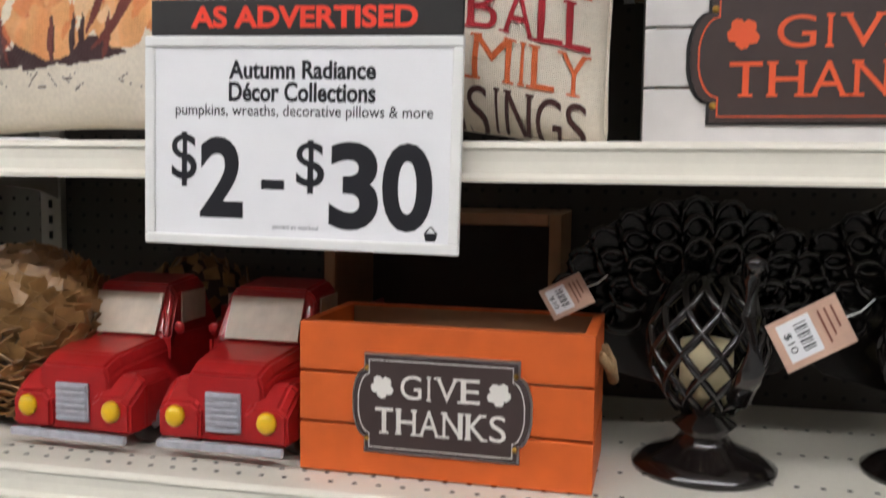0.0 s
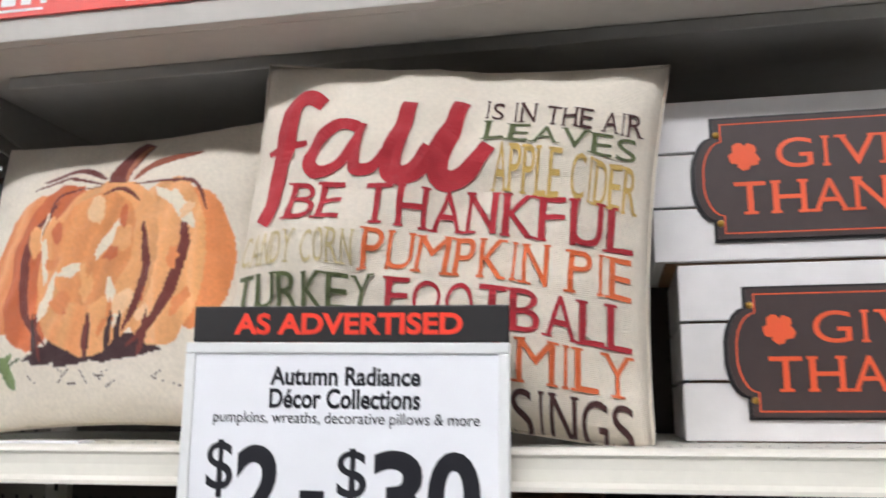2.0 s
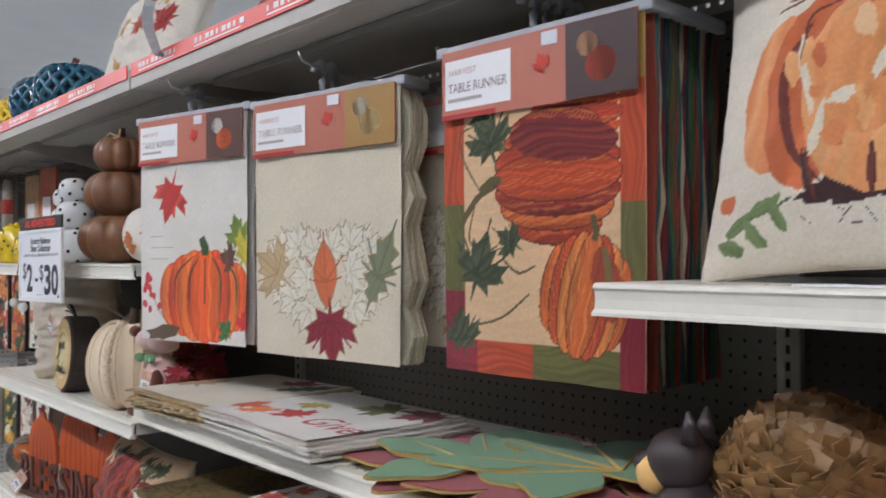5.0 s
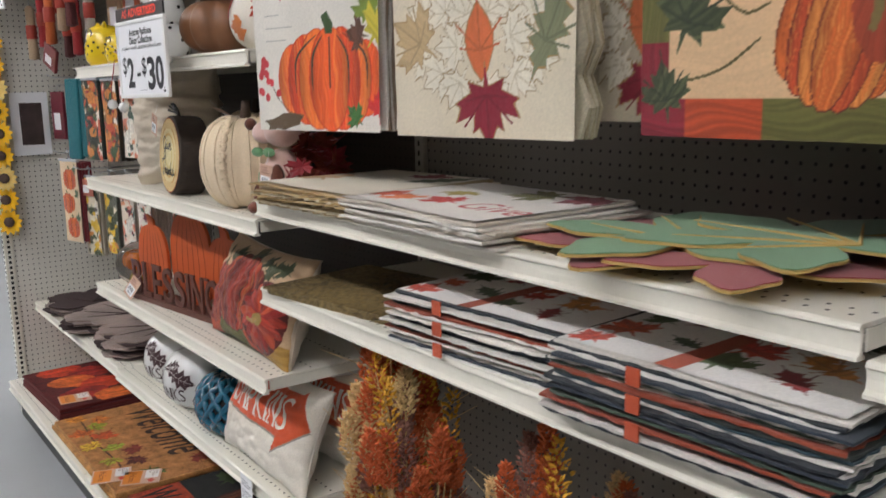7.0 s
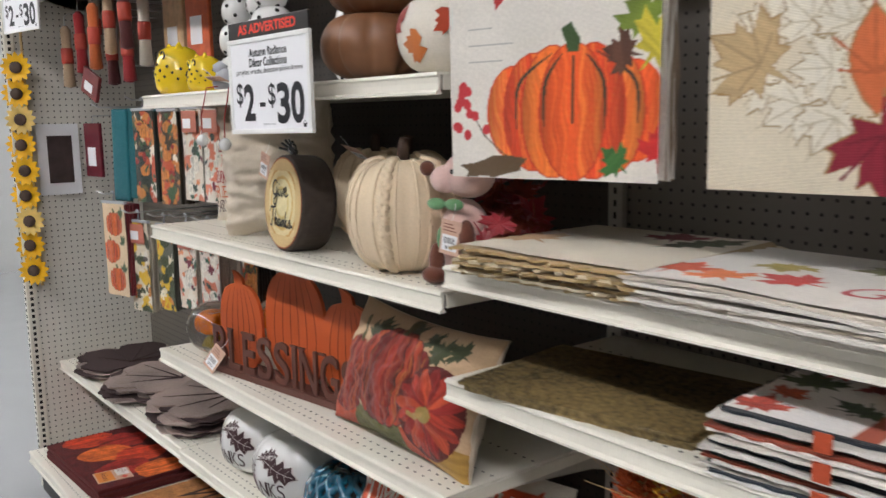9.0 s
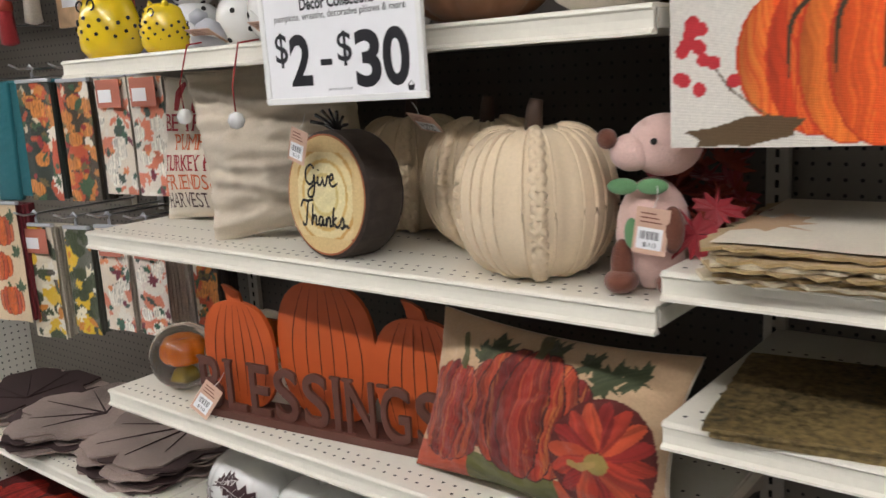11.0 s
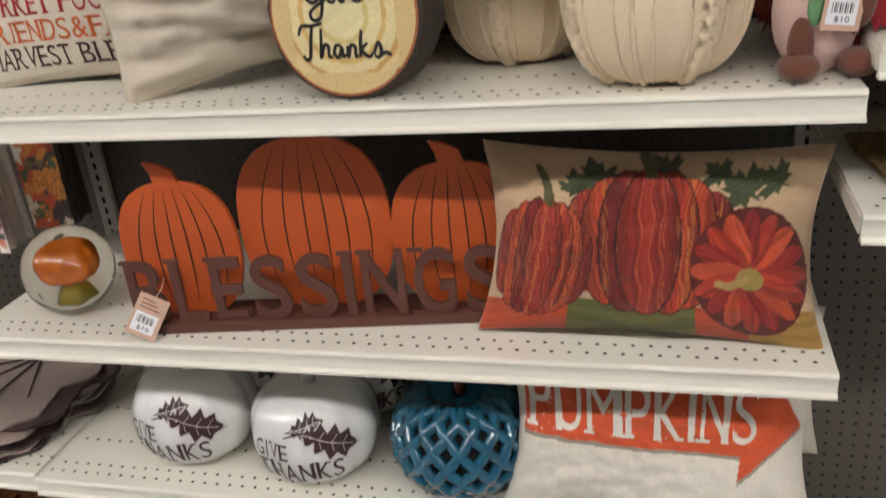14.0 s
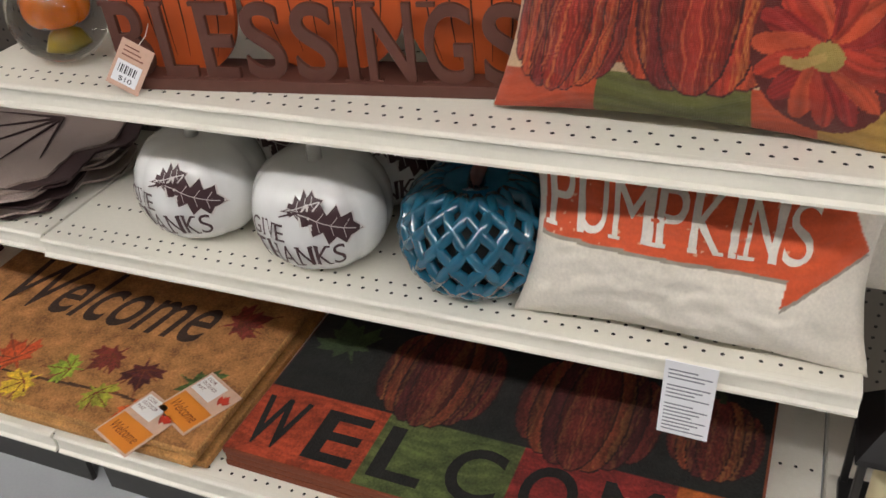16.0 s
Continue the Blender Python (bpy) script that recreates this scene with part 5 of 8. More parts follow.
def draw_run_c(p, W, z0, z1):
    """Patchwork border round a column of woven pumpkins and vine leaves."""
    e = W * 0.5
    H = z1 - z0
    rust, olive, wine, gold = rgb(186, 74, 38), rgb(104, 100, 50), rgb(136, 30, 46), rgb(176, 140, 60)
    for k, (q0, q1, c) in enumerate(((0.0, 0.25, wine), (0.25, 0.52, olive), (0.52, 0.8, rust), (0.8, 1.0, gold))):
        p.rect(-e, -e + 0.045, z0 + H * q0, z0 + H * q1, streaks(c, 90, 0.25, 0.003, k))
    for k, (q0, q1, c) in enumerate(((0.0, 0.2, wine), (0.2, 0.5, olive), (0.5, 0.82, rust), (0.82, 1.0, gold))):
        p.rect(e - 0.04, e, z0 + H * q0, z0 + H * q1, streaks(c, 90, 0.25, 0.003, k + 7))
    p.rect(-e + 0.045, e - 0.04, z0 + 0.05, z1, streaks(rgb(226, 188, 146), 0, 0.06, 0.003, 2))
    for k, (q0, q1, c) in enumerate(((0.0, 0.22, wine), (0.22, 0.55, rust), (0.55, 1.0, olive))):
        p.rect(-e + (W - 0.04) * q0, -e + (W - 0.04) * q1, z0, z0 + 0.05, streaks(c, 0, 0.3, 0.003, k + 3))
    line, glow = rgb(96, 32, 26), rgb(216, 132, 60)
    vine = rgb(96, 84, 48)
    up = [rgb(184, 64, 34), rgb(196, 82, 40), rgb(172, 56, 34)]
    p.pumpkin(0.07, z1 - 0.125, 0.05, 0.08, up, vine, line, 5, 90, second=glow, amount=0.35)
    p.pumpkin(0.035, z0 + 0.285, 0.095, 0.112, [rgb(178, 62, 34), rgb(196, 88, 40), rgb(150, 44, 36), rgb(188, 74, 36)], vine, line, 7, 90, second=glow, amount=0.4)
    p.oval(0.05, z0 + 0.335, 0.095, 0.03, streaks(rgb(118, 36, 40), 0, 0.3, 0.003, 9, rgb(150, 60, 40)), 26, -6, 0.1, 3)
    p.pumpkin(0.085, z0 + 0.12, 0.075, 0.088, [rgb(204, 100, 44), rgb(190, 74, 38), rgb(214, 124, 58)], vine, line, 7, -12, second=rgb(226, 156, 80), amount=0.35)
    p.oval(0.12, z0 + 0.135, 0.024, 0.05, streaks(rgb(150, 60, 36), 80, 0.3, 0.003, 4), 18, 10, 0.15, 2)
    p.brush([(0.118, z0 + 0.12), (0.124, z0 + 0.15), (0.116, z0 + 0.185)], 0.012, rgb(120, 104, 60), 0.7)
    p.brush([(-0.075, z0 + 0.275), (-0.11, z0 + 0.262), (-0.145, z0 + 0.225), (-0.15, z0 + 0.215)], 0.011, vine, 0.5)
    for pts in (((-0.1, z0 + 0.265), (-0.14, z0 + 0.32), (-0.148, z0 + 0.36), (-0.12, z0 + 0.37)), ((-0.115, z0 + 0.255), (-0.13, z0 + 0.2), (-0.1, z0 + 0.18), (-0.07, z0 + 0.19)), ((-0.12, z0 + 0.07), (-0.06, z0 + 0.085), (-0.01, z0 + 0.12)), ((-0.06, z0 + 0.17), (-0.03, z0 + 0.15), (0.0, z0 + 0.16))):
        p.brush(pts, 0.004, vine, 0.6)
    for u, v, sz, r in ((-0.085, z0 + 0.345, 0.1, 20), (-0.11, z0 + 0.155, 0.115, -20), (-0.045, z0 + 0.195, 0.06, 60), (-0.145, z0 + 0.055, 0.085, 10), (-0.1, z0 + 0.38, 0.06, 100)):
        p.leaf(u, v, sz, streaks(DKGREEN, 40 + r, 0.4, 0.003, int(sz * 999), rgb(112, 116, 76)), r, "maple", rgb(48, 54, 36))


def draw_run_b(p, W, z0, z1):
    """Cut-work leaves appliqued on cream linen."""
    cut, pale = rgb(170, 146, 108), rgb(234, 226, 208)
    spots = [(-0.12 + 0.048 * i, z0 + 0.19 + 0.012 * math.cos(i * 1.3) - 0.0045 * (i - 2.5) ** 2 + 0.03) for i in range(6)] + [(-0.13, z0 + 0.14), (-0.085, z0 + 0.105), (-0.04, z0 + 0.085), (0.03, z0 + 0.08), (0.085, z0 + 0.1), (0.125, z0 + 0.13), (-0.05, z0 + 0.15), (0.075, z0 + 0.165)]
    for k, (u, v) in enumerate(spots):
        r = math.degrees(math.atan2(u, v - z0 - 0.15)) * -1
        p.leaf(u, v, 0.088, cut, r)
        p.leaf(u, v, 0.08, streaks(pale, r, 0.04, 0.004, k), r, "maple", rgb(206, 194, 168))
    for u, v, sz, c, r, kind in ((-0.14, z0 + 0.165, 0.12, rgb(196, 168, 124), 60, "maple"), (0.145, z0 + 0.165, 0.14, rgb(126, 130, 98), -25, "oak"), (0.005, z0 + 0.155, 0.12, rgb(214, 112, 66), 4, "beech"), (0.02, z0 + 0.058, 0.13, rgb(140, 30, 50), 184, "maple")):
        p.leaf(u, v, sz * 1.07, rgb(168, 132, 84), r, kind)
        p.leaf(u, v, sz, streaks(c, r + 90, 0.1, 0.004, 3), r, kind, tuple(q * 0.75 for q in c))


def draw_run_a(p, W, z0, z1):
    """A painted orange pumpkin, a red maple leaf, berries and script on white."""
    p.pumpkin(0.045, z0 + 0.105, 0.155, 0.105, [rgb(236, 92, 34), rgb(226, 72, 30), rgb(240, 118, 44)], rgb(60, 84, 44), rgb(206, 62, 26), 7, 0, second=rgb(240, 146, 60), amount=0.16)
    for q in (-0.09, -0.045, 0.0, 0.05, 0.1):
        p.brush([(0.045 + q * 0.4, z0 + 0.195), (0.045 + q * 1.05, z0 + 0.15), (0.045 + q * 1.1, z0 + 0.08)], 0.006, rgb(70, 56, 40), 0.1)
    p.leaf(-0.07, z1 - 0.175, 0.13, streaks(rgb(196, 50, 44), 60, 0.2, 0.01, 4, rgb(216, 96, 70)), 160)
    for u, v, s, c, r in ((0.16, z0 + 0.24, 0.09, rgb(120, 140, 50), 20), (0.19, z0 + 0.2, 0.11, rgb(206, 190, 60), -40), (0.13, z0 + 0.19, 0.07, rgb(96, 60, 44), 80), (0.19, z0 + 0.05, 0.07, rgb(200, 40, 40), 0), (0.12, z0 + 0.03, 0.06, rgb(60, 110, 50), 50)):
        p.leaf(u, v, s, streaks(c, r, 0.25, 0.006, 5), r)
    p.oval(-0.1, z0 + 0.02, 0.07, 0.016, rgb(96, 74, 48), 16, 6, 0.5, 3)
    br = rgb(110, 90, 70)
    p.stroke([(-0.08, z0 + 0.04), (-0.12, z0 + 0.07), (-0.16, z0 + 0.13)], 0.003, br, 0.6)
    rnd = random.Random(8)
    for k in range(15):
        p.oval(-0.155 + rnd.uniform(-0.025, 0.04), z0 + rnd.uniform(0.06, 0.15), 0.0085, 0.0085, rgb(204, 50, 58), 10)
    for k in range(6):
        p.rect(-0.15, -0.06 - 0.02 * (k % 3), z0 + 0.175 + k * 0.013, z0 + 0.1765 + k * 0.013, rgb(180, 176, 170))


ZR = 1.495
runner("woven tapestry table runner with orange pumpkins, on a hanger", 0.37, ZR, 1.982, (1.207, 0.112, 0), 3, (0.5, 0.3, 0.2), draw_run_c, 22, [rgb(150, 60, 40), rgb(44, 92, 92), rgb(190, 170, 140), rgb(110, 36, 34), rgb(40, 46, 60), rgb(60, 92, 60), rgb(96, 80, 44)], (rgb(70, 50, 48), rgb(180, 66, 44), rgb(200, 150, 110)))
runner("cream cut-work leaf table runner folded on a hanger", 0.395, ZR - 0.015, 1.97, (0.678, 0.1, 0), 10, CREAM, draw_run_b, 6, [rgb(214, 204, 178), rgb(196, 182, 150)], (rgb(168, 130, 70), rgb(220, 190, 130), rgb(236, 226, 206)), wavy=0.012)
runner("white table runner printed with an orange pumpkin, on a hanger", 0.38, ZR - 0.015, 1.99, (0.195, 0.06, 0), 13, rgb(232, 226, 216), draw_run_a, 6, [rgb(220, 214, 206), rgb(150, 130, 110)], (rgb(90, 60, 50), rgb(220, 96, 48), rgb(235, 228, 220)))
rn = runner("cream table runner hanging further back on its hook", 0.3, ZR + 0.01, 1.96, (0.9, 0.25, 0), 2, rgb(200, 188, 164), draw_run_b, 3, [rgb(190, 178, 150)], (rgb(140, 110, 60), rgb(180, 150, 100), rgb(200, 190, 170)), step=0.004)


def cloth_stack(name, label, category, at, rz, W, D, n, thick, cols, scallop=0.0, seed=0, group="", jitter=0.006, top=None, ink="ink_cloth", ribbon=None):
    """A pile of folded or cut cloth mats, each its own sheet."""
    t = thing(name, label, category, group, at, (0, 0, rz))
    rnd = random.Random(seed)
    mats = [c if isinstance(c, bpy.types.Material) else weave(name + "_cloth", c, 900, 0.2) for c in cols]
    for k in range(n):
        bm = bmesh.new()
        ring = []
        m = 18
        for i in range(m):
            ring.append((-W / 2 + W * i / m, -D / 2 - scallop * abs(math.sin(i * 1.7 + k))))
        for i in range(m):
            ring.append((W / 2 + scallop * abs(math.sin(i * 1.7 + k)), -D / 2 + D * i / m))
        ring += [(W / 2, D / 2), (-W / 2, D / 2)]
        for i in range(1, m):
            ring.append((-W / 2 - scallop * abs(math.sin(i * 1.7 + k)), D / 2 - D * i / m))
        dx, dy, sag = rnd.uniform(-jitter, jitter), rnd.uniform(-jitter, jitter), rnd.uniform(0, 0.3)
        z = k * thick
        f, g = [], []
        for i, (x, y) in enumerate(ring):
            wob = thick * (0.3 * math.sin(x * 21 + k * 1.3) + 0.45 * math.sin(x * 9 + y * 7 + k * 0.5)) * min(1, k * 0.25)
            f.append(bm.verts.new((x + dx, y + dy, z + thick * 0.86 + wob)))
            g.append(bm.verts.new((x + dx, y + dy, z + wob * 0.9)))
        bm.faces.new(f)
        bm.faces.new(g[::-1])
        nn = len(f)
        for i in range(nn):
            bm.faces.new((f[i], g[i], g[(i + 1) % nn], f[(i + 1) % nn]))
        bmesh.ops.recalc_face_normals(bm, faces=bm.faces[:])
        part("mat_layer", bm, mats[k % len(mats)], t)
    if top:
        p = Print()
        ground = top(p, W, D)

        def cover(x, y):
            k = n - 1
            wob = thick * (0.3 * math.sin(x * 21 + k * 1.3) + 0.45 * math.sin(x * 9 + y * 7 + k * 0.5)) * min(1, k * 0.25)
            return Vector((x + dx, y + dy, k * thick + thick * 0.86 + max(wob, thick * 0.1) + 0.0022)), Vector((0, 0, 1))

        raster(p, "printed_top", cover, M[ink], t, (-W / 2 + 0.002, W / 2 - 0.002, -D / 2 + 0.002, D / 2 - 0.002), 0.0025, ground, lift=0.0)
    if ribbon is not None:
        z = 0.002
        while z < n * thick - 0.012:
            part("ribbon", boxes((ribbon * W - 0.011, ribbon * W + 0.011, -D / 2 - scallop - 0.011, -D / 2 - scallop - 0.008, z, z + 0.024), bev=0.001), M["ribbon"], t, "rust orange ribbon")
            z += 0.036
    return t


M["ribbon"] = weave("rust_ribbon", rgb(190, 76, 36), 900, 0.15)


def top_cream(p, W, D):
    p.leaf(-W * 0.42, -D * 0.1, 0.16, rgb(190, 150, 104), 60)
    p.leaf(W * 0.3, D * 0.25, 0.16, rgb(80, 84, 50), -30, "oak")
    p.leaf(W * 0.1, D * 0.35, 0.12, rgb(130, 40, 44), 20)
    return rgb(222, 212, 192)


def top_give(p, W, D):
    for k, (u, v, s, c) in enumerate(((-0.18, -0.08, 0.11, rgb(216, 84, 40)), (-0.1, -0.1, 0.1, rgb(226, 120, 60)), (-0.02, -0.06, 0.1, rgb(200, 50, 40)), (0.05, 0.1, 0.14, rgb(110, 104, 50)), (0.16, 0.12, 0.14, rgb(120, 34, 40)), (-0.08, 0.02, 0.09, rgb(170, 150, 60)))):
        p.leaf(u, v, s, streaks(c, 30 * k, 0.2, 0.005, k), 40 * k)
    for s in ("Give",):
        p.text("Give", 0.13, -0.06, 0.07, rgb(180, 40, 50), width=0.16, shear=0.3)
    return rgb(228, 222, 214)


def top_fold(p, W, D):
    """Scattered autumn leaves on white, with a rust ribbon across."""
    rnd = random.Random(int(W * 977))
    cs = [rgb(196, 62, 34), rgb(214, 140, 56), rgb(84, 100, 56), rgb(150, 40, 40), rgb(200, 84, 40), rgb(70, 90, 60)]
    for k in range(15):
        u, v = -W / 2 + W * (0.08 + 0.86 * ((k * 0.7549) % 1)), -D / 2 + D * (0.12 + 0.8 * ((k * 0.5698) % 1))
        p.leaf(u, v, rnd.uniform(0.06, 0.1), streaks(cs[k % 6], rnd.uniform(0, 180), 0.25, 0.004, k), rnd.uniform(-80, 80), "oak" if k % 2 else "maple", tuple(q * 0.6 for q in cs[k % 6]))
    p.rect(-W * 0.1, -W * 0.02, -D / 2, D / 2, rgb(170, 70, 34))
    return rgb(240, 236, 232)


cloth_stack("placemat_stack", "pile of scalloped cream leaf placemats on the shelf", "placemats", (0.25, 0.17, Z_B1), 3, 0.36, 0.36, 9, 0.0048, [rgb(176, 150, 104), rgb(214, 200, 170)], 0.022, 1, jitter=0.012, top=top_cream)
cloth_stack("placemat_stack", "pile of white placemats printed with autumn leaves", "placemats", (0.64, 0.145, Z_B1), -2, 0.42, 0.34, 8, 0.0052, [rgb(220, 214, 204), rgb(200, 190, 176)], 0.006, 2, jitter=0.014, top=top_give)
FOLD = [rgb(230, 226, 220), rgb(34, 44, 56), rgb(224, 218, 208), rgb(60, 74, 60), rgb(230, 224, 216), rgb(150, 66, 40), rgb(36, 44, 40), rgb(40, 62, 72), rgb(220, 214, 206), rgb(30, 36, 44)]
cloth_stack("folded_placemats", "ribbon-tied pile of folded leaf-print placemats", "placemats", (0.735, 0.16, Z_B2), 4, 0.4, 0.3, 20, 0.0044, FOLD, 0.006, 3, "ribbon-tied placemat piles", 0.012, top_fold, ribbon=-0.12)
cloth_stack("folded_placemats", "ribbon-tied pile of folded leaf-print placemats", "placemats", (1.175, 0.15, Z_B2), 2, 0.41, 0.32, 22, 0.0044, FOLD[::-1], 0.006, 4, "ribbon-tied placemat piles", 0.012, top_fold, ribbon=-0.12)
cloth_stack("woven_mat_stack", "flat pile of gold and brown woven placemats", "placemats", (0.26, 0.16, Z_B2), 8, 0.42, 0.3, 3, 0.006, [M["goldweave"]], 0.004, 5)


def leaf_mat(at, rz, size, color, edge, kind, name="leaf_placemat", label="green felt maple-leaf placemat with tan edging", n=1, material=None, thick=0.004, group="leaf placemats", spread=0.012, tilt=0.0, veins=None):
    t = thing(name, label, "placemat", group, at, (tilt, 0, rz))
    rnd = random.Random(int(size * 999) + n)
    for k in range(n):
        m = pose(rnd.uniform(-1, 1) * spread if k < n - 1 else 0, rnd.uniform(-1, 1) * spread if k < n - 1 else 0, k * thick, 0, 0, rnd.uniform(-14, 14) if k < n - 1 else 0)
        bm = bmesh.new()
        leaf_sheet(bm, size, kind, m, thick * 0.82, curl=0.0)
        part("mat_layer", bm, edge if material is None else material[k % len(material)], t)
    if material is None:
        bm = bmesh.new()
        leaf_sheet(bm, size * 0.985, kind, pose(0, 0, n * thick), 0.001)
        part("felt_face", bm, color, t, "felt face")
    if veins:
        bm = bmesh.new()
        for a, l in ((90, 0.46), (50, 0.4), (130, 0.4), (15, 0.34), (165, 0.34)):
            ex, ey = size * l * math.cos(radians(a)), size * l * math.sin(radians(a)) - size * 0.08
            tube([(0, -size * 0.2, n * thick + 0.001), (ex * 0.5, (ey - size * 0.2) * 0.5, n * thick + 0.0015), (ex, ey, n * thick + 0.001)], 0.0022 * size / 0.3, 5, bm, taper=0.3)
        part("vein_pattern", bm, veins, t)
    return t


M["felt_green"] = mat("felt_green", rgb(98, 142, 98), 0.95, vary=0.12, scale=300, bump=0.4, sheen=0.3)
M["felt_red"] = mat("felt_red", rgb(140, 30, 40), 0.95, vary=0.15, scale=300, bump=0.4, sheen=0.3)
M["felt_tan"] = mat("felt_tan", rgb(190, 160, 96), 0.95, vary=0.1, scale=300, bump=0.3)
for k, (x, y, rz, sz, c) in enumerate(((0.98, 0.33, 30, 0.36, "felt_red"), (1.22, 0.3, -25, 0.4, "felt_red"), (1.03, 0.14, 66, 0.44, "felt_red"), (1.2, 0.1, 10, 0.36, "felt_red"))):
    leaf_mat((x, y, Z_B1 + 0.001 + 0.0062 * k), rz, sz, M[c], M["felt_tan"], "felt", label="dark red felt maple-leaf placemat with tan edging")
for k, (x, y, rz, sz) in enumerate(((1.06, 0.16, 50, 0.46), (1.19, 0.22, 84, 0.46))):
    leaf_mat((x, y, Z_B1 + 0.0265 + 0.0062 * k), rz, sz, M["felt_green"], M["felt_tan"], "felt", veins=M["felt_tan"])


def dried_bunch(at, h, n, seed, spread=0.12):
    """A bunch of dried sorghum and wheat heads on thin stalks."""
    t = thing("dried_bunch", "tall bunch of dried rust and cream grain heads", "dried flowers", "dried grain bunches", at)
    rnd = random.Random(seed)
    kinds = ["sorghum", "wheat", "sorghum", "sorghum2", "sorghum", "wheat", "sorghum", "strawyellow"]
    stalks = bmesh.new()
    for k in range(n):
        a, r = rnd.uniform(0, 6.28), spread * math.sqrt(rnd.random())
        top = Vector((r * math.cos(a) * 1.1, r * math.sin(a) * 0.9, h * rnd.uniform(0.55, 1.0) * (1 - 0.3 * (r / spread) ** 2)))
        lean = Vector((top.x * 0.9, top.y * 0.9, 1)).normalized()
        tube([(top.x * 0.25, top.y * 0.25, 0.01), (top.x * 0.6, top.y * 0.6, top.z * 0.5), tuple(top)], 0.0018, 4, stalks)
        kind = kinds[k % len(kinds)]
        verts, faces = [], []
        L = rnd.uniform(0.08, 0.15)
        m = 170 if kind != "strawyellow" else 60
        for i in range(m):
            q = (i + 0.5) / m
            rad = (0.004 + 0.017 * math.sin(math.pi * (0.12 + 0.86 * q)) ** 0.8) * rnd.uniform(0.35, 1.25)
            b = i * 2.4
            out = Vector((math.cos(b), math.sin(b), 0.9)).normalized()
            c = top + lean * (L * q) + Vector((rad * math.cos(b), rad * math.sin(b), 0))
            g = rnd.uniform(0.0026, 0.0046)
            side = out.cross(Vector((0, 0, 1))).normalized() * g
            up = side.cross(out).normalized() * g
            o = len(verts)
            verts += [c - out * g * 1.4, c + side, c + up, c - side, c - up, c + out * g * 2.6]
            faces += [(o, o + 1 + j, o + 1 + (j + 1) % 4) for j in range(4)] + [(o + 5, o + 1 + (j + 1) % 4, o + 1 + j) for j in range(4)]
        me = bpy.data.meshes.new("grain_head")
        me.from_pydata(verts, [], faces)
        me.materials.append(M[kind])
        head = new("grain_head", me)
        head.parent = t
        tagged(head, kind="stuff")
    for k in range(46):
        a = rnd.uniform(0, 6.28)
        z = h * rnd.uniform(0.5, 0.98)
        d = Vector((math.cos(a), math.sin(a), rnd.uniform(0.1, 1.0)))
        tube([(0.03 * d.x, 0.03 * d.y, z - 0.1), tuple(Vector((0.05 * d.x, 0.05 * d.y, z))), tuple(Vector((0, 0, z)) + d * rnd.uniform(0.1, 0.16))], 0.0016, 4, stalks, taper=0.3)
    tagged(part("stalk", stalks, M["wheat"], t, "thin dry stalks and blades"), kind="stuff")
    part("tie", revolve([(0.035, h * 0.3), (0.038, h * 0.32), (0.036, h * 0.36)], 14), M["rope"], t, smooth=True)
    return t


dried_bunch((0.435, 0.09, Z_DECK), 0.88, 84, 1, 0.11)
dried_bunch((0.84, 0.13, Z_DECK), 0.72, 70, 2, 0.16)
dried_bunch((1.15, 0.13, Z_DECK), 0.72, 60, 3, 0.15)


def metal_lantern(at):
    t = thing("metal_lantern", "black pierced metal candle lantern with ring handle", "lantern", at=at)
    part("base", boxes((-0.07, 0.07, -0.07, 0.07, 0, 0.02), bev=0.004), M["tyre"], t)
    for sx in (-1, 1):
        for sy in (-1, 1):
            part("post", boxes((sx * 0.062 - 0.006, sx * 0.062 + 0.006, sy * 0.062 - 0.006, sy * 0.062 + 0.006, 0.02, 0.2), bev=0.002), M["tyre"], t)
    part("roof", revolve([(0.105, 0.2), (0.1, 0.208), (0.06, 0.25), (0.058, 0.275), (0.03, 0.29), (0.02, 0.31)], 4, m=pose(0, 0, 0, 0, 0, 45)), M["tyre"], t)
    part("candle", revolve([(0.035, 0.021), (0.035, 0.12), (0.03, 0.122), (0.004, 0.121)], 20), M["candle"], t, smooth=True)
    part("ring_handle", tube([(0.03 * math.cos(a), 0, 0.335 + 0.03 * math.sin(a)) for a in [2 * math.pi * i / 16 for i in range(17)]], 0.003, 6), M["tyre"], t, smooth=True)
    return t


metal_lantern((0.09, 0.16, Z_DECK))


# ---- bay A: stacked pumpkins, pillows, log slice, cream pumpkins, word cut-out, mats ----
M["woodpump"] = mat("brown_wood_pumpkin", rgb(122, 82, 54), 0.5, vary=0.3, scale=25, big=9, bump=0.35)
M["owl"] = mat("yellow_glaze", rgb(232, 198, 30), 0.25, vary=0.06, coat=0.4)
M["whiteglaze"] = mat("white_glaze", rgb(226, 226, 224), 0.22, vary=0.04, coat=0.5)
M["knit"] = weave("cream_knit", rgb(236, 214, 182), 1700, 0.08, strength=0.4)
M["stem"] = mat("brown_stem", rgb(74, 56, 46), 0.7, vary=0.3, scale=80, bump=0.6)
M["bark"] = mat("log_bark", rgb(62, 52, 46), 0.9, vary=0.4, scale=30, big=12, bump=1.0)
M["cutorange"] = mat("orange_painted_board", rgb(188, 82, 32), 0.55, vary=0.12, scale=14, big=5, bump=0.2)
M["rust"] = mat("brown_metal_letter", rgb(92, 54, 44), 0.55, vary=0.15, scale=60)
M["blueglaze"] = mat("blue_glaze", rgb(20, 84, 108), 0.15, vary=0.2, scale=30, coat=0.6)
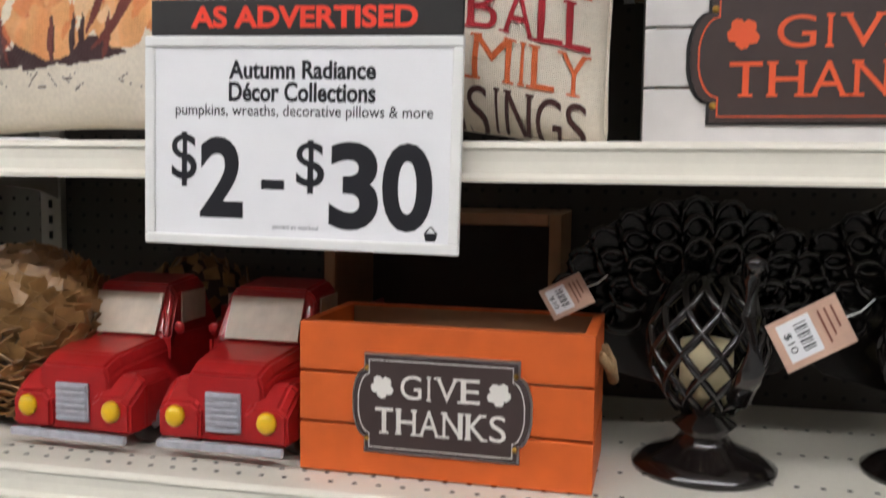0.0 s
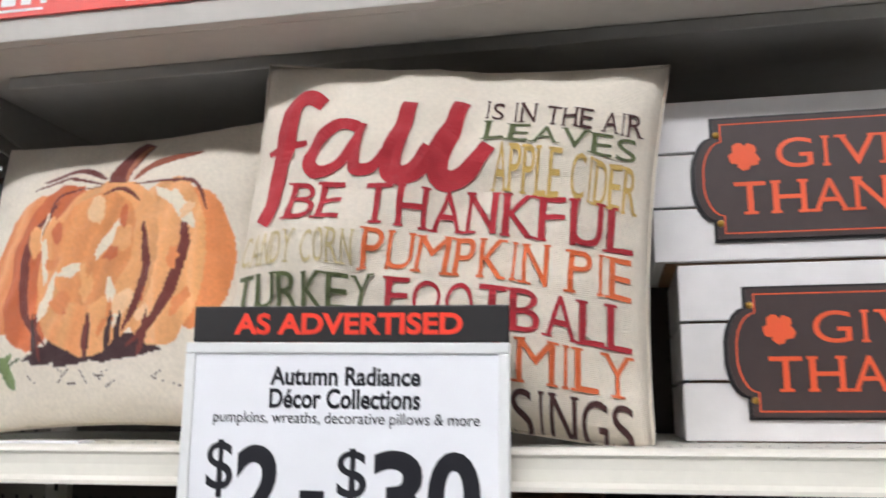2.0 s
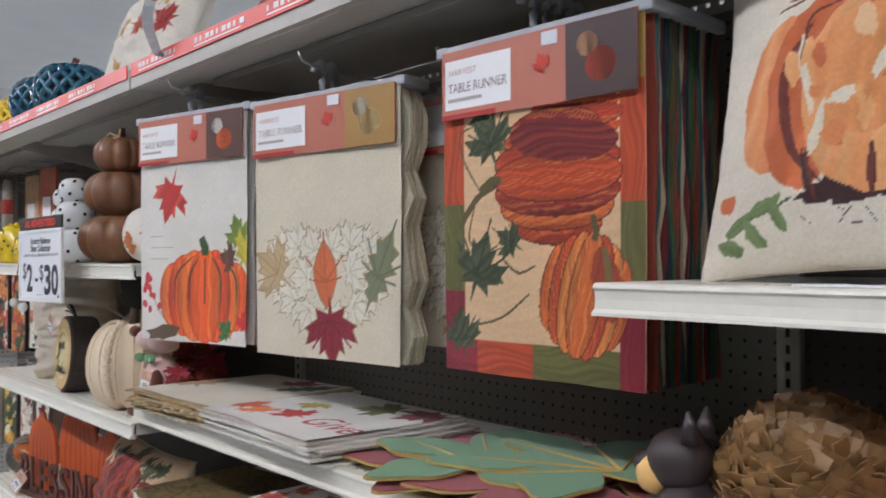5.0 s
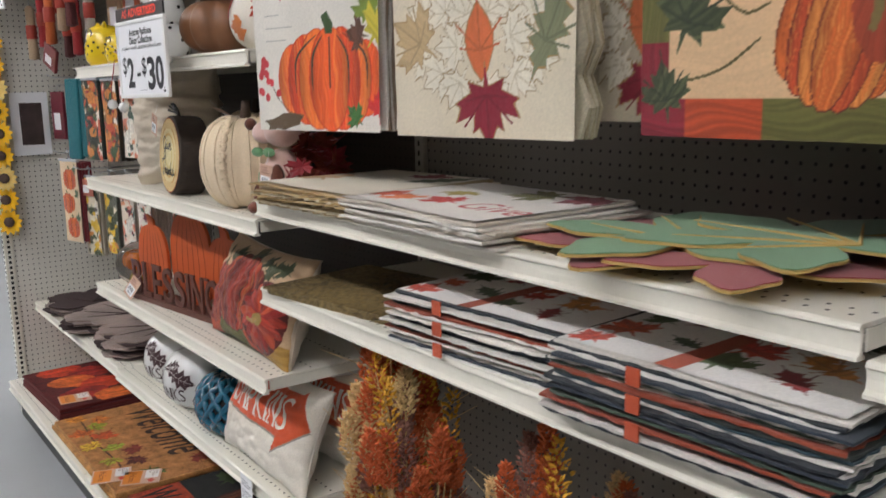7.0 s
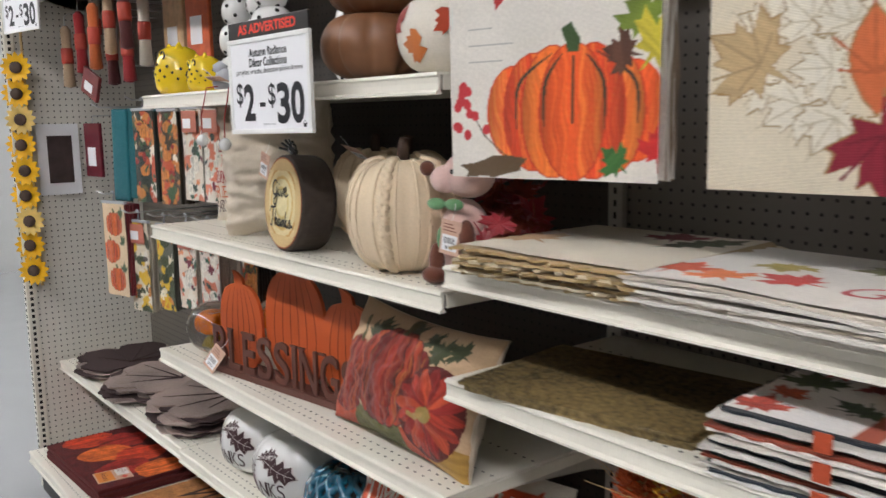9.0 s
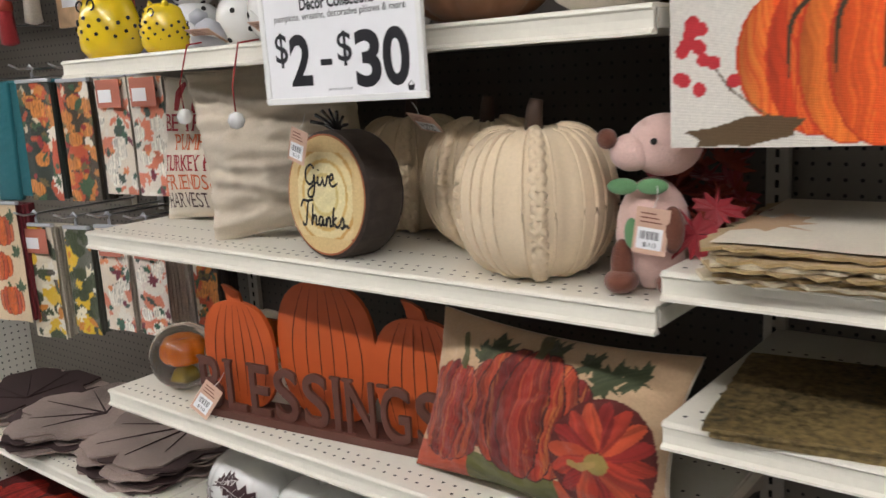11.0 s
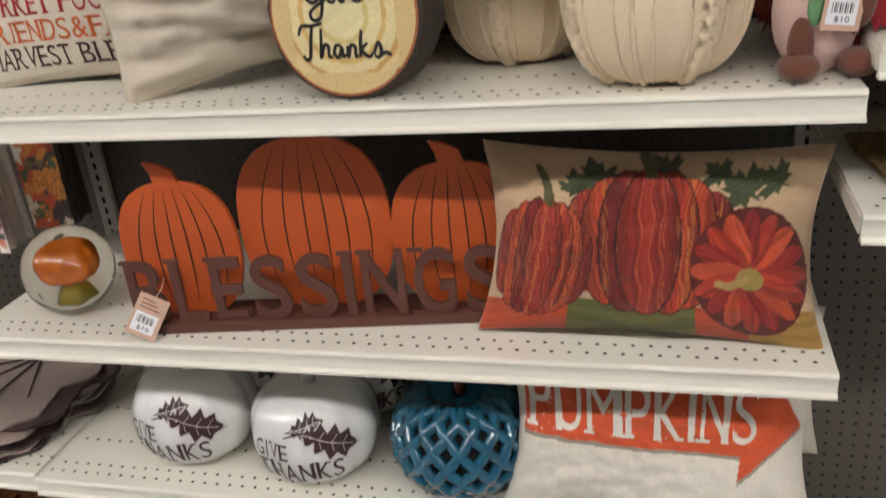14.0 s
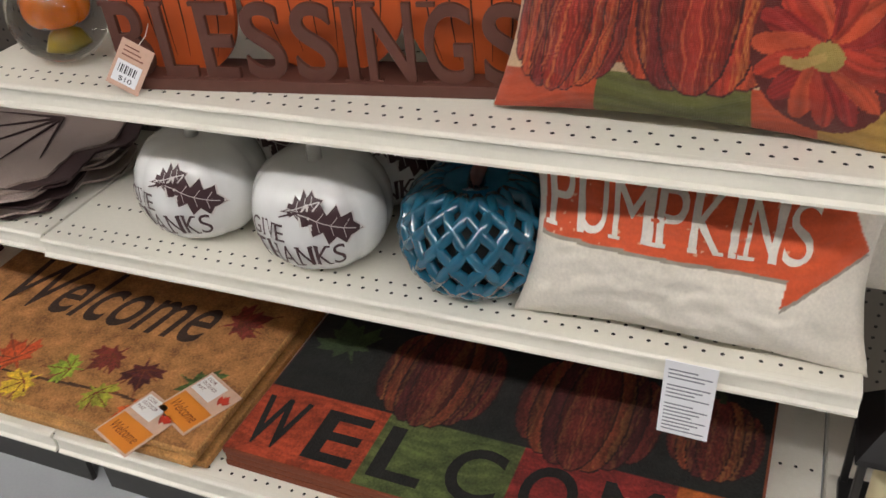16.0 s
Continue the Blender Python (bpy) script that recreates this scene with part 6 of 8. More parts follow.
M["plush"] = mat("pink_plush", rgb(222, 186, 176), 0.95, vary=0.1, scale=300, bump=0.8, sheen=0.5)
M["plush_brown"] = mat("brown_plush", rgb(104, 58, 42), 0.95, vary=0.2, scale=300, bump=0.8, sheen=0.3)
M["rustleaf"] = mat("rust_leaf", rgb(136, 54, 36), 0.8, vary=0.35, scale=40, bump=0.3)
M["redstring"] = mat("red_string", rgb(150, 30, 30), 0.8)
M["coir"] = mat("coir", rgb(178, 130, 76), 0.95, vary=0.6, scale=230, big=20, bump=0.9)
M["ink_coir"] = mat("print_coir", (1, 1, 1), 0.95, vary=0.62, scale=230, big=26, bump=1.0, attr=True)
gl = bpy.data.materials.new("clear_glass")
gl.use_nodes = True
gb = gl.node_tree.nodes["Principled BSDF"]
gb.inputs["Base Color"].default_value = (0.96, 0.93, 0.86, 1)
gb.inputs["Transmission Weight"].default_value = 1.0
gb.inputs["Roughness"].default_value = 0.02
gb.inputs["IOR"].default_value = 1.12
gb.inputs["Coat Weight"].default_value = 0.6
M["glass"] = gl


def round_profile(r, h, n=14, dip=0.12, flat=0.62):
    """A squat pumpkin's section: flat-bottomed, dipped at the top."""
    pts = []
    for i in range(n + 1):
        a = math.pi * i / n
        k = math.sin(a) ** flat
        z = h * (0.5 - 0.5 * math.cos(a))
        if i > n * 0.8:
            z -= dip * h * ((i / n - 0.8) / 0.2) ** 2
        pts.append((max(0.002, r * k), z))
    return pts


def gourd(name, label, category, at, r, h, material, lobes=10, deep=0.1, stem=0.04, stem_r=0.012, group="", rz=0, stem_mat=None, dip=0.12):
    t = thing(name, label, category, group, at, (0, 0, rz))
    part("body", revolve(round_profile(r, h, dip=dip), 80, lobes, deep, sharp=0.6), material, t, smooth=True)
    if stem:
        s = part("stem", tube([(0, 0, h * (1 - dip) - 0.004), (0.002, 0, h + stem * 0.5), (0.006, 0, h + stem)], stem_r, 10, taper=0.75), stem_mat or M["stem"], t, smooth=True)
    return t


# stacked wooden pumpkins
def wood_stack(at, k=1.0):
    t = thing("pumpkin_stack", "three brown carved wooden pumpkins stacked, with raffia bow", "ornament", "wooden pumpkin stacks", at)
    z = 0.0
    for r, h in ((0.115, 0.135), (0.1, 0.125), (0.075, 0.1)):
        part("pumpkin", revolve([(a, b + z) for a, b in round_profile(r * k, h * k, dip=0.06)], 72, 9, 0.13, sharp=0.6), M["woodpump"], t, smooth=True)
        z += h * k * 0.95
    part("stem", tube([(0, 0, z - 0.01), (0.004, 0, z + 0.03)], 0.008, 8), M["stem"], t, smooth=True)
    for s in (-1, 1):
        part("raffia", tube([(0, -0.01, z + 0.005), (s * 0.04, -0.02, z + 0.02), (s * 0.06, -0.03, z), (s * 0.03, -0.035, z - 0.005)], 0.003, 5), M["wheat"], t)
    return t


ws = wood_stack((-0.33, 0.1, Z_A1))
wood_stack((-0.09, 0.33, Z_A1), 0.9)


def spotted(bm_r, bm_h, parent, n=26, size=0.008, z0=0.0, lo=0.15, hi=0.85, lobes=0, y_scale=1.0):
    """Round pierced holes on a turned body, as dark inset discs."""
    bm = bmesh.new()
    for k in range(n):
        q = lo + (hi - lo) * (k + 0.5) / n
        a = k * 2.39996
        ang = math.pi * q
        r = bm_r * math.sin(ang) ** 0.62
        z = z0 + bm_h * (0.5 - 0.5 * math.cos(ang))
        d = Vector((math.cos(a), math.sin(a), -math.cos(ang) * 0.8)).normalized()
        m = Matrix.Translation((r * math.cos(a), r * math.sin(a), z)) @ d.to_track_quat("Z", "Y").to_matrix().to_4x4()
        bmesh.ops.create_cone(bm, cap_ends=True, segments=8, radius1=size, radius2=size * 0.9, depth=0.003, matrix=m)
    tagged(part("pierced_holes", bm, M["dark"], parent), kind="stuff")


def owl(at, material, label, k=1.0, group="ceramic owls"):
    t = thing("ceramic_owl", label, "ornament", group, at)
    part("body", revolve([(0.05 * k, 0), (0.066 * k, 0.02 * k), (0.07 * k, 0.06 * k), (0.06 * k, 0.1 * k), (0.052 * k, 0.125 * k), (0.03 * k, 0.138 * k), (0.004, 0.14 * k)], 32), material, t, smooth=True)
    spotted(0.07 * k, 0.13 * k, t, 60, 0.0045 * k, lo=0.22, hi=0.62)
    for s in (-1, 1):
        part("ear", revolve([(0.014 * k, 0), (0.008 * k, 0.014 * k), (0.002, 0.022 * k)], 8, m=pose(s * 0.034 * k, -0.01, 0.128 * k, 0, s * 14)), material, t, smooth=True)
        part("eye", tube([(s * 0.022 * k + 0.013 * k * math.cos(a), -0.054 * k, 0.112 * k + 0.011 * k * math.sin(a)) for a in [math.pi * 2 * i / 10 for i in range(11)]], 0.0022 * k, 5), M["dark"], t)
    return t


owl((-1.33, 0.09, Z_A1), M["owl"], "yellow glazed pierced ceramic owl")
owl((-1.1, 0.07, Z_A1), M["owl"], "small yellow glazed pierced ceramic owl", 0.7)
for k, (x, y) in enumerate(((-1.2, 0.22), (-1.0, 0.2), (-0.62, 0.25), (-0.8, 0.12))):
    t = thing("snowman_stack", "white glazed stacked ornament with black dots", "ornament", "white stacked ornaments", (x, y, Z_A1))
    z = 0
    for r in (0.062, 0.054, 0.044):
        b = part("ball", revolve([(a, c + z) for a, c in round_profile(r, r * 1.8, dip=0.0)], 28), M["whiteglaze"], t, smooth=True)
        spotted(r, r * 1.8, b, 16, 0.006, z)
        z += r * 1.65
bird = thing("ceramic_bird", "grey ceramic bird with a paper tag", "ornament", at=(-0.93, 0.05, Z_A1))
part("body", revolve([(0.004, 0), (0.03, 0.004), (0.034, 0.02), (0.022, 0.045), (0.004, 0.055)], 18, m=pose(0, 0, 0, 0, 0, 0)), M["hanger"], bird, smooth=True)
part("head", revolve([(0.003, 0), (0.018, 0.01), (0.018, 0.024), (0.003, 0.034)], 14, m=pose(-0.02, -0.005, 0.04)), M["hanger"], bird, smooth=True)
wb = thing("leaf_print_ball", "white round cushion printed with rust maple leaves", "cushion", at=(-0.125, 0.13, Z_A1))
part("cover", revolve(round_profile(0.1, 0.15, dip=0.05), 40), M["canvas2"], wb, smooth=True)
p = Print(0.012)
for k, (a, z, s, c) in enumerate(((-150, 0.06, 0.07, rgb(178, 66, 36)), (-110, 0.1, 0.06, rgb(150, 50, 40)), (-80, 0.05, 0.06, rgb(196, 110, 46)), (-40, 0.09, 0.06, rgb(178, 66, 36)), (-190, 0.1, 0.06, rgb(110, 100, 50)))):
    p.leaf(radians(a) * 0.1, z, s, c, 40 * k).same()


def ballsurf(u, v):
    a = u / 0.1
    q = math.acos(max(-1, min(1, 1 - 2 * v / 0.15)))
    r = 0.1 * math.sin(q) ** 0.62
    return Vector((r * math.cos(a), r * math.sin(a), v)), Vector((math.cos(a), math.sin(a), 0))


p.build("leaf_print", ballsurf, M["ink_cloth"], wb, lift=0.002, step=0)
sg = price_sign((-0.463, -0.078, 1.652), (0, -0.6, 4))
part("arm", boxes((-0.02, 0.02, 0.02, 0.076, -0.012, 0.008)), M["plastic_w"], sg, "clear plastic arm to the shelf lip")
for x, y, z, dx in ((-0.94, -0.018, 1.533, 0.015), (-0.76, -0.04, 1.526, 0.01)):
    t = thing("bead_pull", "white bead hanging on a red cord", "bead", "hanging beads", (x, y, z))
    part("bead", revolve([(0.002, -0.015), (0.011, -0.011), (0.0155, 0), (0.011, 0.011), (0.002, 0.015)], 18), M["whiteglaze"], t, smooth=True)
    part("cord", tube([(0, 0, 0.014), (dx * -0.6, 0.004, 0.06), (dx * 0.2, 0.01, 0.1), (dx, 0.012, 0.13), (dx + 0.01, 0.05, 0.135)], 0.0016, 5), M["redstring"], t, smooth=True)
    hang_tag((x + 0.03, 0.03, Z_A1 + 0.02), (70, 0, 20), 0.05)


def draw_words(p, W, H):
    """The same word print, its large word in red above the rows."""
    p.brush([(-0.11, 0.16), (-0.125, 0.13), (-0.13, 0.09)], 0.024, RED, 0.7).same()
    for x in (-0.07, -0.01, 0.05):
        p.brush([(x + 0.025, 0.15), (x + 0.012, 0.12), (x + 0.014, 0.096), (x + 0.04, 0.105)], 0.024, RED, 0.6).same()
    for txt, v, h, c, w, g in (("BE THANKFUL", 0.062, 0.04, RED, 0.36, 0.2), ("PUMPKIN PIE", 0.016, 0.038, ORANGE, 0.26, 0.12), ("TURKEY FOOTBALL", -0.034, 0.038, RED, 0.38, 0.26), ("FRIENDS&FAMILY", -0.08, 0.036, ORANGE, 0.38, 0.13), ("HARVEST BLESSINGS", -0.124, 0.036, BROWN, 0.38, 0.1)):
        p.serif(txt, 0, v, h, c, w, g).same()


pillow("natural canvas pillow printed with autumn words", 0.42, 0.335, 0.12, (-1.15, 0.22, Z_A2), (-6, 0, 6), M["canvas"], draw_words, 5)
pillow("plain tan cotton pillow, creased, turned sideways", 0.37, 0.36, 0.15, (-0.845, 0.15, Z_A2 + 0.01), (-6, -8, 26), M["linen"], None, 8, 0.01, pinch=0.1, fold=0.045)

# log slice with lettering
lg = thing("log_slice", "round log slice with bark and painted lettering", "wall plaque", at=(-0.637, 0.03, Z_A2), rot=(-4, 0, -5))
R = 0.113
bm = bmesh.new()
rings = []
for y, k in ((0.0, 0.93), (0.004, 0.985), (0.02, 1.0), (0.075, 1.0), (0.085, 0.96)):
    rings.append([bm.verts.new((R * k * (1 + 0.02 * noise.noise((math.cos(a) * 2, math.sin(a) * 2, 1)) + (0.03 * noise.noise((math.cos(a) * 7, math.sin(a) * 7, y * 40)) if y > 0.001 else 0)) * math.cos(a), y, R + R * k * math.sin(a))) for a in [2 * math.pi * i / 64 for i in range(64)]])
for a, b in zip(rings, rings[1:]):
    for i in range(64):
        bm.faces.new((a[i], a[(i + 1) % 64], b[(i + 1) % 64], b[i]))
bm.faces.new(rings[-1])
bmesh.ops.recalc_face_normals(bm, faces=bm.faces[:])
part("bark", bm, M["bark"], lg, "rough dark bark", smooth=False)
p = Print()
for k, (q, c) in enumerate(((0.945, rgb(150, 78, 48)), (0.9, rgb(214, 190, 140)), (0.76, rgb(196, 152, 88)), (0.7, rgb(220, 202, 152)), (0.56, rgb(206, 170, 104)), (0.5, rgb(222, 208, 160)), (0.34, rgb(204, 182, 118)), (0.28, rgb(220, 206, 158)))):
    p.oval(0, R, R * q, R * q, streaks(c, 15, 0.06, 0.006, k), 48, 0, 0.03, k)
pr = raster(p, "cut_face", lambda u, v: (Vector((u, 0.0, v)) * 1.0, Vector((0, -1, 0))), M["ink_matte"], lg, (-R * 0.66, R * 0.66, R * 0.34, R * 1.66), 0.0025, rgb(214, 190, 140), "pale ringed cut face", lift=0.0022)
p2 = Print(0.02)
for k, (q, c) in enumerate(((0.94, rgb(156, 88, 54)), (0.91, rgb(208, 180, 128)))):
    p2.oval(0, R, R * q, R * q, c, 48)
p2.build("face_ring", flat_front(0.0), M["ink_matte"], lg, lift=0.0006, step=0.0006)
p3 = Print(0.3)
BLK = rgb(30, 26, 24)


def script(p, pts, ox, oz, k, w=0.0052):
    p.brush([(ox + a * k, oz + b * k) for a, b in pts], w, BLK, 0.75).same()


gx, gz, sc = -0.052, R * 1.16, 0.01
for pts in (((2.6, 5.2), (1.6, 5.9), (0.3, 5.0), (0.2, 3.2), (1.3, 2.4), (2.4, 3.2), (2.5, 4.2), (2.6, 2.0), (2.1, 0.4), (1.0, 0.2), (0.8, 1.2), (2.2, 2.2), (3.6, 3.0)), ((3.6, 3.9), (3.6, 2.6), (4.2, 2.4), (4.8, 3.2)), ((4.8, 3.9), (5.2, 2.5), (5.7, 2.5), (6.3, 4.0), (6.8, 3.6)), ((6.9, 3.2), (7.8, 3.7), (7.5, 4.4), (6.9, 3.9), (6.9, 2.8), (7.7, 2.3), (8.9, 2.9)), ((3.7, 4.9), (3.75, 5.1))):
    script(p3, pts, gx, gz - 0.025, sc)
gx, gz = -0.066, R * 0.5
for pts in (((0.0, 4.4), (0.6, 5.6), (2.0, 5.6), (3.6, 5.9)), ((2.1, 5.6), (1.7, 3.6), (1.4, 1.6), (0.8, 1.2), (0.4, 1.8)), ((3.4, 5.2), (3.2, 3.4), (3.0, 1.4), (3.6, 3.0), (4.2, 2.9), (4.2, 1.6), (4.8, 1.6)), ((6.2, 2.8), (5.4, 3.0), (5.0, 2.0), (5.6, 1.4), (6.2, 2.6), (6.2, 1.5), (6.8, 1.8)), ((7.0, 2.9), (7.0, 1.4), (7.5, 2.9), (8.1, 2.7), (8.1, 1.5), (8.6, 1.7)), ((9.2, 4.9), (8.9, 3.2), (8.8, 1.4)), ((9.9, 3.2), (9.0, 2.3), (10.0, 1.4), (10.6, 1.9)), ((10.7, 1.8), (11.4, 3.2), (11.8, 2.2), (11.4, 1.3), (10.8, 1.6)), ((11.5, 1.4), (12.4, 1.9), (13.2, 1.5))):
    script(p3, pts, gx, gz - 0.012, sc)
p3.build("lettering", flat_front(0.0), M["ink"], lg, "black painted lettering", lift=0.0032)
for k in range(7):
    a = radians(20 + k * 22)
    part("ribbon", tube([(0, 0.03, 2 * R - 0.004), (0.03 * math.cos(a), 0.02, 2 * R + 0.02 * math.sin(a)), (0.055 * math.cos(a), 0.01, 2 * R + 0.04 * math.sin(a) - 0.005)], 0.003, 4), M["blackcer"], lg)
hang_tag((-0.668, 0.012, Z_A2 + 0.2), (0, 18, 0), 0.042)


def knit_pumpkin(at, r, h, rz):
    t = gourd("knit_pumpkin", "cream cable-knit fabric pumpkin with brown stem", "pumpkin", at, r, h, M["knit"], 8, 0.055, 0.034, 0.014, "cream knit pumpkins", rz, dip=0.05)
    prof = round_profile(r, h, 24, 0.05)
    for k in range(8):
        a0 = 2 * math.pi * (k + 0.5) / 8
        if k % 2 == 0:
            bm = bmesh.new()
            for s in (0, math.pi):
                pts = []
                for i in range(3, 23):
                    for j in range(3):
                        q = (i + j / 3)
                        i0 = int(q)
                        f = q - i0
                        rr = prof[i0][0] * (1 - f) + prof[min(24, i0 + 1)][0] * f
                        zz = prof[i0][1] * (1 - f) + prof[min(24, i0 + 1)][1] * f
                        a = a0 + 0.06 * math.sin(q * 2.4 + s)
                        pts.append((rr * 1.0 * math.cos(a), rr * 1.0 * math.sin(a), zz))
                tube(pts, 0.008, 5, bm)
            part("cable", bm, M["knit"], t, smooth=True)
        else:
            part("rib_seam", tube([(q * 1.002 * math.cos(a0), q * 1.002 * math.sin(a0), z) for q, z in prof[2:-2]], 0.0038, 5), M["knit"], t, smooth=True)
        for da in (-0.2, 0.2):
            part("rib_seam", tube([(q * 0.997 * math.cos(a0 + da), q * 0.997 * math.sin(a0 + da), z) for q, z in prof[2:-2]], 0.002, 4), M["knit"], t, smooth=True)
    return t


kp = knit_pumpkin((-0.243, 0.1, Z_A2), 0.118, 0.23, 12)
copy_thing(kp, pose(-0.44, 0.255, Z_A2, 0, 0, 60))
copy_thing(kp, pose(-0.68, 0.33, Z_A2, 0, 0, 100))
hang_tag((-0.5, 0.16, Z_A2 + 0.225), (60, 10, 10), 0.05)


def plush(at, rz):
    bm = bmesh.new()

    def ball(c, r, s, mi):
        n0 = len(bm.faces)
        bmesh.ops.create_uvsphere(bm, u_segments=18, v_segments=12, radius=r, matrix=Matrix.Translation(c) @ Matrix.Diagonal((*s, 1)))
        bm.faces.ensure_lookup_table()
        for f in bm.faces[n0:]:
            f.material_index = mi
    ball((0.0, 0, 0.075), 0.052, (1, 0.9, 1.55), 0)
    ball((0.018, -0.012, 0.2), 0.046, (1.1, 0.9, 0.92), 0)
    ball((-0.022, -0.03, 0.192), 0.027, (1.1, 1, 0.95), 0)
    ball((-0.052, -0.045, 0.212), 0.014, (1, 1, 1), 1)
    ball((0.012, -0.054, 0.208), 0.0045, (1, 1, 1), 2)
    ball((0.055, 0.005, 0.235), 0.024, (0.5, 0.8, 1.1), 1)
    for q in (-1, 1):
        ball((-0.012 + q * 0.02, -0.045, 0.148), 0.014, (1.5, 0.5, 0.8), 3)
    ball((-0.02, -0.048, 0.085), 0.014, (0.7, 0.4, 1.5), 3)
    ball((-0.034, -0.045, 0.04), 0.026, (0.6, 0.5, 1.4), 1)
    ball((0.034, -0.045, 0.09), 0.02, (0.8, 0.8, 1.6), 1)
    for q in (-1, 1):
        ball((q * 0.035, -0.045, 0.018), 0.024, (1, 1.3, 0.72), 1)
    me = bpy.data.meshes.new("plush_mouse")
    bm.to_mesh(me)
    bm.free()
    for k in ("plush", "plush_brown", "dark", "felt_green"):
        me.materials.append(M[k])
    me.shade_smooth()
    ob = new("plush_mouse", me)
    ob.matrix_basis = pose(*at, 0, 0, rz)
    tagged(ob, "soft pink and brown stuffed plush animal sitting on the shelf", "plush toy")


plush((-0.052, 0.1, Z_A2), 14)
hang_tag((-0.03, 0.045, Z_A2 + 0.09), (0, 8, 12), 0.045)
lf = thing("leaf_bunch", "bunch of rust and maroon fabric leaves", "leaf bunch", at=(-0.005, 0.2, Z_A2 + 0.075))
rnd = random.Random(11)
for k in range(52):
    bm = bmesh.new()
    d = Vector((rnd.uniform(-1, 1), rnd.uniform(-1.0, 0.3), rnd.uniform(-0.6, 1.2)))
    d.normalize()
    leaf_sheet(bm, rnd.uniform(0.06, 0.085), "maple", Matrix.Translation(d * rnd.uniform(0.03, 0.115)) @ d.to_track_quat("Z", "Y").to_matrix().to_4x4() @ pose(0, 0, 0, rnd.uniform(-30, 30), rnd.uniform(-30, 30), rnd.uniform(0, 360)), 0.0012, 0.6)
    part("fabric_leaf", bm, M["rustleaf"] if k % 3 else M["felt_red"], lf)
part("core", revolve([(0.01, -0.074), (0.04, -0.05), (0.045, 0.0), (0.01, 0.04)], 12), M["plush_brown"], lf)

# word cut-out: three pumpkin boards behind letters on a base
bl = thing("word_cutout", "orange pumpkin cut-out boards with brown standing letters", "wooden sign", at=(-0.762, 0.1, Z_A3), rot=(0, 0, 8))
bl.scale = (1.07, 1, 1)


def board(pts, y0, y1):
    bm = bmesh.new()
    f = [bm.verts.new((a, y0, b)) for a, b in pts]
    g = [bm.verts.new((a, y1, b)) for a, b in pts]
    n = len(f)
    bm.faces.new(f)
    bm.faces.new(g[::-1])
    for i in range(n):
        bm.faces.new((f[i], g[i], g[(i + 1) % n], f[(i + 1) % n]))
    bmesh.ops.recalc_face_normals(bm, faces=bm.faces[:])
    return bm


for cx, hw, hh, y, stem in ((-0.21, 0.092, 0.235, 0.012, 1), (0.0, 0.115, 0.29, 0.024, 0), (0.212, 0.096, 0.24, 0.012, 1)):
    pts = [(cx + hw * abs(math.cos(a)) ** 0.75 * (1 if math.cos(a) > 0 else -1), hh * 0.5 + hh * 0.5 * abs(math.sin(a)) ** 0.8 * (1 if math.sin(a) > 0 else -1) + 0.012) for a in [2 * math.pi * i / 40 for i in range(40)]]
    pb = part("pumpkin_board", board(pts, y, y + 0.01), M["cutorange"], bl, "orange painted pumpkin board")
    p = Print(0.3)
    for s in (-0.7, -0.4, -0.12, 0.15, 0.42, 0.72):
        n = [(cx + hw * s * math.sin(math.pi * (0.25 + 0.62 * i / 8)) ** 0.7 + 0.0005, 0.012 + hh * (0.1 + 0.86 * i / 8)) for i in range(9)]
        p.stroke(n, 0.0026, rgb(58, 30, 18), 0.2).same()
    p.build("routing", flat_front(y), M["ink_matte"], pb, "dark routed rib lines", lift=0.0006)
    st = [(cx - 0.018, hh + 0.006), (cx + 0.02, hh + 0.006), (cx + 0.012, hh + 0.03), (cx - 0.01, hh + 0.042), (cx - 0.03, hh + 0.046), (cx - 0.022, hh + 0.03)]
    part("stem_board", board(st, y + 0.001, y + 0.009), M["cutorange"], bl)
part("base", boxes((-0.3, 0.3, -0.03, 0.05, 0, 0.018), bev=0.002), M["rust"], bl, "dark brown base strip")
cu = bpy.data.curves.new("lettering", "FONT")
cu.body, cu.align_x, cu.size, cu.extrude, cu.offset = "BLESSINGS", "CENTER", 1.0, 0.03, 0.012
lo = bpy.data.objects.new("lettering", cu)
scene.collection.objects.link(lo)
xpos = -0.292
for k, ch in enumerate("BLESSINGS"):
    cu.body = ch
    bpy.context.view_layer.update()
    me = bpy.data.meshes.new_from_object(lo.evaluated_get(bpy.context.evaluated_depsgraph_get()))
    xs, ys = [v.co.x for v in me.vertices], [v.co.y for v in me.vertices]
    wid = {"I": 0.014, "N": 0.062, "G": 0.06, "L": 0.048, "E": 0.048}.get(ch, 0.056)
    x0 = xpos + wid / 2
    xpos += wid + 0.014
    for v in me.vertices:
        x, y, z = v.co
        v.co = (x0 + ((x - min(xs)) / (max(xs) - min(xs)) - 0.5) * wid, -0.018 - z * 0.12, 0.016 + (y - min(ys)) / (max(ys) - min(ys)) * 0.112)
    for q in me.polygons:
        q.use_smooth = False
    me.materials.clear()
    me.materials.append(M["rust"])
    ob = new("letter", me)
    ob.parent = bl
    # slab serifs
    if ch != "S":
        part("serif", boxes((x0 - wid / 2 - 0.006, x0 - wid / 2 + 0.017, -0.0215, -0.0145, 0.0145, 0.0205), bev=0.0006), M["rust"], ob)
        part("serif", boxes((x0 - wid / 2 - 0.006, x0 - wid / 2 + 0.017, -0.0215, -0.0145, 0.1225, 0.1285), bev=0.0006), M["rust"], ob)
bpy.data.objects.remove(lo)
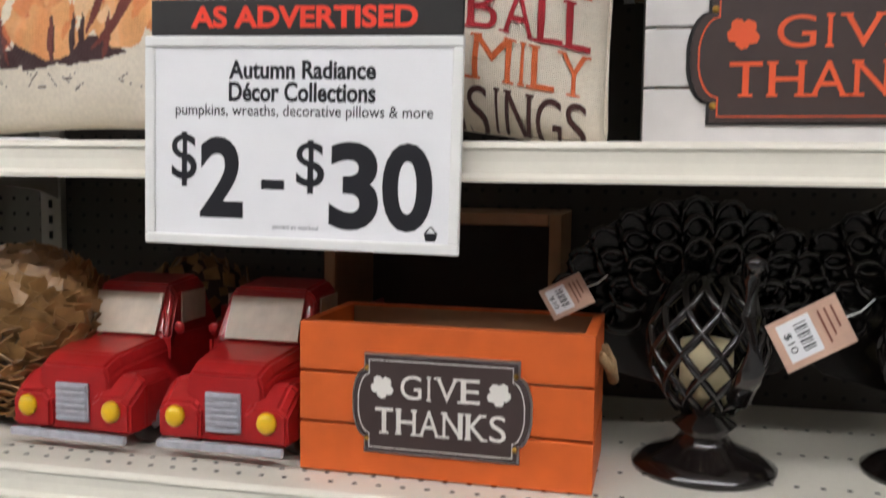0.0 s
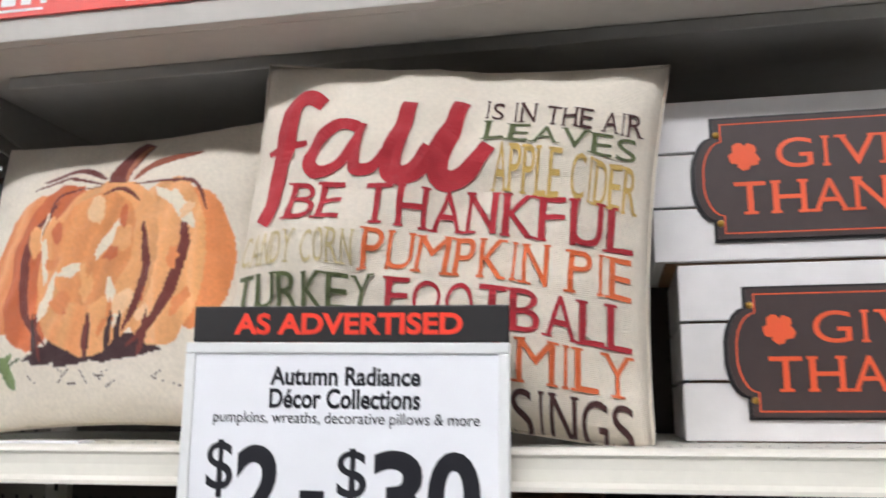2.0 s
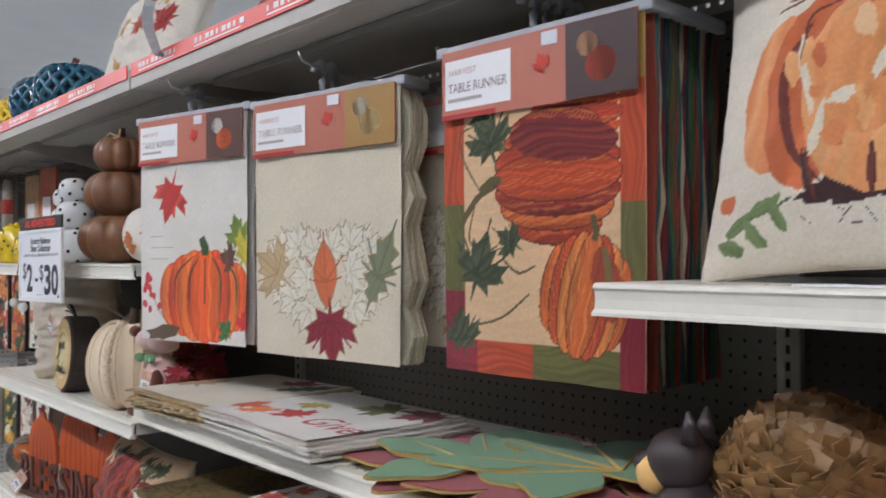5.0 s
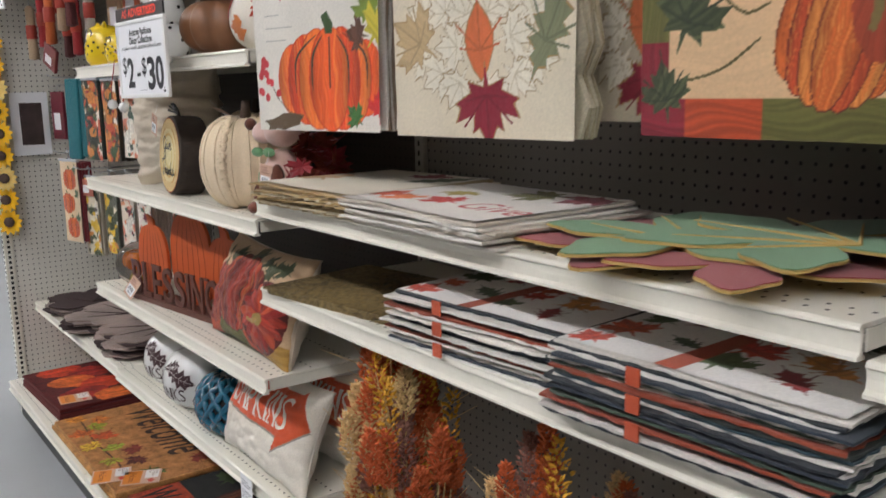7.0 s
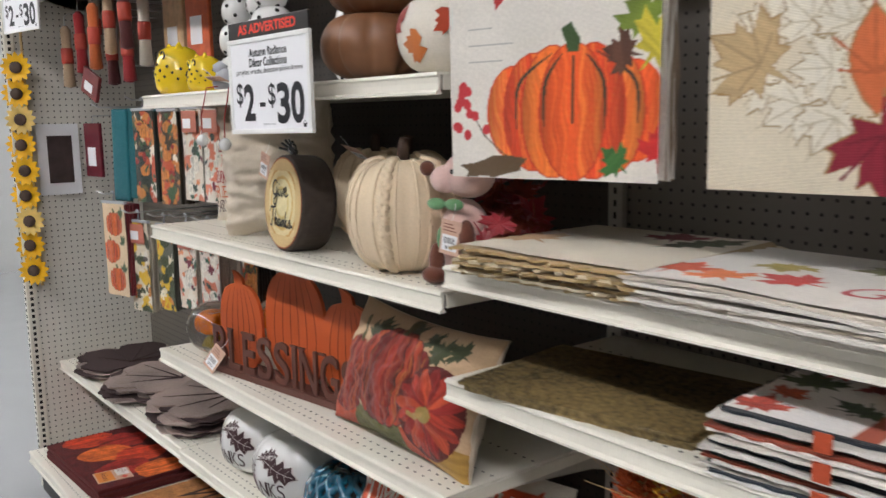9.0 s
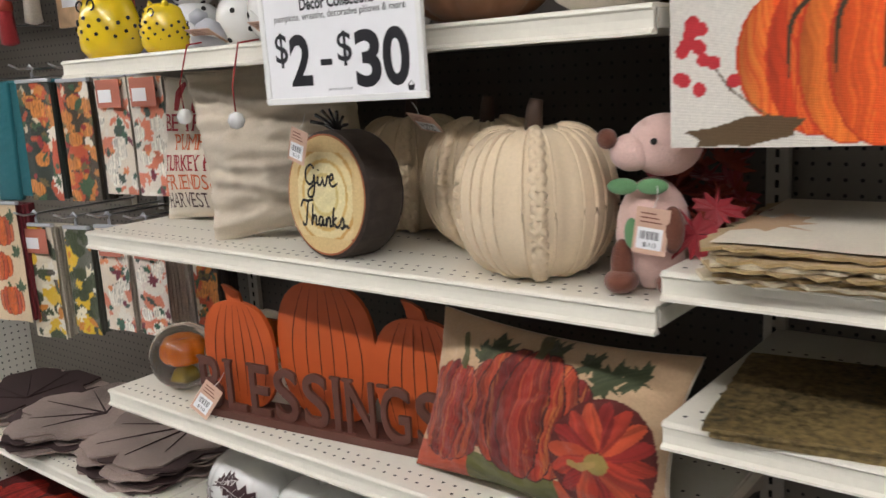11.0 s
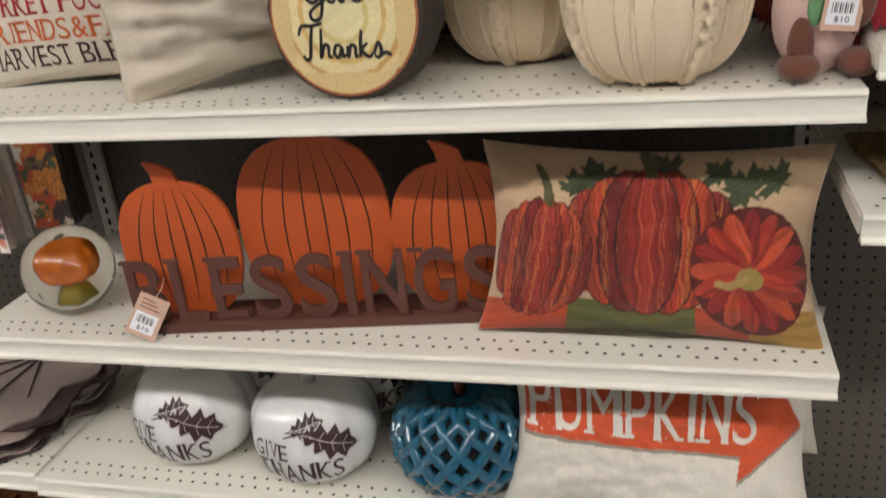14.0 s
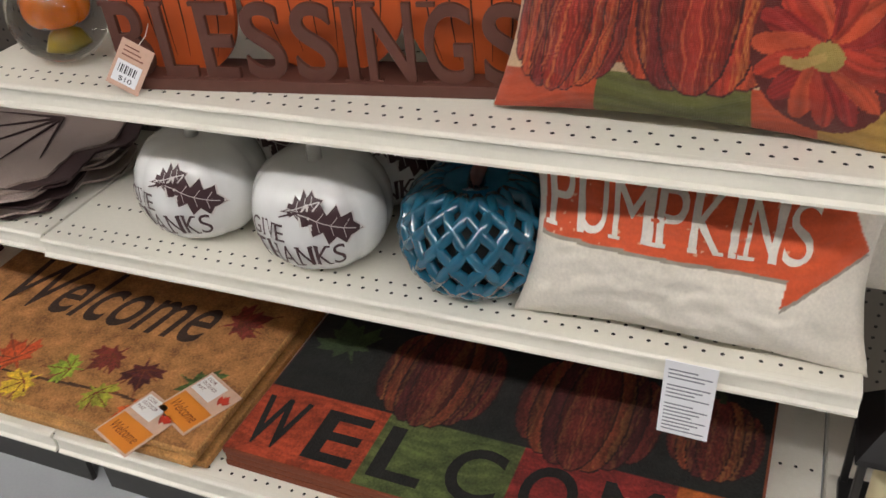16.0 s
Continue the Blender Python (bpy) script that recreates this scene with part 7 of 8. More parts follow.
hang_tag((-1.035, 0.02, Z_A3 + 0.04), (-20, 30, 10), 0.05)

gb_ = thing("glass_ball", "clear blown-glass ball with a painted orange pumpkin inside", "glass ornament", at=(-1.235, 0.11, Z_A3))
part("ball", revolve([(0.003, 0.0)] + [(0.078 * math.sin(math.pi * i / 20), 0.078 - 0.078 * math.cos(math.pi * i / 20)) for i in range(2, 19)] + [(0.02, 0.155)], 40), M["glass"], gb_, "clear glass", smooth=True)
part("inner_pumpkin", revolve([(a, b + 0.058) for a, b in round_profile(0.05, 0.066)], 50, 8, 0.15), mat("amber_paint", rgb(214, 110, 24), 0.15, vary=0.45, scale=14, coat=0.6), gb_, "orange and green painted pumpkin", smooth=True)
part("inner_leaf", revolve([(0.004, 0.018), (0.034, 0.03), (0.024, 0.05), (0.004, 0.062)], 14, 5, 0.4), mat("olive_paint", rgb(150, 130, 20), 0.3, vary=0.3), gb_, smooth=True)
gb2 = copy_thing(gb_, pose(-1.15, 0.28, Z_A3, 0, 0, 60))


def draw_pumps(p, W, H):
    e = W / 2
    p.rect(-e, e, -H / 2, -H * 0.32, streaks(rgb(180, 70, 36), 0, 0.25, 0.004, 1))
    p.rect(-e * 0.45, e * 0.3, -H / 2, -H * 0.3, streaks(rgb(96, 96, 46), 0, 0.25, 0.004, 2))
    p.rect(e * 0.6, e, -H / 2, -H * 0.3, streaks(rgb(168, 130, 62), 0, 0.25, 0.004, 3))
    for u, v, s in ((-e * 0.3, H * 0.34, 0.07), (e * 0.55, H * 0.3, 0.075), (e * 0.72, H * 0.34, 0.06), (e * 0.1, H * 0.4, 0.06), (-e * 0.42, H * 0.3, 0.055), (e * 0.4, H * 0.38, 0.05)):
        p.leaf(u, v, s, streaks(DKGREEN, 30, 0.3, 0.004, 5), 30 + u * 200)
    red = [rgb(150, 46, 30), rgb(166, 62, 34), rgb(118, 32, 30), rgb(142, 42, 30)]
    p.pumpkin(0.005, 0.004, 0.128, 0.112, red, rgb(90, 84, 50), rgb(64, 20, 20), 7, 0, second=rgb(200, 124, 60), amount=0.5)
    p.pumpkin(-e * 0.64, -H * 0.09, 0.078, 0.092, red, rgb(80, 80, 40), rgb(64, 20, 20), 7, -8, second=rgb(196, 108, 56), amount=0.5)
    p.brush([(-e * 0.62, H * 0.2), (-e * 0.6, H * 0.3), (-e * 0.66, H * 0.4)], 0.013, rgb(86, 84, 50), 0.6)
    p.oval(e * 0.62, -H * 0.12, 0.085, 0.095, rgb(90, 28, 24), 30)
    for k in range(16):
        a = 2 * math.pi * k / 16
        p.oval(e * 0.62 + 0.045 * math.cos(a), -H * 0.12 + 0.05 * math.sin(a), 0.04, 0.015, streaks([rgb(164, 50, 32), rgb(138, 34, 30), rgb(176, 70, 40)][k % 3], 360 * k / 16, 0.45, 0.003, k), 14, 360 * k / 16)
    p.oval(e * 0.62, -H * 0.15, 0.02, 0.016, rgb(150, 130, 70), 12)
    p.stroke([(e * 0.62, -H * 0.15), (e * 0.5, -H * 0.19), (e * 0.42, -H * 0.18)], 0.014, rgb(170, 140, 80), 0.6)


pillow("tapestry pillow woven with red and orange pumpkins", 0.49, 0.285, 0.17, (-0.258, 0.075, Z_A3), (-20, 1.5, -1), M["linen"], draw_pumps, 12, 0.012, paint=0.002, ground=rgb(196, 166, 132), pinch=0.11)


# give thanks pumpkins
def white_pumpkin(at, rz):
    t = gourd("white_pumpkin", "white glazed ceramic pumpkin with dark lettering", "pumpkin", at, 0.118, 0.19, M["whiteglaze"], 9, 0.05, 0.035, 0.013, "white glazed pumpkins", rz, M["whiteglaze"], dip=0.06)

    def surf(u, v):
        a = -math.pi / 2 + u / 0.118
        q = math.acos(max(-1, min(1, 1 - 2 * v / 0.19)))
        k = 1 - 0.05 * (1 - abs(math.sin(a * 9 / 2)) ** 0.6)
        r = 0.118 * math.sin(q) ** 0.62 * k
        n = Vector((math.cos(a) * math.sin(q), math.sin(a) * math.sin(q), -math.cos(q)))
        return Vector((r * math.cos(a), r * math.sin(a), v)), n

    p = Print(0.008)
    dk = rgb(62, 36, 40)
    p.serif("GIVE", -0.06, 0.108, 0.03, dk, 0.075, 0.14).same()
    p.serif("THANKS", -0.012, 0.066, 0.042, dk, 0.17, 0.16).same()
    pale = rgb(206, 200, 196)
    for lu, lv, sz, r in ((0.012, 0.15, 0.07, -80), (0.05, 0.122, 0.112, -112)):
        c, sn = math.cos(radians(r)), math.sin(radians(r))
        p.leaf(lu, lv, sz * 1.08, pale, r, "oak")
        p.leaf(lu, lv, sz, dk, r, "oak")
        p.stroke([(lu + sz * 0.45 * sn, lv - sz * 0.45 * c), (lu - sz * 0.42 * sn, lv + sz * 0.42 * c)], 0.0014, pale, 1)
        for q in (-0.16, 0.04, 0.22):
            for e in (-1, 1):
                x1, y1 = e * 0.13, q + 0.07
                p.stroke([(lu - sz * q * sn, lv + sz * q * c), (lu + sz * (x1 * c - y1 * sn), lv + sz * (x1 * sn + y1 * c))], 0.001, pale, 1).same()
        p.level += 1
    p.brush([(-0.03, 0.135), (0.0, 0.142), (0.03, 0.14)], 0.003, dk, 0.6)
    p.build("lettering", surf, M["ink"], t, "dark brown lettering and oak leaf", lift=0.0022, step=0.0002)
    return t


wp = white_pumpkin((-0.843, 0.155, Z_A4), 10)
copy_thing(wp, pose(-1.1, 0.18, Z_A4, 0, 0, 4))
copy_thing(wp, pose(-0.82, 0.36, Z_A4, 0, 0, 25))
copy_thing(wp, pose(-1.05, 0.37, Z_A4, 0, 0, 12))


def lattice_pumpkin(at, r, h, material, label, group="pierced pumpkins"):
    """Ceramic basket-weave pumpkin: crossing strips over a black shell that stands in for the shaded hollow."""
    t = thing("pierced_pumpkin", label, "pumpkin", group, at)
    prof = round_profile(r, h, 24, 0.05)
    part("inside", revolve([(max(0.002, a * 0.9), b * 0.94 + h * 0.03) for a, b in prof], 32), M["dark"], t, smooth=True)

    def at_q(q, a):
        i = min(23, int(q))
        f = q - i
        rr, zz = prof[i][0] * (1 - f) + prof[i + 1][0] * f, prof[i][1] * (1 - f) + prof[i + 1][1] * f
        return rr, zz
    for s in (-1, 1):
        for k in range(16):
            pts = []
            for i in range(22):
                q = 2.5 + 19.5 * i / 21
                a = 2 * math.pi * k / 16 + s * i * 0.075
                rr, zz = at_q(q, a)
                w = 1 + 0.02 * math.sin(i * 2.4 + (0 if s > 0 else math.pi) + k * math.pi)
                pts.append((rr * w * math.cos(a), rr * w * math.sin(a), zz))
            part("strip", tube(pts, 0.0098 * r / 0.11, 6), material, t, smooth=True)
    part("crown", revolve([(r * 0.6, h * 0.93), (r * 0.5, h * 0.985), (r * 0.3, h * 0.99), (r * 0.1, h * 0.94)], 40, 8, 0.06), material, t, smooth=True)
    part("bottom_ring", revolve([(r * 0.5, 0.0), (r * 0.66, 0.006), (r * 0.62, 0.02), (r * 0.4, 0.02)], 32), material, t, smooth=True)
    part("stem", tube([(0, 0, h * 0.94), (0.003, 0, h * 1.05), (0.012, 0, h * 1.16)], 0.014 * r / 0.11, 10, taper=0.7), mat("brown_glaze", rgb(84, 46, 38), 0.25, vary=0.2, coat=0.5), t, smooth=True)
    return t


bp_ = lattice_pumpkin((-0.57, 0.165, Z_A4), 0.118, 0.175, M["blueglaze"], "teal glazed basket-weave ceramic pumpkin with brown stem")


def draw_arrow(p, W, H):
    o = rgb(216, 88, 48)
    for dx, dv, c in ((0.0, -0.022, (0.34, 0.3, 0.24)), (0.0, 0.0, streaks(o, 10, 0.07, 0.005, 3))):
        p.poly([(-W * 0.455, H * (0.43 + dv)), (W * 0.34, H * (0.4 + dv)), (W * 0.36, H * (0.44 + dv)), (W * 0.485, H * (0.11 + dv)), (W * 0.27, H * (-0.2 + dv)), (W * 0.285, H * (-0.05 + dv)), (-W * 0.47, H * (-0.01 + dv))], c)
    q = Print(0.015)
    q.serif("PUMPKINS", -W * 0.055, H * 0.185, H * 0.32, rgb(232, 224, 214), W * 0.79, 0.2, 0.07)
    rnd = random.Random(2)
    for k in range(70):
        p.oval(rnd.uniform(-0.45, 0.3) * W, rnd.uniform(-0.02, 0.4) * H, rnd.uniform(0.001, 0.004), rnd.uniform(0.001, 0.003), rgb(226, 170, 140), 7, 0, 0.8, k)
    return q


pillow("white cotton pillow printed with an orange arrow sign", 0.49, 0.285, 0.15, (-0.243, 0.085, Z_A4), (-20, 1.0, 0), M["canvas2"], draw_arrow, 15, 0.012, paint=0.002, ground=(0.82, 0.76, 0.66), pinch=0.11)
pillow("white cotton pillow printed with an orange arrow sign", 0.46, 0.27, 0.13, (-0.2, 0.27, Z_A4), (-8, 0, 3), M["canvas2"], draw_arrow, 16, 0.009, paint=0.004, ground=(0.82, 0.76, 0.66))
lb = thing("care_label", "white sewn care label hanging over the shelf lip", "label", at=(-0.222, 0.028, Z_A4 - 0.132), rot=(0, 2, 0))
part("label", boxes((-0.036, 0.036, 0, 0.001, 0, 0.14)), M["paper"], lb)
p = Print(0.3)
for k in range(17):
    if k not in (8, 13):
        p.rect(-0.03, 0.03 - 0.01 * ((k * 5) % 3), 0.008 + k * 0.0072, 0.0104 + k * 0.0072, rgb(120, 120, 130)).same()
p.build("printing", flat_front(0.0), M["ink"], lb, lift=0.0004)

# glitter leaf mats on the lower shelf
for k, (x, y, rz, s, n) in enumerate(((-1.63, 0.27, 150, 0.46, 12), (-2.03, 0.26, 100, 0.47, 10), (-2.42, 0.27, 60, 0.48, 8))):
    leaf_mat((x, y, Z_A4 + 0.001), rz, s, None, None, "lobed", "leaf_mat_stack", "pile of brown glittered leaf-shaped placemats", n, [M["glitter"], M["glitter_edge"], M["glitter"]], 0.0062, "glitter leaf mat piles", 0.03, veins=M["glitter_edge"])


# doormats on the base deck
def doormat(label, at, rz, W, D, n, draw, ground, edge):
    t = thing("doormat", label, "doormat", "doormats", at, (0, 0, rz))
    rnd = random.Random(int(W * 100))
    for k in range(n):
        dx, dy = (rnd.uniform(-0.012, 0.012), rnd.uniform(-0.01, 0.01)) if k < n - 1 else (0, 0)
        part("mat_layer", boxes((-W / 2 + dx, W / 2 + dx, -D / 2 + dy, D / 2 + dy, k * 0.017, k * 0.017 + 0.0155), bev=0.004), edge, t)
    p = Print()
    q = draw(p, W, D)
    raster(p, "pile_face", flat_top(n * 0.017 - 0.001), M["ink_coir"], t, (-W / 2 + 0.004, W / 2 - 0.004, -D / 2 + 0.004, D / 2 - 0.004), 0.003, ground, "printed coir pile", lift=0.0)
    if q:
        q.build("lettering", flat_top(n * 0.017 - 0.001), M["ink_coir"], t, lift=0.001, step=0.0004)
    return t


def draw_welcome(p, W, D):
    br = rgb(74, 46, 30)
    p.stroke([(-W * 0.45, -D * 0.32), (-W * 0.1, -D * 0.36), (W * 0.2, -D * 0.33), (W * 0.45, -D * 0.38)], 0.008, br, 0.8)
    for k, (u, v, s, c) in enumerate(((-0.3, -0.26, 0.1, rgb(140, 150, 40)), (-0.15, -0.27, 0.12, rgb(176, 70, 30)), (0.02, -0.27, 0.09, rgb(140, 160, 50)), (0.1, -0.16, 0.1, rgb(110, 40, 30)), (0.22, -0.2, 0.1, rgb(80, 30, 28)), (0.38, -0.2, 0.12, rgb(70, 90, 40)), (0.36, 0.2, 0.12, rgb(120, 44, 32)), (-0.38, -0.2, 0.1, rgb(196, 110, 40)), (-0.45, -0.36, 0.1, rgb(206, 130, 40)), (-0.24, -0.4, 0.11, rgb(196, 96, 36)), (-0.06, -0.4, 0.1, rgb(206, 170, 50)), (0.3, -0.38, 0.11, rgb(190, 84, 34)), (0.16, -0.36, 0.09, rgb(150, 150, 46)))):
        p.leaf(u * W, v * D, s, streaks(c, 40 * k, 0.35, 0.006, k), 50 * k, "maple", rgb(110, 50, 24))
    q = Print(0.3)
    q.text("Welcome", -W * 0.04, D * 0.18, D * 0.34, rgb(54, 34, 24), width=W * 0.66, shear=0.35, bold=0.008)
    return q


def draw_welc(p, W, D):
    cs = [rgb(150, 56, 30), rgb(150, 56, 30), rgb(74, 84, 44), rgb(74, 84, 44), rgb(120, 34, 30), rgb(120, 34, 30), rgb(150, 76, 30)]
    for k in range(7):
        p.rect(-W / 2 + W * k / 7, -W / 2 + W * (k + 1) / 7, -D / 2, -D * 0.12, streaks(cs[k], 0, 0.3, 0.006, k))
    red = [rgb(84, 28, 22), rgb(104, 46, 26), rgb(68, 22, 22)]
    for u, a, b in ((-0.16, 0.12, 0.14), (0.16, 0.13, 0.15), (0.4, 0.08, 0.1)):
        p.pumpkin(u * W, D * 0.15, a, b, red, rgb(44, 52, 28), rgb(34, 14, 14), 7, 0, second=rgb(116, 76, 38), amount=0.4)
    p.leaf(-W * 0.4, D * 0.22, 0.14, rgb(52, 66, 36), 30)
    q = Print(0.3)
    for k, ch in enumerate("WELCOME"):
        q.text(ch, -W / 2 + W * (k + 0.5) / 7, -D * 0.31, D * 0.26, rgb(24, 22, 20), width=W * 0.105, bold=0.02).same()
    return q


def draw_red(p, W, D):
    for k in range(6):
        p.oval(-W * 0.4 + k * W * 0.16, D * (0.1 if k % 2 else -0.15), 0.09, 0.1, streaks([rgb(190, 60, 30), rgb(150, 36, 28), rgb(206, 100, 40)][k % 3], 80, 0.4, 0.006, k), 22, 0, 0.2, k)
    return None


doormat("tan coir welcome mat with painted leaves, stacked", (-1.47, 0.16, Z_DECK + 0.001), 0, 0.84, 0.5, 3, draw_welcome, rgb(164, 112, 64), M["coir"])
doormat("dark pumpkin welcome mat with lettered border, stacked", (-0.55, 0.16, Z_DECK + 0.001), -1, 0.92, 0.46, 3, draw_welc, rgb(26, 26, 24), mat("mat_edge_rust", rgb(120, 60, 36), 0.95, vary=0.35, scale=300, bump=0.8))
doormat("dark red printed pumpkin mat, stacked", (-2.33, 0.17, Z_DECK + 0.001), 2, 0.62, 0.44, 3, draw_red, rgb(84, 22, 22), mat("mat_edge_red", rgb(84, 24, 24), 0.95, vary=0.3, scale=300, bump=0.6))
for x, y, z, r in ((-1.12, 0.02, Z_DECK + 0.0525, -25), (-1.2, -0.06, Z_DECK + 0.0525, -20), (-0.235, -0.01, Z_DECK + 0.0525, 8), (-2.12, 0.05, Z_DECK + 0.0525, -6)):
    t = thing("mat_tag", "orange and white printed cardboard mat tag", "tag", "doormat tags", (x, y, z), (0, 0, r))
    part("card", boxes((-0.055, 0.055, -0.065, 0.065, 0, 0.002)), M["tag"], t)
    p = Print(0.4)
    p.rect(-0.05, 0.05, -0.06, 0.0, rgb(214, 130, 46)).same()
    p.rect(-0.05, 0.015, 0.012, 0.058, rgb(230, 228, 226)).same()
    p.leaf(0.035, 0.035, 0.03, rgb(200, 60, 40), 0).same()
    p.level += 1
    p.text("COIR", -0.03, 0.05, 0.008, rgb(110, 60, 50), width=0.028).same()
    p.text("OUTDOOR", -0.021, 0.038, 0.008, rgb(110, 60, 50), width=0.046).same()
    p.text("MAT", -0.033, 0.026, 0.008, rgb(110, 60, 50), width=0.022).same()
    p.text("Welcome", 0.0, -0.03, 0.022, rgb(120, 50, 24), width=0.078, shear=0.3)
    p.build("printing", flat_top(0.002), M["ink"], t, lift=0.0004, step=0.0004)


# ---- end bay: hanging kitchen linens, napkins, sunflower garland ----
M["teal"] = weave("teal_towel", rgb(28, 110, 120), 600, 0.15, strength=0.9)


def floral(cs, ground, seed, density=26, kind="leaf"):
    """A dense printed pattern of small leaves, dots and pumpkins."""
    def draw(p, W, z0, z1):
        rnd = random.Random(seed)
        big = [cs[0], rgb(236, 228, 214), cs[2], cs[1]]
        for k in range(9):
            u, v = rnd.uniform(-W / 2, W / 2), z0 + (z1 - z0) * (k + rnd.random()) / 9
            if k % 3 == 0:
                p.oval(u, v, 0.042, 0.03, big[0], 14, rnd.uniform(0, 180), 0.25, k)
            else:
                p.leaf(u, v, rnd.uniform(0.06, 0.085), big[(k + seed) % 4], rnd.uniform(0, 360), "maple" if k % 2 else "beech")
        for k in range(density):
            u, v = rnd.uniform(-W / 2, W / 2), rnd.uniform(z0, z1)
            c = rnd.choice(cs)
            q = rnd.random()
            if q < 0.5:
                p.leaf(u, v, rnd.uniform(0.025, 0.045), c, rnd.uniform(0, 360), rnd.choice(("maple", "oak", "beech")))
            elif q < 0.8:
                p.oval(u, v, 0.01, 0.008, c, 12, 0, 0.3, k)
            else:
                p.pumpkin(u, v, 0.024, 0.02, [cs[1]], rgb(70, 80, 40), None, 5)
        return ground
    return draw


def towel(at, rz, W, z0, z1, draw, label, n=3, card=False, edge=None, step=0.004, group="hanging kitchen towels"):
    """A folded printed towel on a clip hanger and wire hook, with more behind it."""
    t = thing("kitchen_towel", label, "kitchen towel", group, at, (0, 0, rz))
    p = Print()
    ground = draw(p, W, z0, z1)

    def surface(u, v):
        return Vector((u, 0.003 * math.sin(u * 60) + 0.003 * noise.noise((u * 9, v * 9, W * 5)), v)), Vector((0, -1, 0))

    raster(p, "front_fold", surface, M["ink_cloth"], t, (-W / 2, W / 2, z0, z1), step, ground, lift=0.0)
    rnd = random.Random(int(abs(at[0]) * 1000))
    side = weave("towel_fold", edge or tuple(c * 0.7 for c in ground), 700, 0.3)
    for k in range(n):
        o = rnd.uniform(-0.006, 0.006)
        part("fold", boxes((-W / 2 + o, W / 2 + o, 0.006 + k * 0.012, 0.015 + k * 0.012, z0 + rnd.uniform(0, 0.006), z1 - 0.002), bev=0.003), side, t)
    part("hanger_bar", boxes((-W / 2, W / 2, -0.004, 0.01, z1, z1 + 0.01), bev=0.003), M["hanger"], t, "clear grey clip hanger")
    part("hanger_hook", tube([(0, 0.004, z1 + 0.008), (0, 0.004, z1 + 0.025), (0.006, 0.004, z1 + 0.035), (-0.004, 0.004, z1 + 0.045), (-0.014, 0.004, z1 + 0.036)], 0.004, 6), M["hanger"], t, smooth=True)
    if card:
        hc = part("header_card", boxes((-W * 0.36, W * 0.36, -0.009, -0.0075, z1 - 0.075, z1 - 0.005)), M["ink_card"], t, "terracotta card header")
        part("title_label", boxes((-W * 0.3, W * 0.1, -0.0098, -0.0092, z1 - 0.062, z1 - 0.03)), M["paper"], hc, "white title label")
    return t


def wire_hook(x, z, y0):
    w = thing("peg_hook", "zinc wire merchandise hook on the pegboard", "hook", "wire hooks", (x, 0, z))
    part("wire", tube([(0, BACK - 0.002, 0), (0, y0, 0), (0, y0 - 0.025, 0.012)], 0.003, 7), M["chrome"], w, smooth=True)
    part("plate", boxes((-0.015, 0.015, BACK - 0.006, BACK - 0.001, -0.025, 0.02), bev=0.001), M["chrome"], w)


FL = [rgb(196, 84, 50), rgb(206, 130, 60), rgb(64, 92, 64), rgb(150, 44, 44), rgb(222, 206, 180), rgb(110, 96, 60)]
FL2 = [rgb(222, 130, 100), rgb(236, 228, 214), rgb(60, 96, 76), rgb(236, 230, 218), rgb(70, 84, 74), rgb(226, 140, 90), rgb(120, 44, 60)]
YEL = [rgb(226, 184, 40), rgb(60, 70, 40), rgb(236, 226, 200), rgb(210, 130, 40), rgb(80, 70, 60)]
rows = [
    (-1.88, 0.17, 12, 0.13, 1.3, 1.62, FL, rgb(44, 54, 46), False, "green and rust printed kitchen towel, folded"),
    (-1.73, 0.2, 10, 0.12, 1.3, 1.615, FL, rgb(70, 60, 46), False, "brown and rust printed kitchen towel, folded"),
    (-1.6, 0.23, 6, 0.13, 1.32, 1.62, FL2, rgb(234, 222, 204), True, "orange floral kitchen towel with card header"),
    (-1.46, 0.24, 6, 0.13, 1.32, 1.62, FL2, rgb(230, 220, 206), True, "rust floral kitchen towel with card header"),
    (-1.94, 0.15, 12, 0.13, 0.9, 1.225, YEL, rgb(226, 214, 190), True, "yellow sunflower kitchen towel with card header"),
    (-1.8, 0.19, 10, 0.1, 0.92, 1.22, YEL, rgb(96, 96, 84), False, "black and yellow printed kitchen towel"),
    (-1.68, 0.22, 8, 0.12, 0.94, 1.225, FL2, rgb(232, 216, 196), True, "peach floral kitchen towel with card header"),
    (-1.54, 0.24, 6, 0.13, 0.94, 1.225, FL2, rgb(228, 214, 202), True, "pale floral kitchen towel with card header"),
    (-1.43, 0.33, 4, 0.09, 0.96, 1.225, FL, rgb(70, 56, 50), False, "dark printed kitchen towel"),
]
for k, (x, y, rz, W, z0, z1, cs, g, card, lab) in enumerate(rows):
    towel((x, y, 0), rz, W, z0, z1, floral(cs, g, k + 20, 46), lab, 6, card)
    wire_hook(x + 0.0, z1 + 0.037, y - 0.03)


def draw_pk(p, W, z0, z1):
    for k in range(3):
        p.pumpkin(0.0 if k != 1 else -0.03, z0 + (z1 - z0) * (0.18 + 0.3 * k), 0.05, 0.045, [rgb(206, 96, 40), rgb(190, 76, 34)], rgb(70, 90, 50), rgb(110, 40, 24), 5)
        p.leaf(0.045, z0 + (z1 - z0) * (0.3 + 0.3 * k), 0.05, rgb(60, 84, 50), 40 * k)
    return rgb(222, 196, 160)


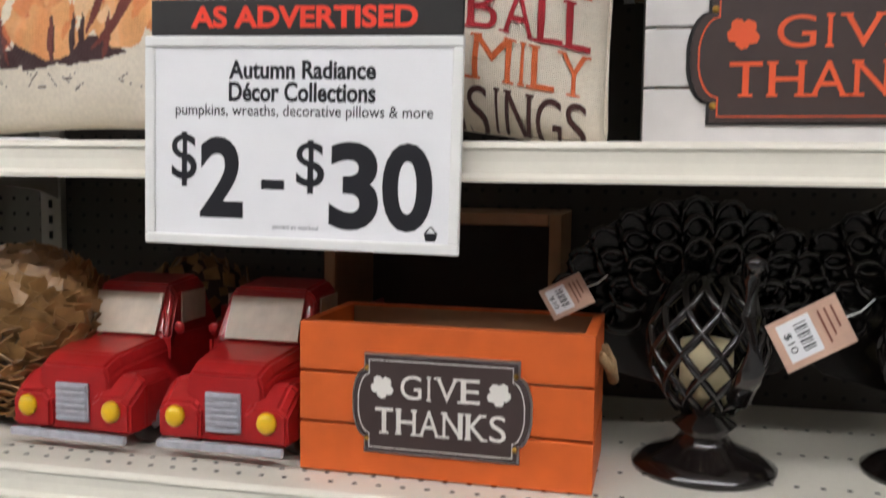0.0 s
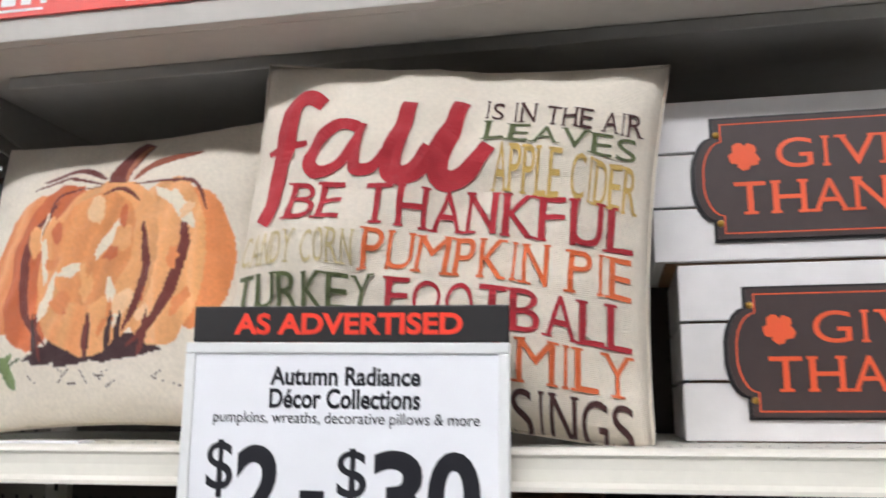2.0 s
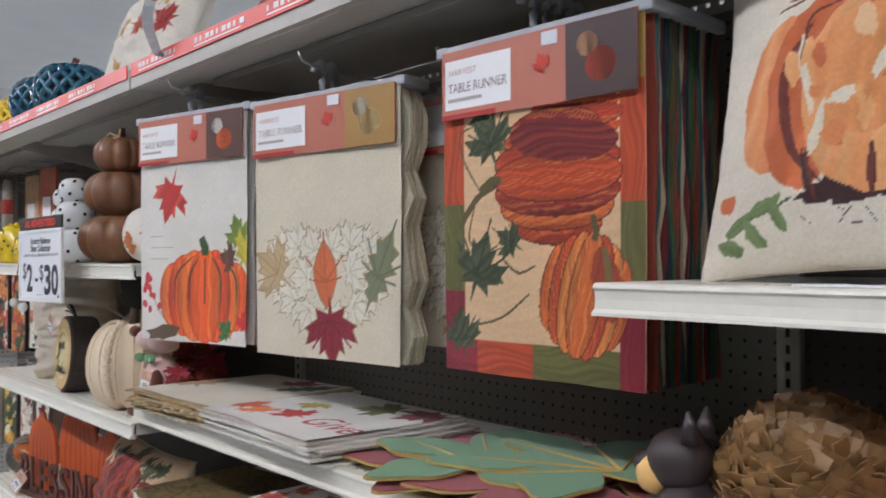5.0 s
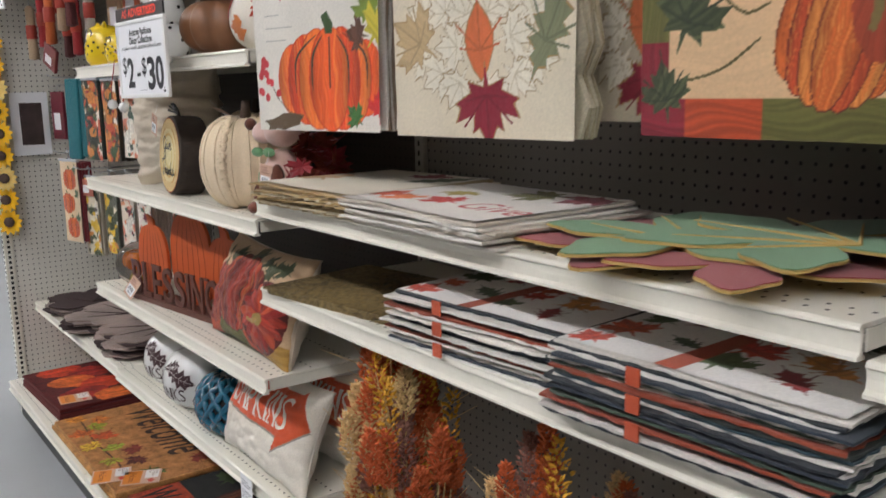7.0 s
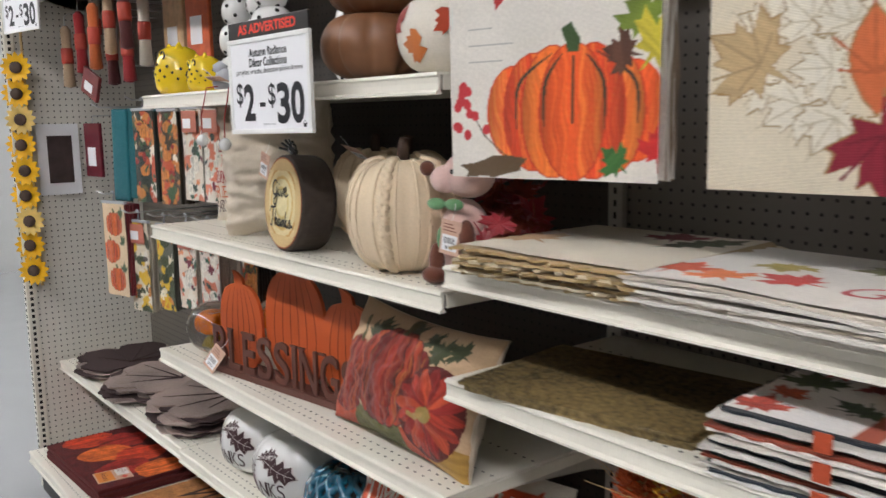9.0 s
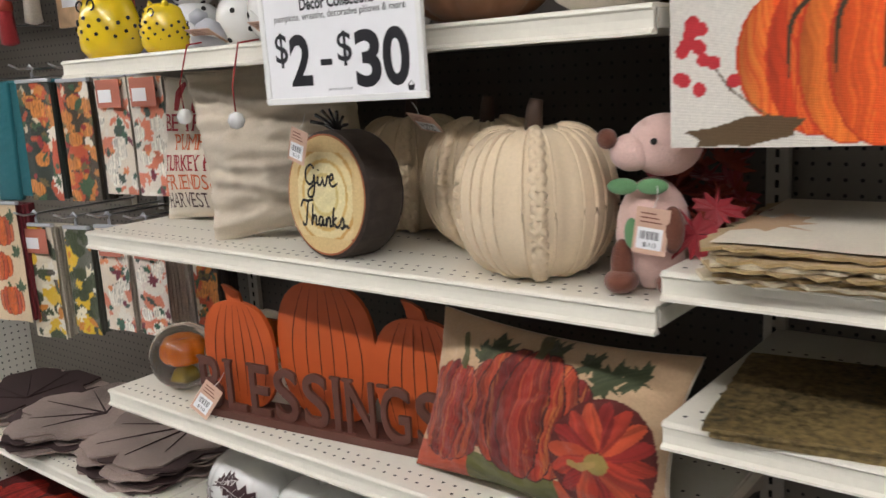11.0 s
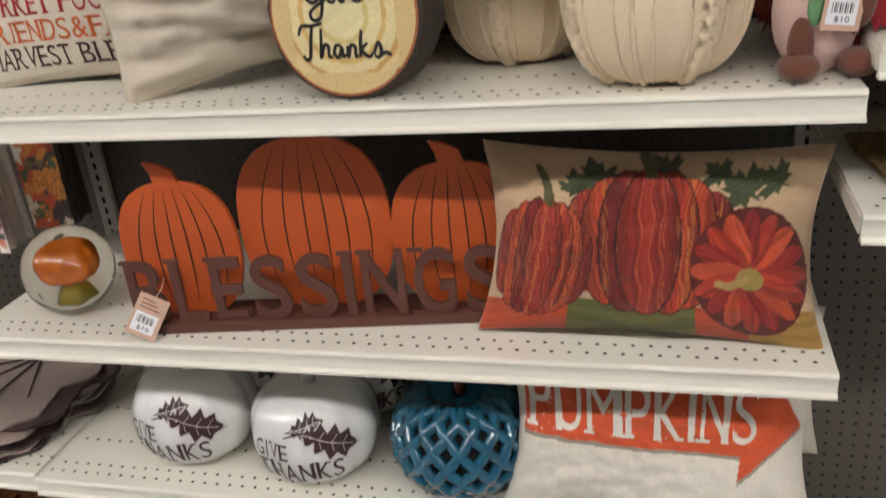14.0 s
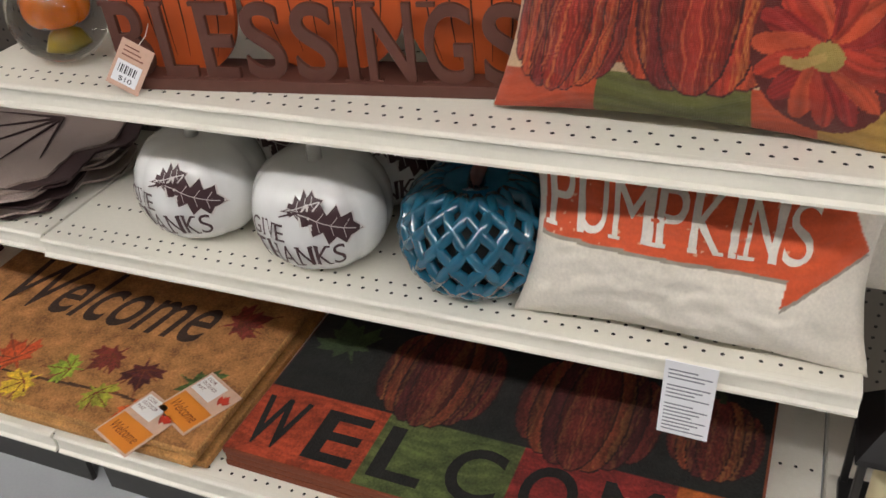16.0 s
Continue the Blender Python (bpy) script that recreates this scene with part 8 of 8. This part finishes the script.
towel((-2.04, 0.1, 0), 14, 0.15, 0.95, 1.29, draw_pk, "cream kitchen towel printed with orange pumpkins", 5, False, rgb(120, 30, 40), 0.003)
wire_hook(-2.04, 1.327, 0.07)
for k in range(4):
    t = thing("teal_towel", "teal waffle-weave kitchen towel, folded lengthwise", "kitchen towel", "teal towels", (-2.05 + 0.035 * k, 0.11 + 0.03 * k, 0), (0, 2, 30))
    part("cloth", boxes((-0.035, 0.035, -0.012, 0.012, 1.3 + 0.01 * k, 1.63), bev=0.008), M["teal"], t, smooth=True)
wire_hook(-2.02, 1.635, 0.07)
# napkins and packets above
nap = [rgb(186, 160, 130), rgb(160, 40, 44), rgb(206, 196, 180), rgb(90, 40, 40), rgb(196, 100, 50)]
rnd = random.Random(7)
for k in range(9):
    x, y = -2.45 + k * 0.085, 0.1 + 0.03 * (k % 4)
    t = thing("napkin_roll", "rolled cloth napkin bundle banded with red card", "napkins", "napkin bundles", (x, y, 1.72 + 0.05 * (k % 3)), (0, rnd.uniform(-5, 5), 0))
    part("cloth", revolve([(0.008, 0), (0.024, 0.006), (0.018, 0.12), (0.021, 0.22), (0.01, 0.235)], 14, 7, 0.15), weave("napkin_cloth", nap[k % 5], 700, 0.2), t, smooth=True)
    part("band", revolve([(0.0215, 0.09), (0.0225, 0.1), (0.0225, 0.145), (0.0215, 0.15)], 14), mat("napkin_band", rgb(170, 60, 44), 0.5), t, smooth=True)
    part("hook_loop", tube([(0, 0, 0.23), (0.0, 0, 0.27), (0.0, 0.02, 0.285), (0, BACK - y - 0.002, 0.285)], 0.0025, 6), M["chrome"], t, smooth=True)
for x, y, z, w, h, c, ry in ((-2.3, 0.12, 1.68, 0.13, 0.1, rgb(120, 50, 50), 24), (-2.56, 0.2, 1.36, 0.14, 0.22, rgb(104, 24, 40), 0), (-1.62, 0.28, 1.78, 0.14, 0.26, rgb(196, 92, 52), 0), (-1.8, 0.27, 1.76, 0.13, 0.26, rgb(206, 170, 130), 0)):
    t = thing("linen_packet", "flat printed linen packet with a white label", "packet", "linen packets", (x, y, z), (0, ry, 8))
    part("packet", boxes((-w / 2, w / 2, 0, 0.014, 0, h), bev=0.004), mat("packet_print", c, 0.4, vary=0.35, scale=18, big=30, coat=0.3), t)
    part("label", boxes((-w * 0.3, w * 0.2, -0.0012, -0.0002, h * 0.2, h * 0.55)), M["paper"], t, "white label")
    part("hang_wire", tube([(0, 0.007, h - 0.004), (0, 0.01, h + 0.03), (0, BACK - y - 0.002, h + 0.03)], 0.0025, 6), M["chrome"], t, smooth=True)

# sunflower garland on the end post
gar = thing("sunflower_garland", "hanging garland of yellow artificial sunflowers", "garland", at=(XE + 0.035, -0.005, 0))
part("cord", tube([(0, 0.01, TOP - 0.05), (0.004, 0.012, 1.5), (-0.004, 0.012, 0.9)], 0.006, 6), M["wheat"], gar)
pet = mat("sunflower_petal", rgb(240, 184, 16), 0.6, vary=0.25, scale=30)
pet2 = mat("straw_petal", rgb(222, 190, 110), 0.7, vary=0.25, scale=30)
for k in range(9):
    z = 0.97 + k * 0.105
    fl = part("sunflower", revolve([(0.024, 0), (0.024, 0.008), (0.016, 0.014), (0.004, 0.015)], 16, m=pose(0.012 * (-1) ** k, -0.02, z, 90, 0, 55)), M["stem"], gar, "brown seed head", smooth=True)
    for j in range(13):
        bm = bmesh.new()
        leaf_sheet(bm, 0.05, "beech", pose(0.012 * (-1) ** k, -0.018, z, 90, 0, 55) @ pose(0, 0, 0.002 * (j % 2), 0, 0, j * 360 / 13) @ pose(0, 0.038, 0, 14), 0.0015)
        part("petal", bm, pet2 if k % 4 == 2 else pet, fl)
ps = thing("paper_notice", "white paper notice with a dark photograph on the pegboard", "paper notice", at=(XE + 0.022, 0.12, 1.28), rot=(0, 0, 90))
part("sheet", boxes((-0.085, 0.085, -0.0015, 0, 0, 0.3)), M["paper"], ps)
part("photograph", boxes((-0.045, 0.055, -0.003, -0.0018, 0.05, 0.25)), mat("dark_photo", rgb(70, 56, 54), 0.4, vary=0.6, scale=18), ps, "dark printed photograph")
far = price_sign((-2.5, -0.05, 2.03), (0, 0, 10))
part("arm", boxes((-0.01, 0.01, 0.01, 0.05, 0.06, 0.118)), M["plastic_w"], far)

# ---- on the top shelf ----
pillow("tapestry pillow woven with red and orange pumpkins", 0.46, 0.32, 0.13, (0.5, 0.13, TOP), (-38, 3, 4), M["linen"], draw_pumps, 21, 0.01, paint=0.004, ground=rgb(206, 176, 142))


def draw_maple(p, W, H):
    rnd = random.Random(3)
    for k in range(9):
        p.leaf(rnd.uniform(-0.42, 0.42) * W, rnd.uniform(-0.4, 0.4) * H, rnd.uniform(0.07, 0.12), rnd.choice([rgb(170, 50, 44), rgb(190, 90, 60), rgb(130, 130, 90), rgb(206, 160, 90)]), rnd.uniform(0, 360), rnd.choice(("maple", "oak")), rgb(110, 50, 40))


pillow("white pillow printed with red maple leaves", 0.42, 0.34, 0.15, (-0.28, 0.13, TOP), (-20, 0, 8), M["canvas2"], draw_maple, 23, 0.01, paint=0.004, ground=(0.82, 0.76, 0.66))
b2 = copy_thing(bp_, pose(-0.86, 0.14, TOP, 0, 0, 30))
copy_thing(bp_, pose(-1.12, 0.14, TOP, 0, 0, 10))
lattice_pumpkin((-1.42, 0.14, TOP), 0.1, 0.15, M["owl"], "yellow glazed basket-weave ceramic pumpkin")
for x, w in ((1.5, 0.3), (1.86, 0.26)):
    t = thing("gift_bag", "red cloth bundle lying on the top shelf", "bundle", "red bundles", (x, 0.22, TOP))
    part("cloth", revolve(round_profile(w / 2, 0.16, dip=0.1), 40, 7, 0.12), mat("red_cloth", rgb(150, 40, 40), 0.8, vary=0.3, scale=14, big=20), t, smooth=True)
kn = thing("black_knob", "round black metal finial on the top shelf", "ornament", at=(0.86, 0.09, TOP))
part("ball", revolve(round_profile(0.05, 0.09, dip=0.0), 24), M["blackcer"], kn, smooth=True)
tg = thing("shelf_flag", "curled white paper flag stuck to the shelf strip", "paper flag", at=(0.2, -0.012, 2.115), rot=(0, 14, 0))
bm = bmesh.new()
rows_ = [[bm.verts.new((x, -0.004 - 0.03 * math.sin(q * 2.2) , 0.115 * q)) for x in (-0.03 - 0.02 * q, 0.03 - 0.012 * q)] for q in [i / 10 for i in range(11)]]
for a, b in zip(rows_, rows_[1:]):
    bm.faces.new((a[0], a[1], b[1], b[0]))
bmesh.ops.solidify(bm, geom=bm.faces[:], thickness=0.001)
part("paper", bm, M["paper"], tg, smooth=True)

# light slots along the rear rail of bays B and C, open to the lit aisle behind
for i in range(2):
    x0 = i * BAY
    rail = boxes((x0 + 0.02, x0 + BAY - 0.02, BACK, BACK + 0.008, TOP - 0.054, TOP - 0.042), (x0 + 0.02, x0 + BAY - 0.02, BACK, BACK + 0.008, TOP - 0.034, TOP - 0.009))
    x = x0 + 0.02
    while x < x0 + BAY - 0.04:
        box(rail, x, x + 0.0165, BACK + 0.001, BACK + 0.007, TOP - 0.042, TOP - 0.034)
        x += 0.0254
    structure("rear_rail_%d" % (i + 1), rail, M["under"], "slotted steel rear rail under the top shelf", "rail")
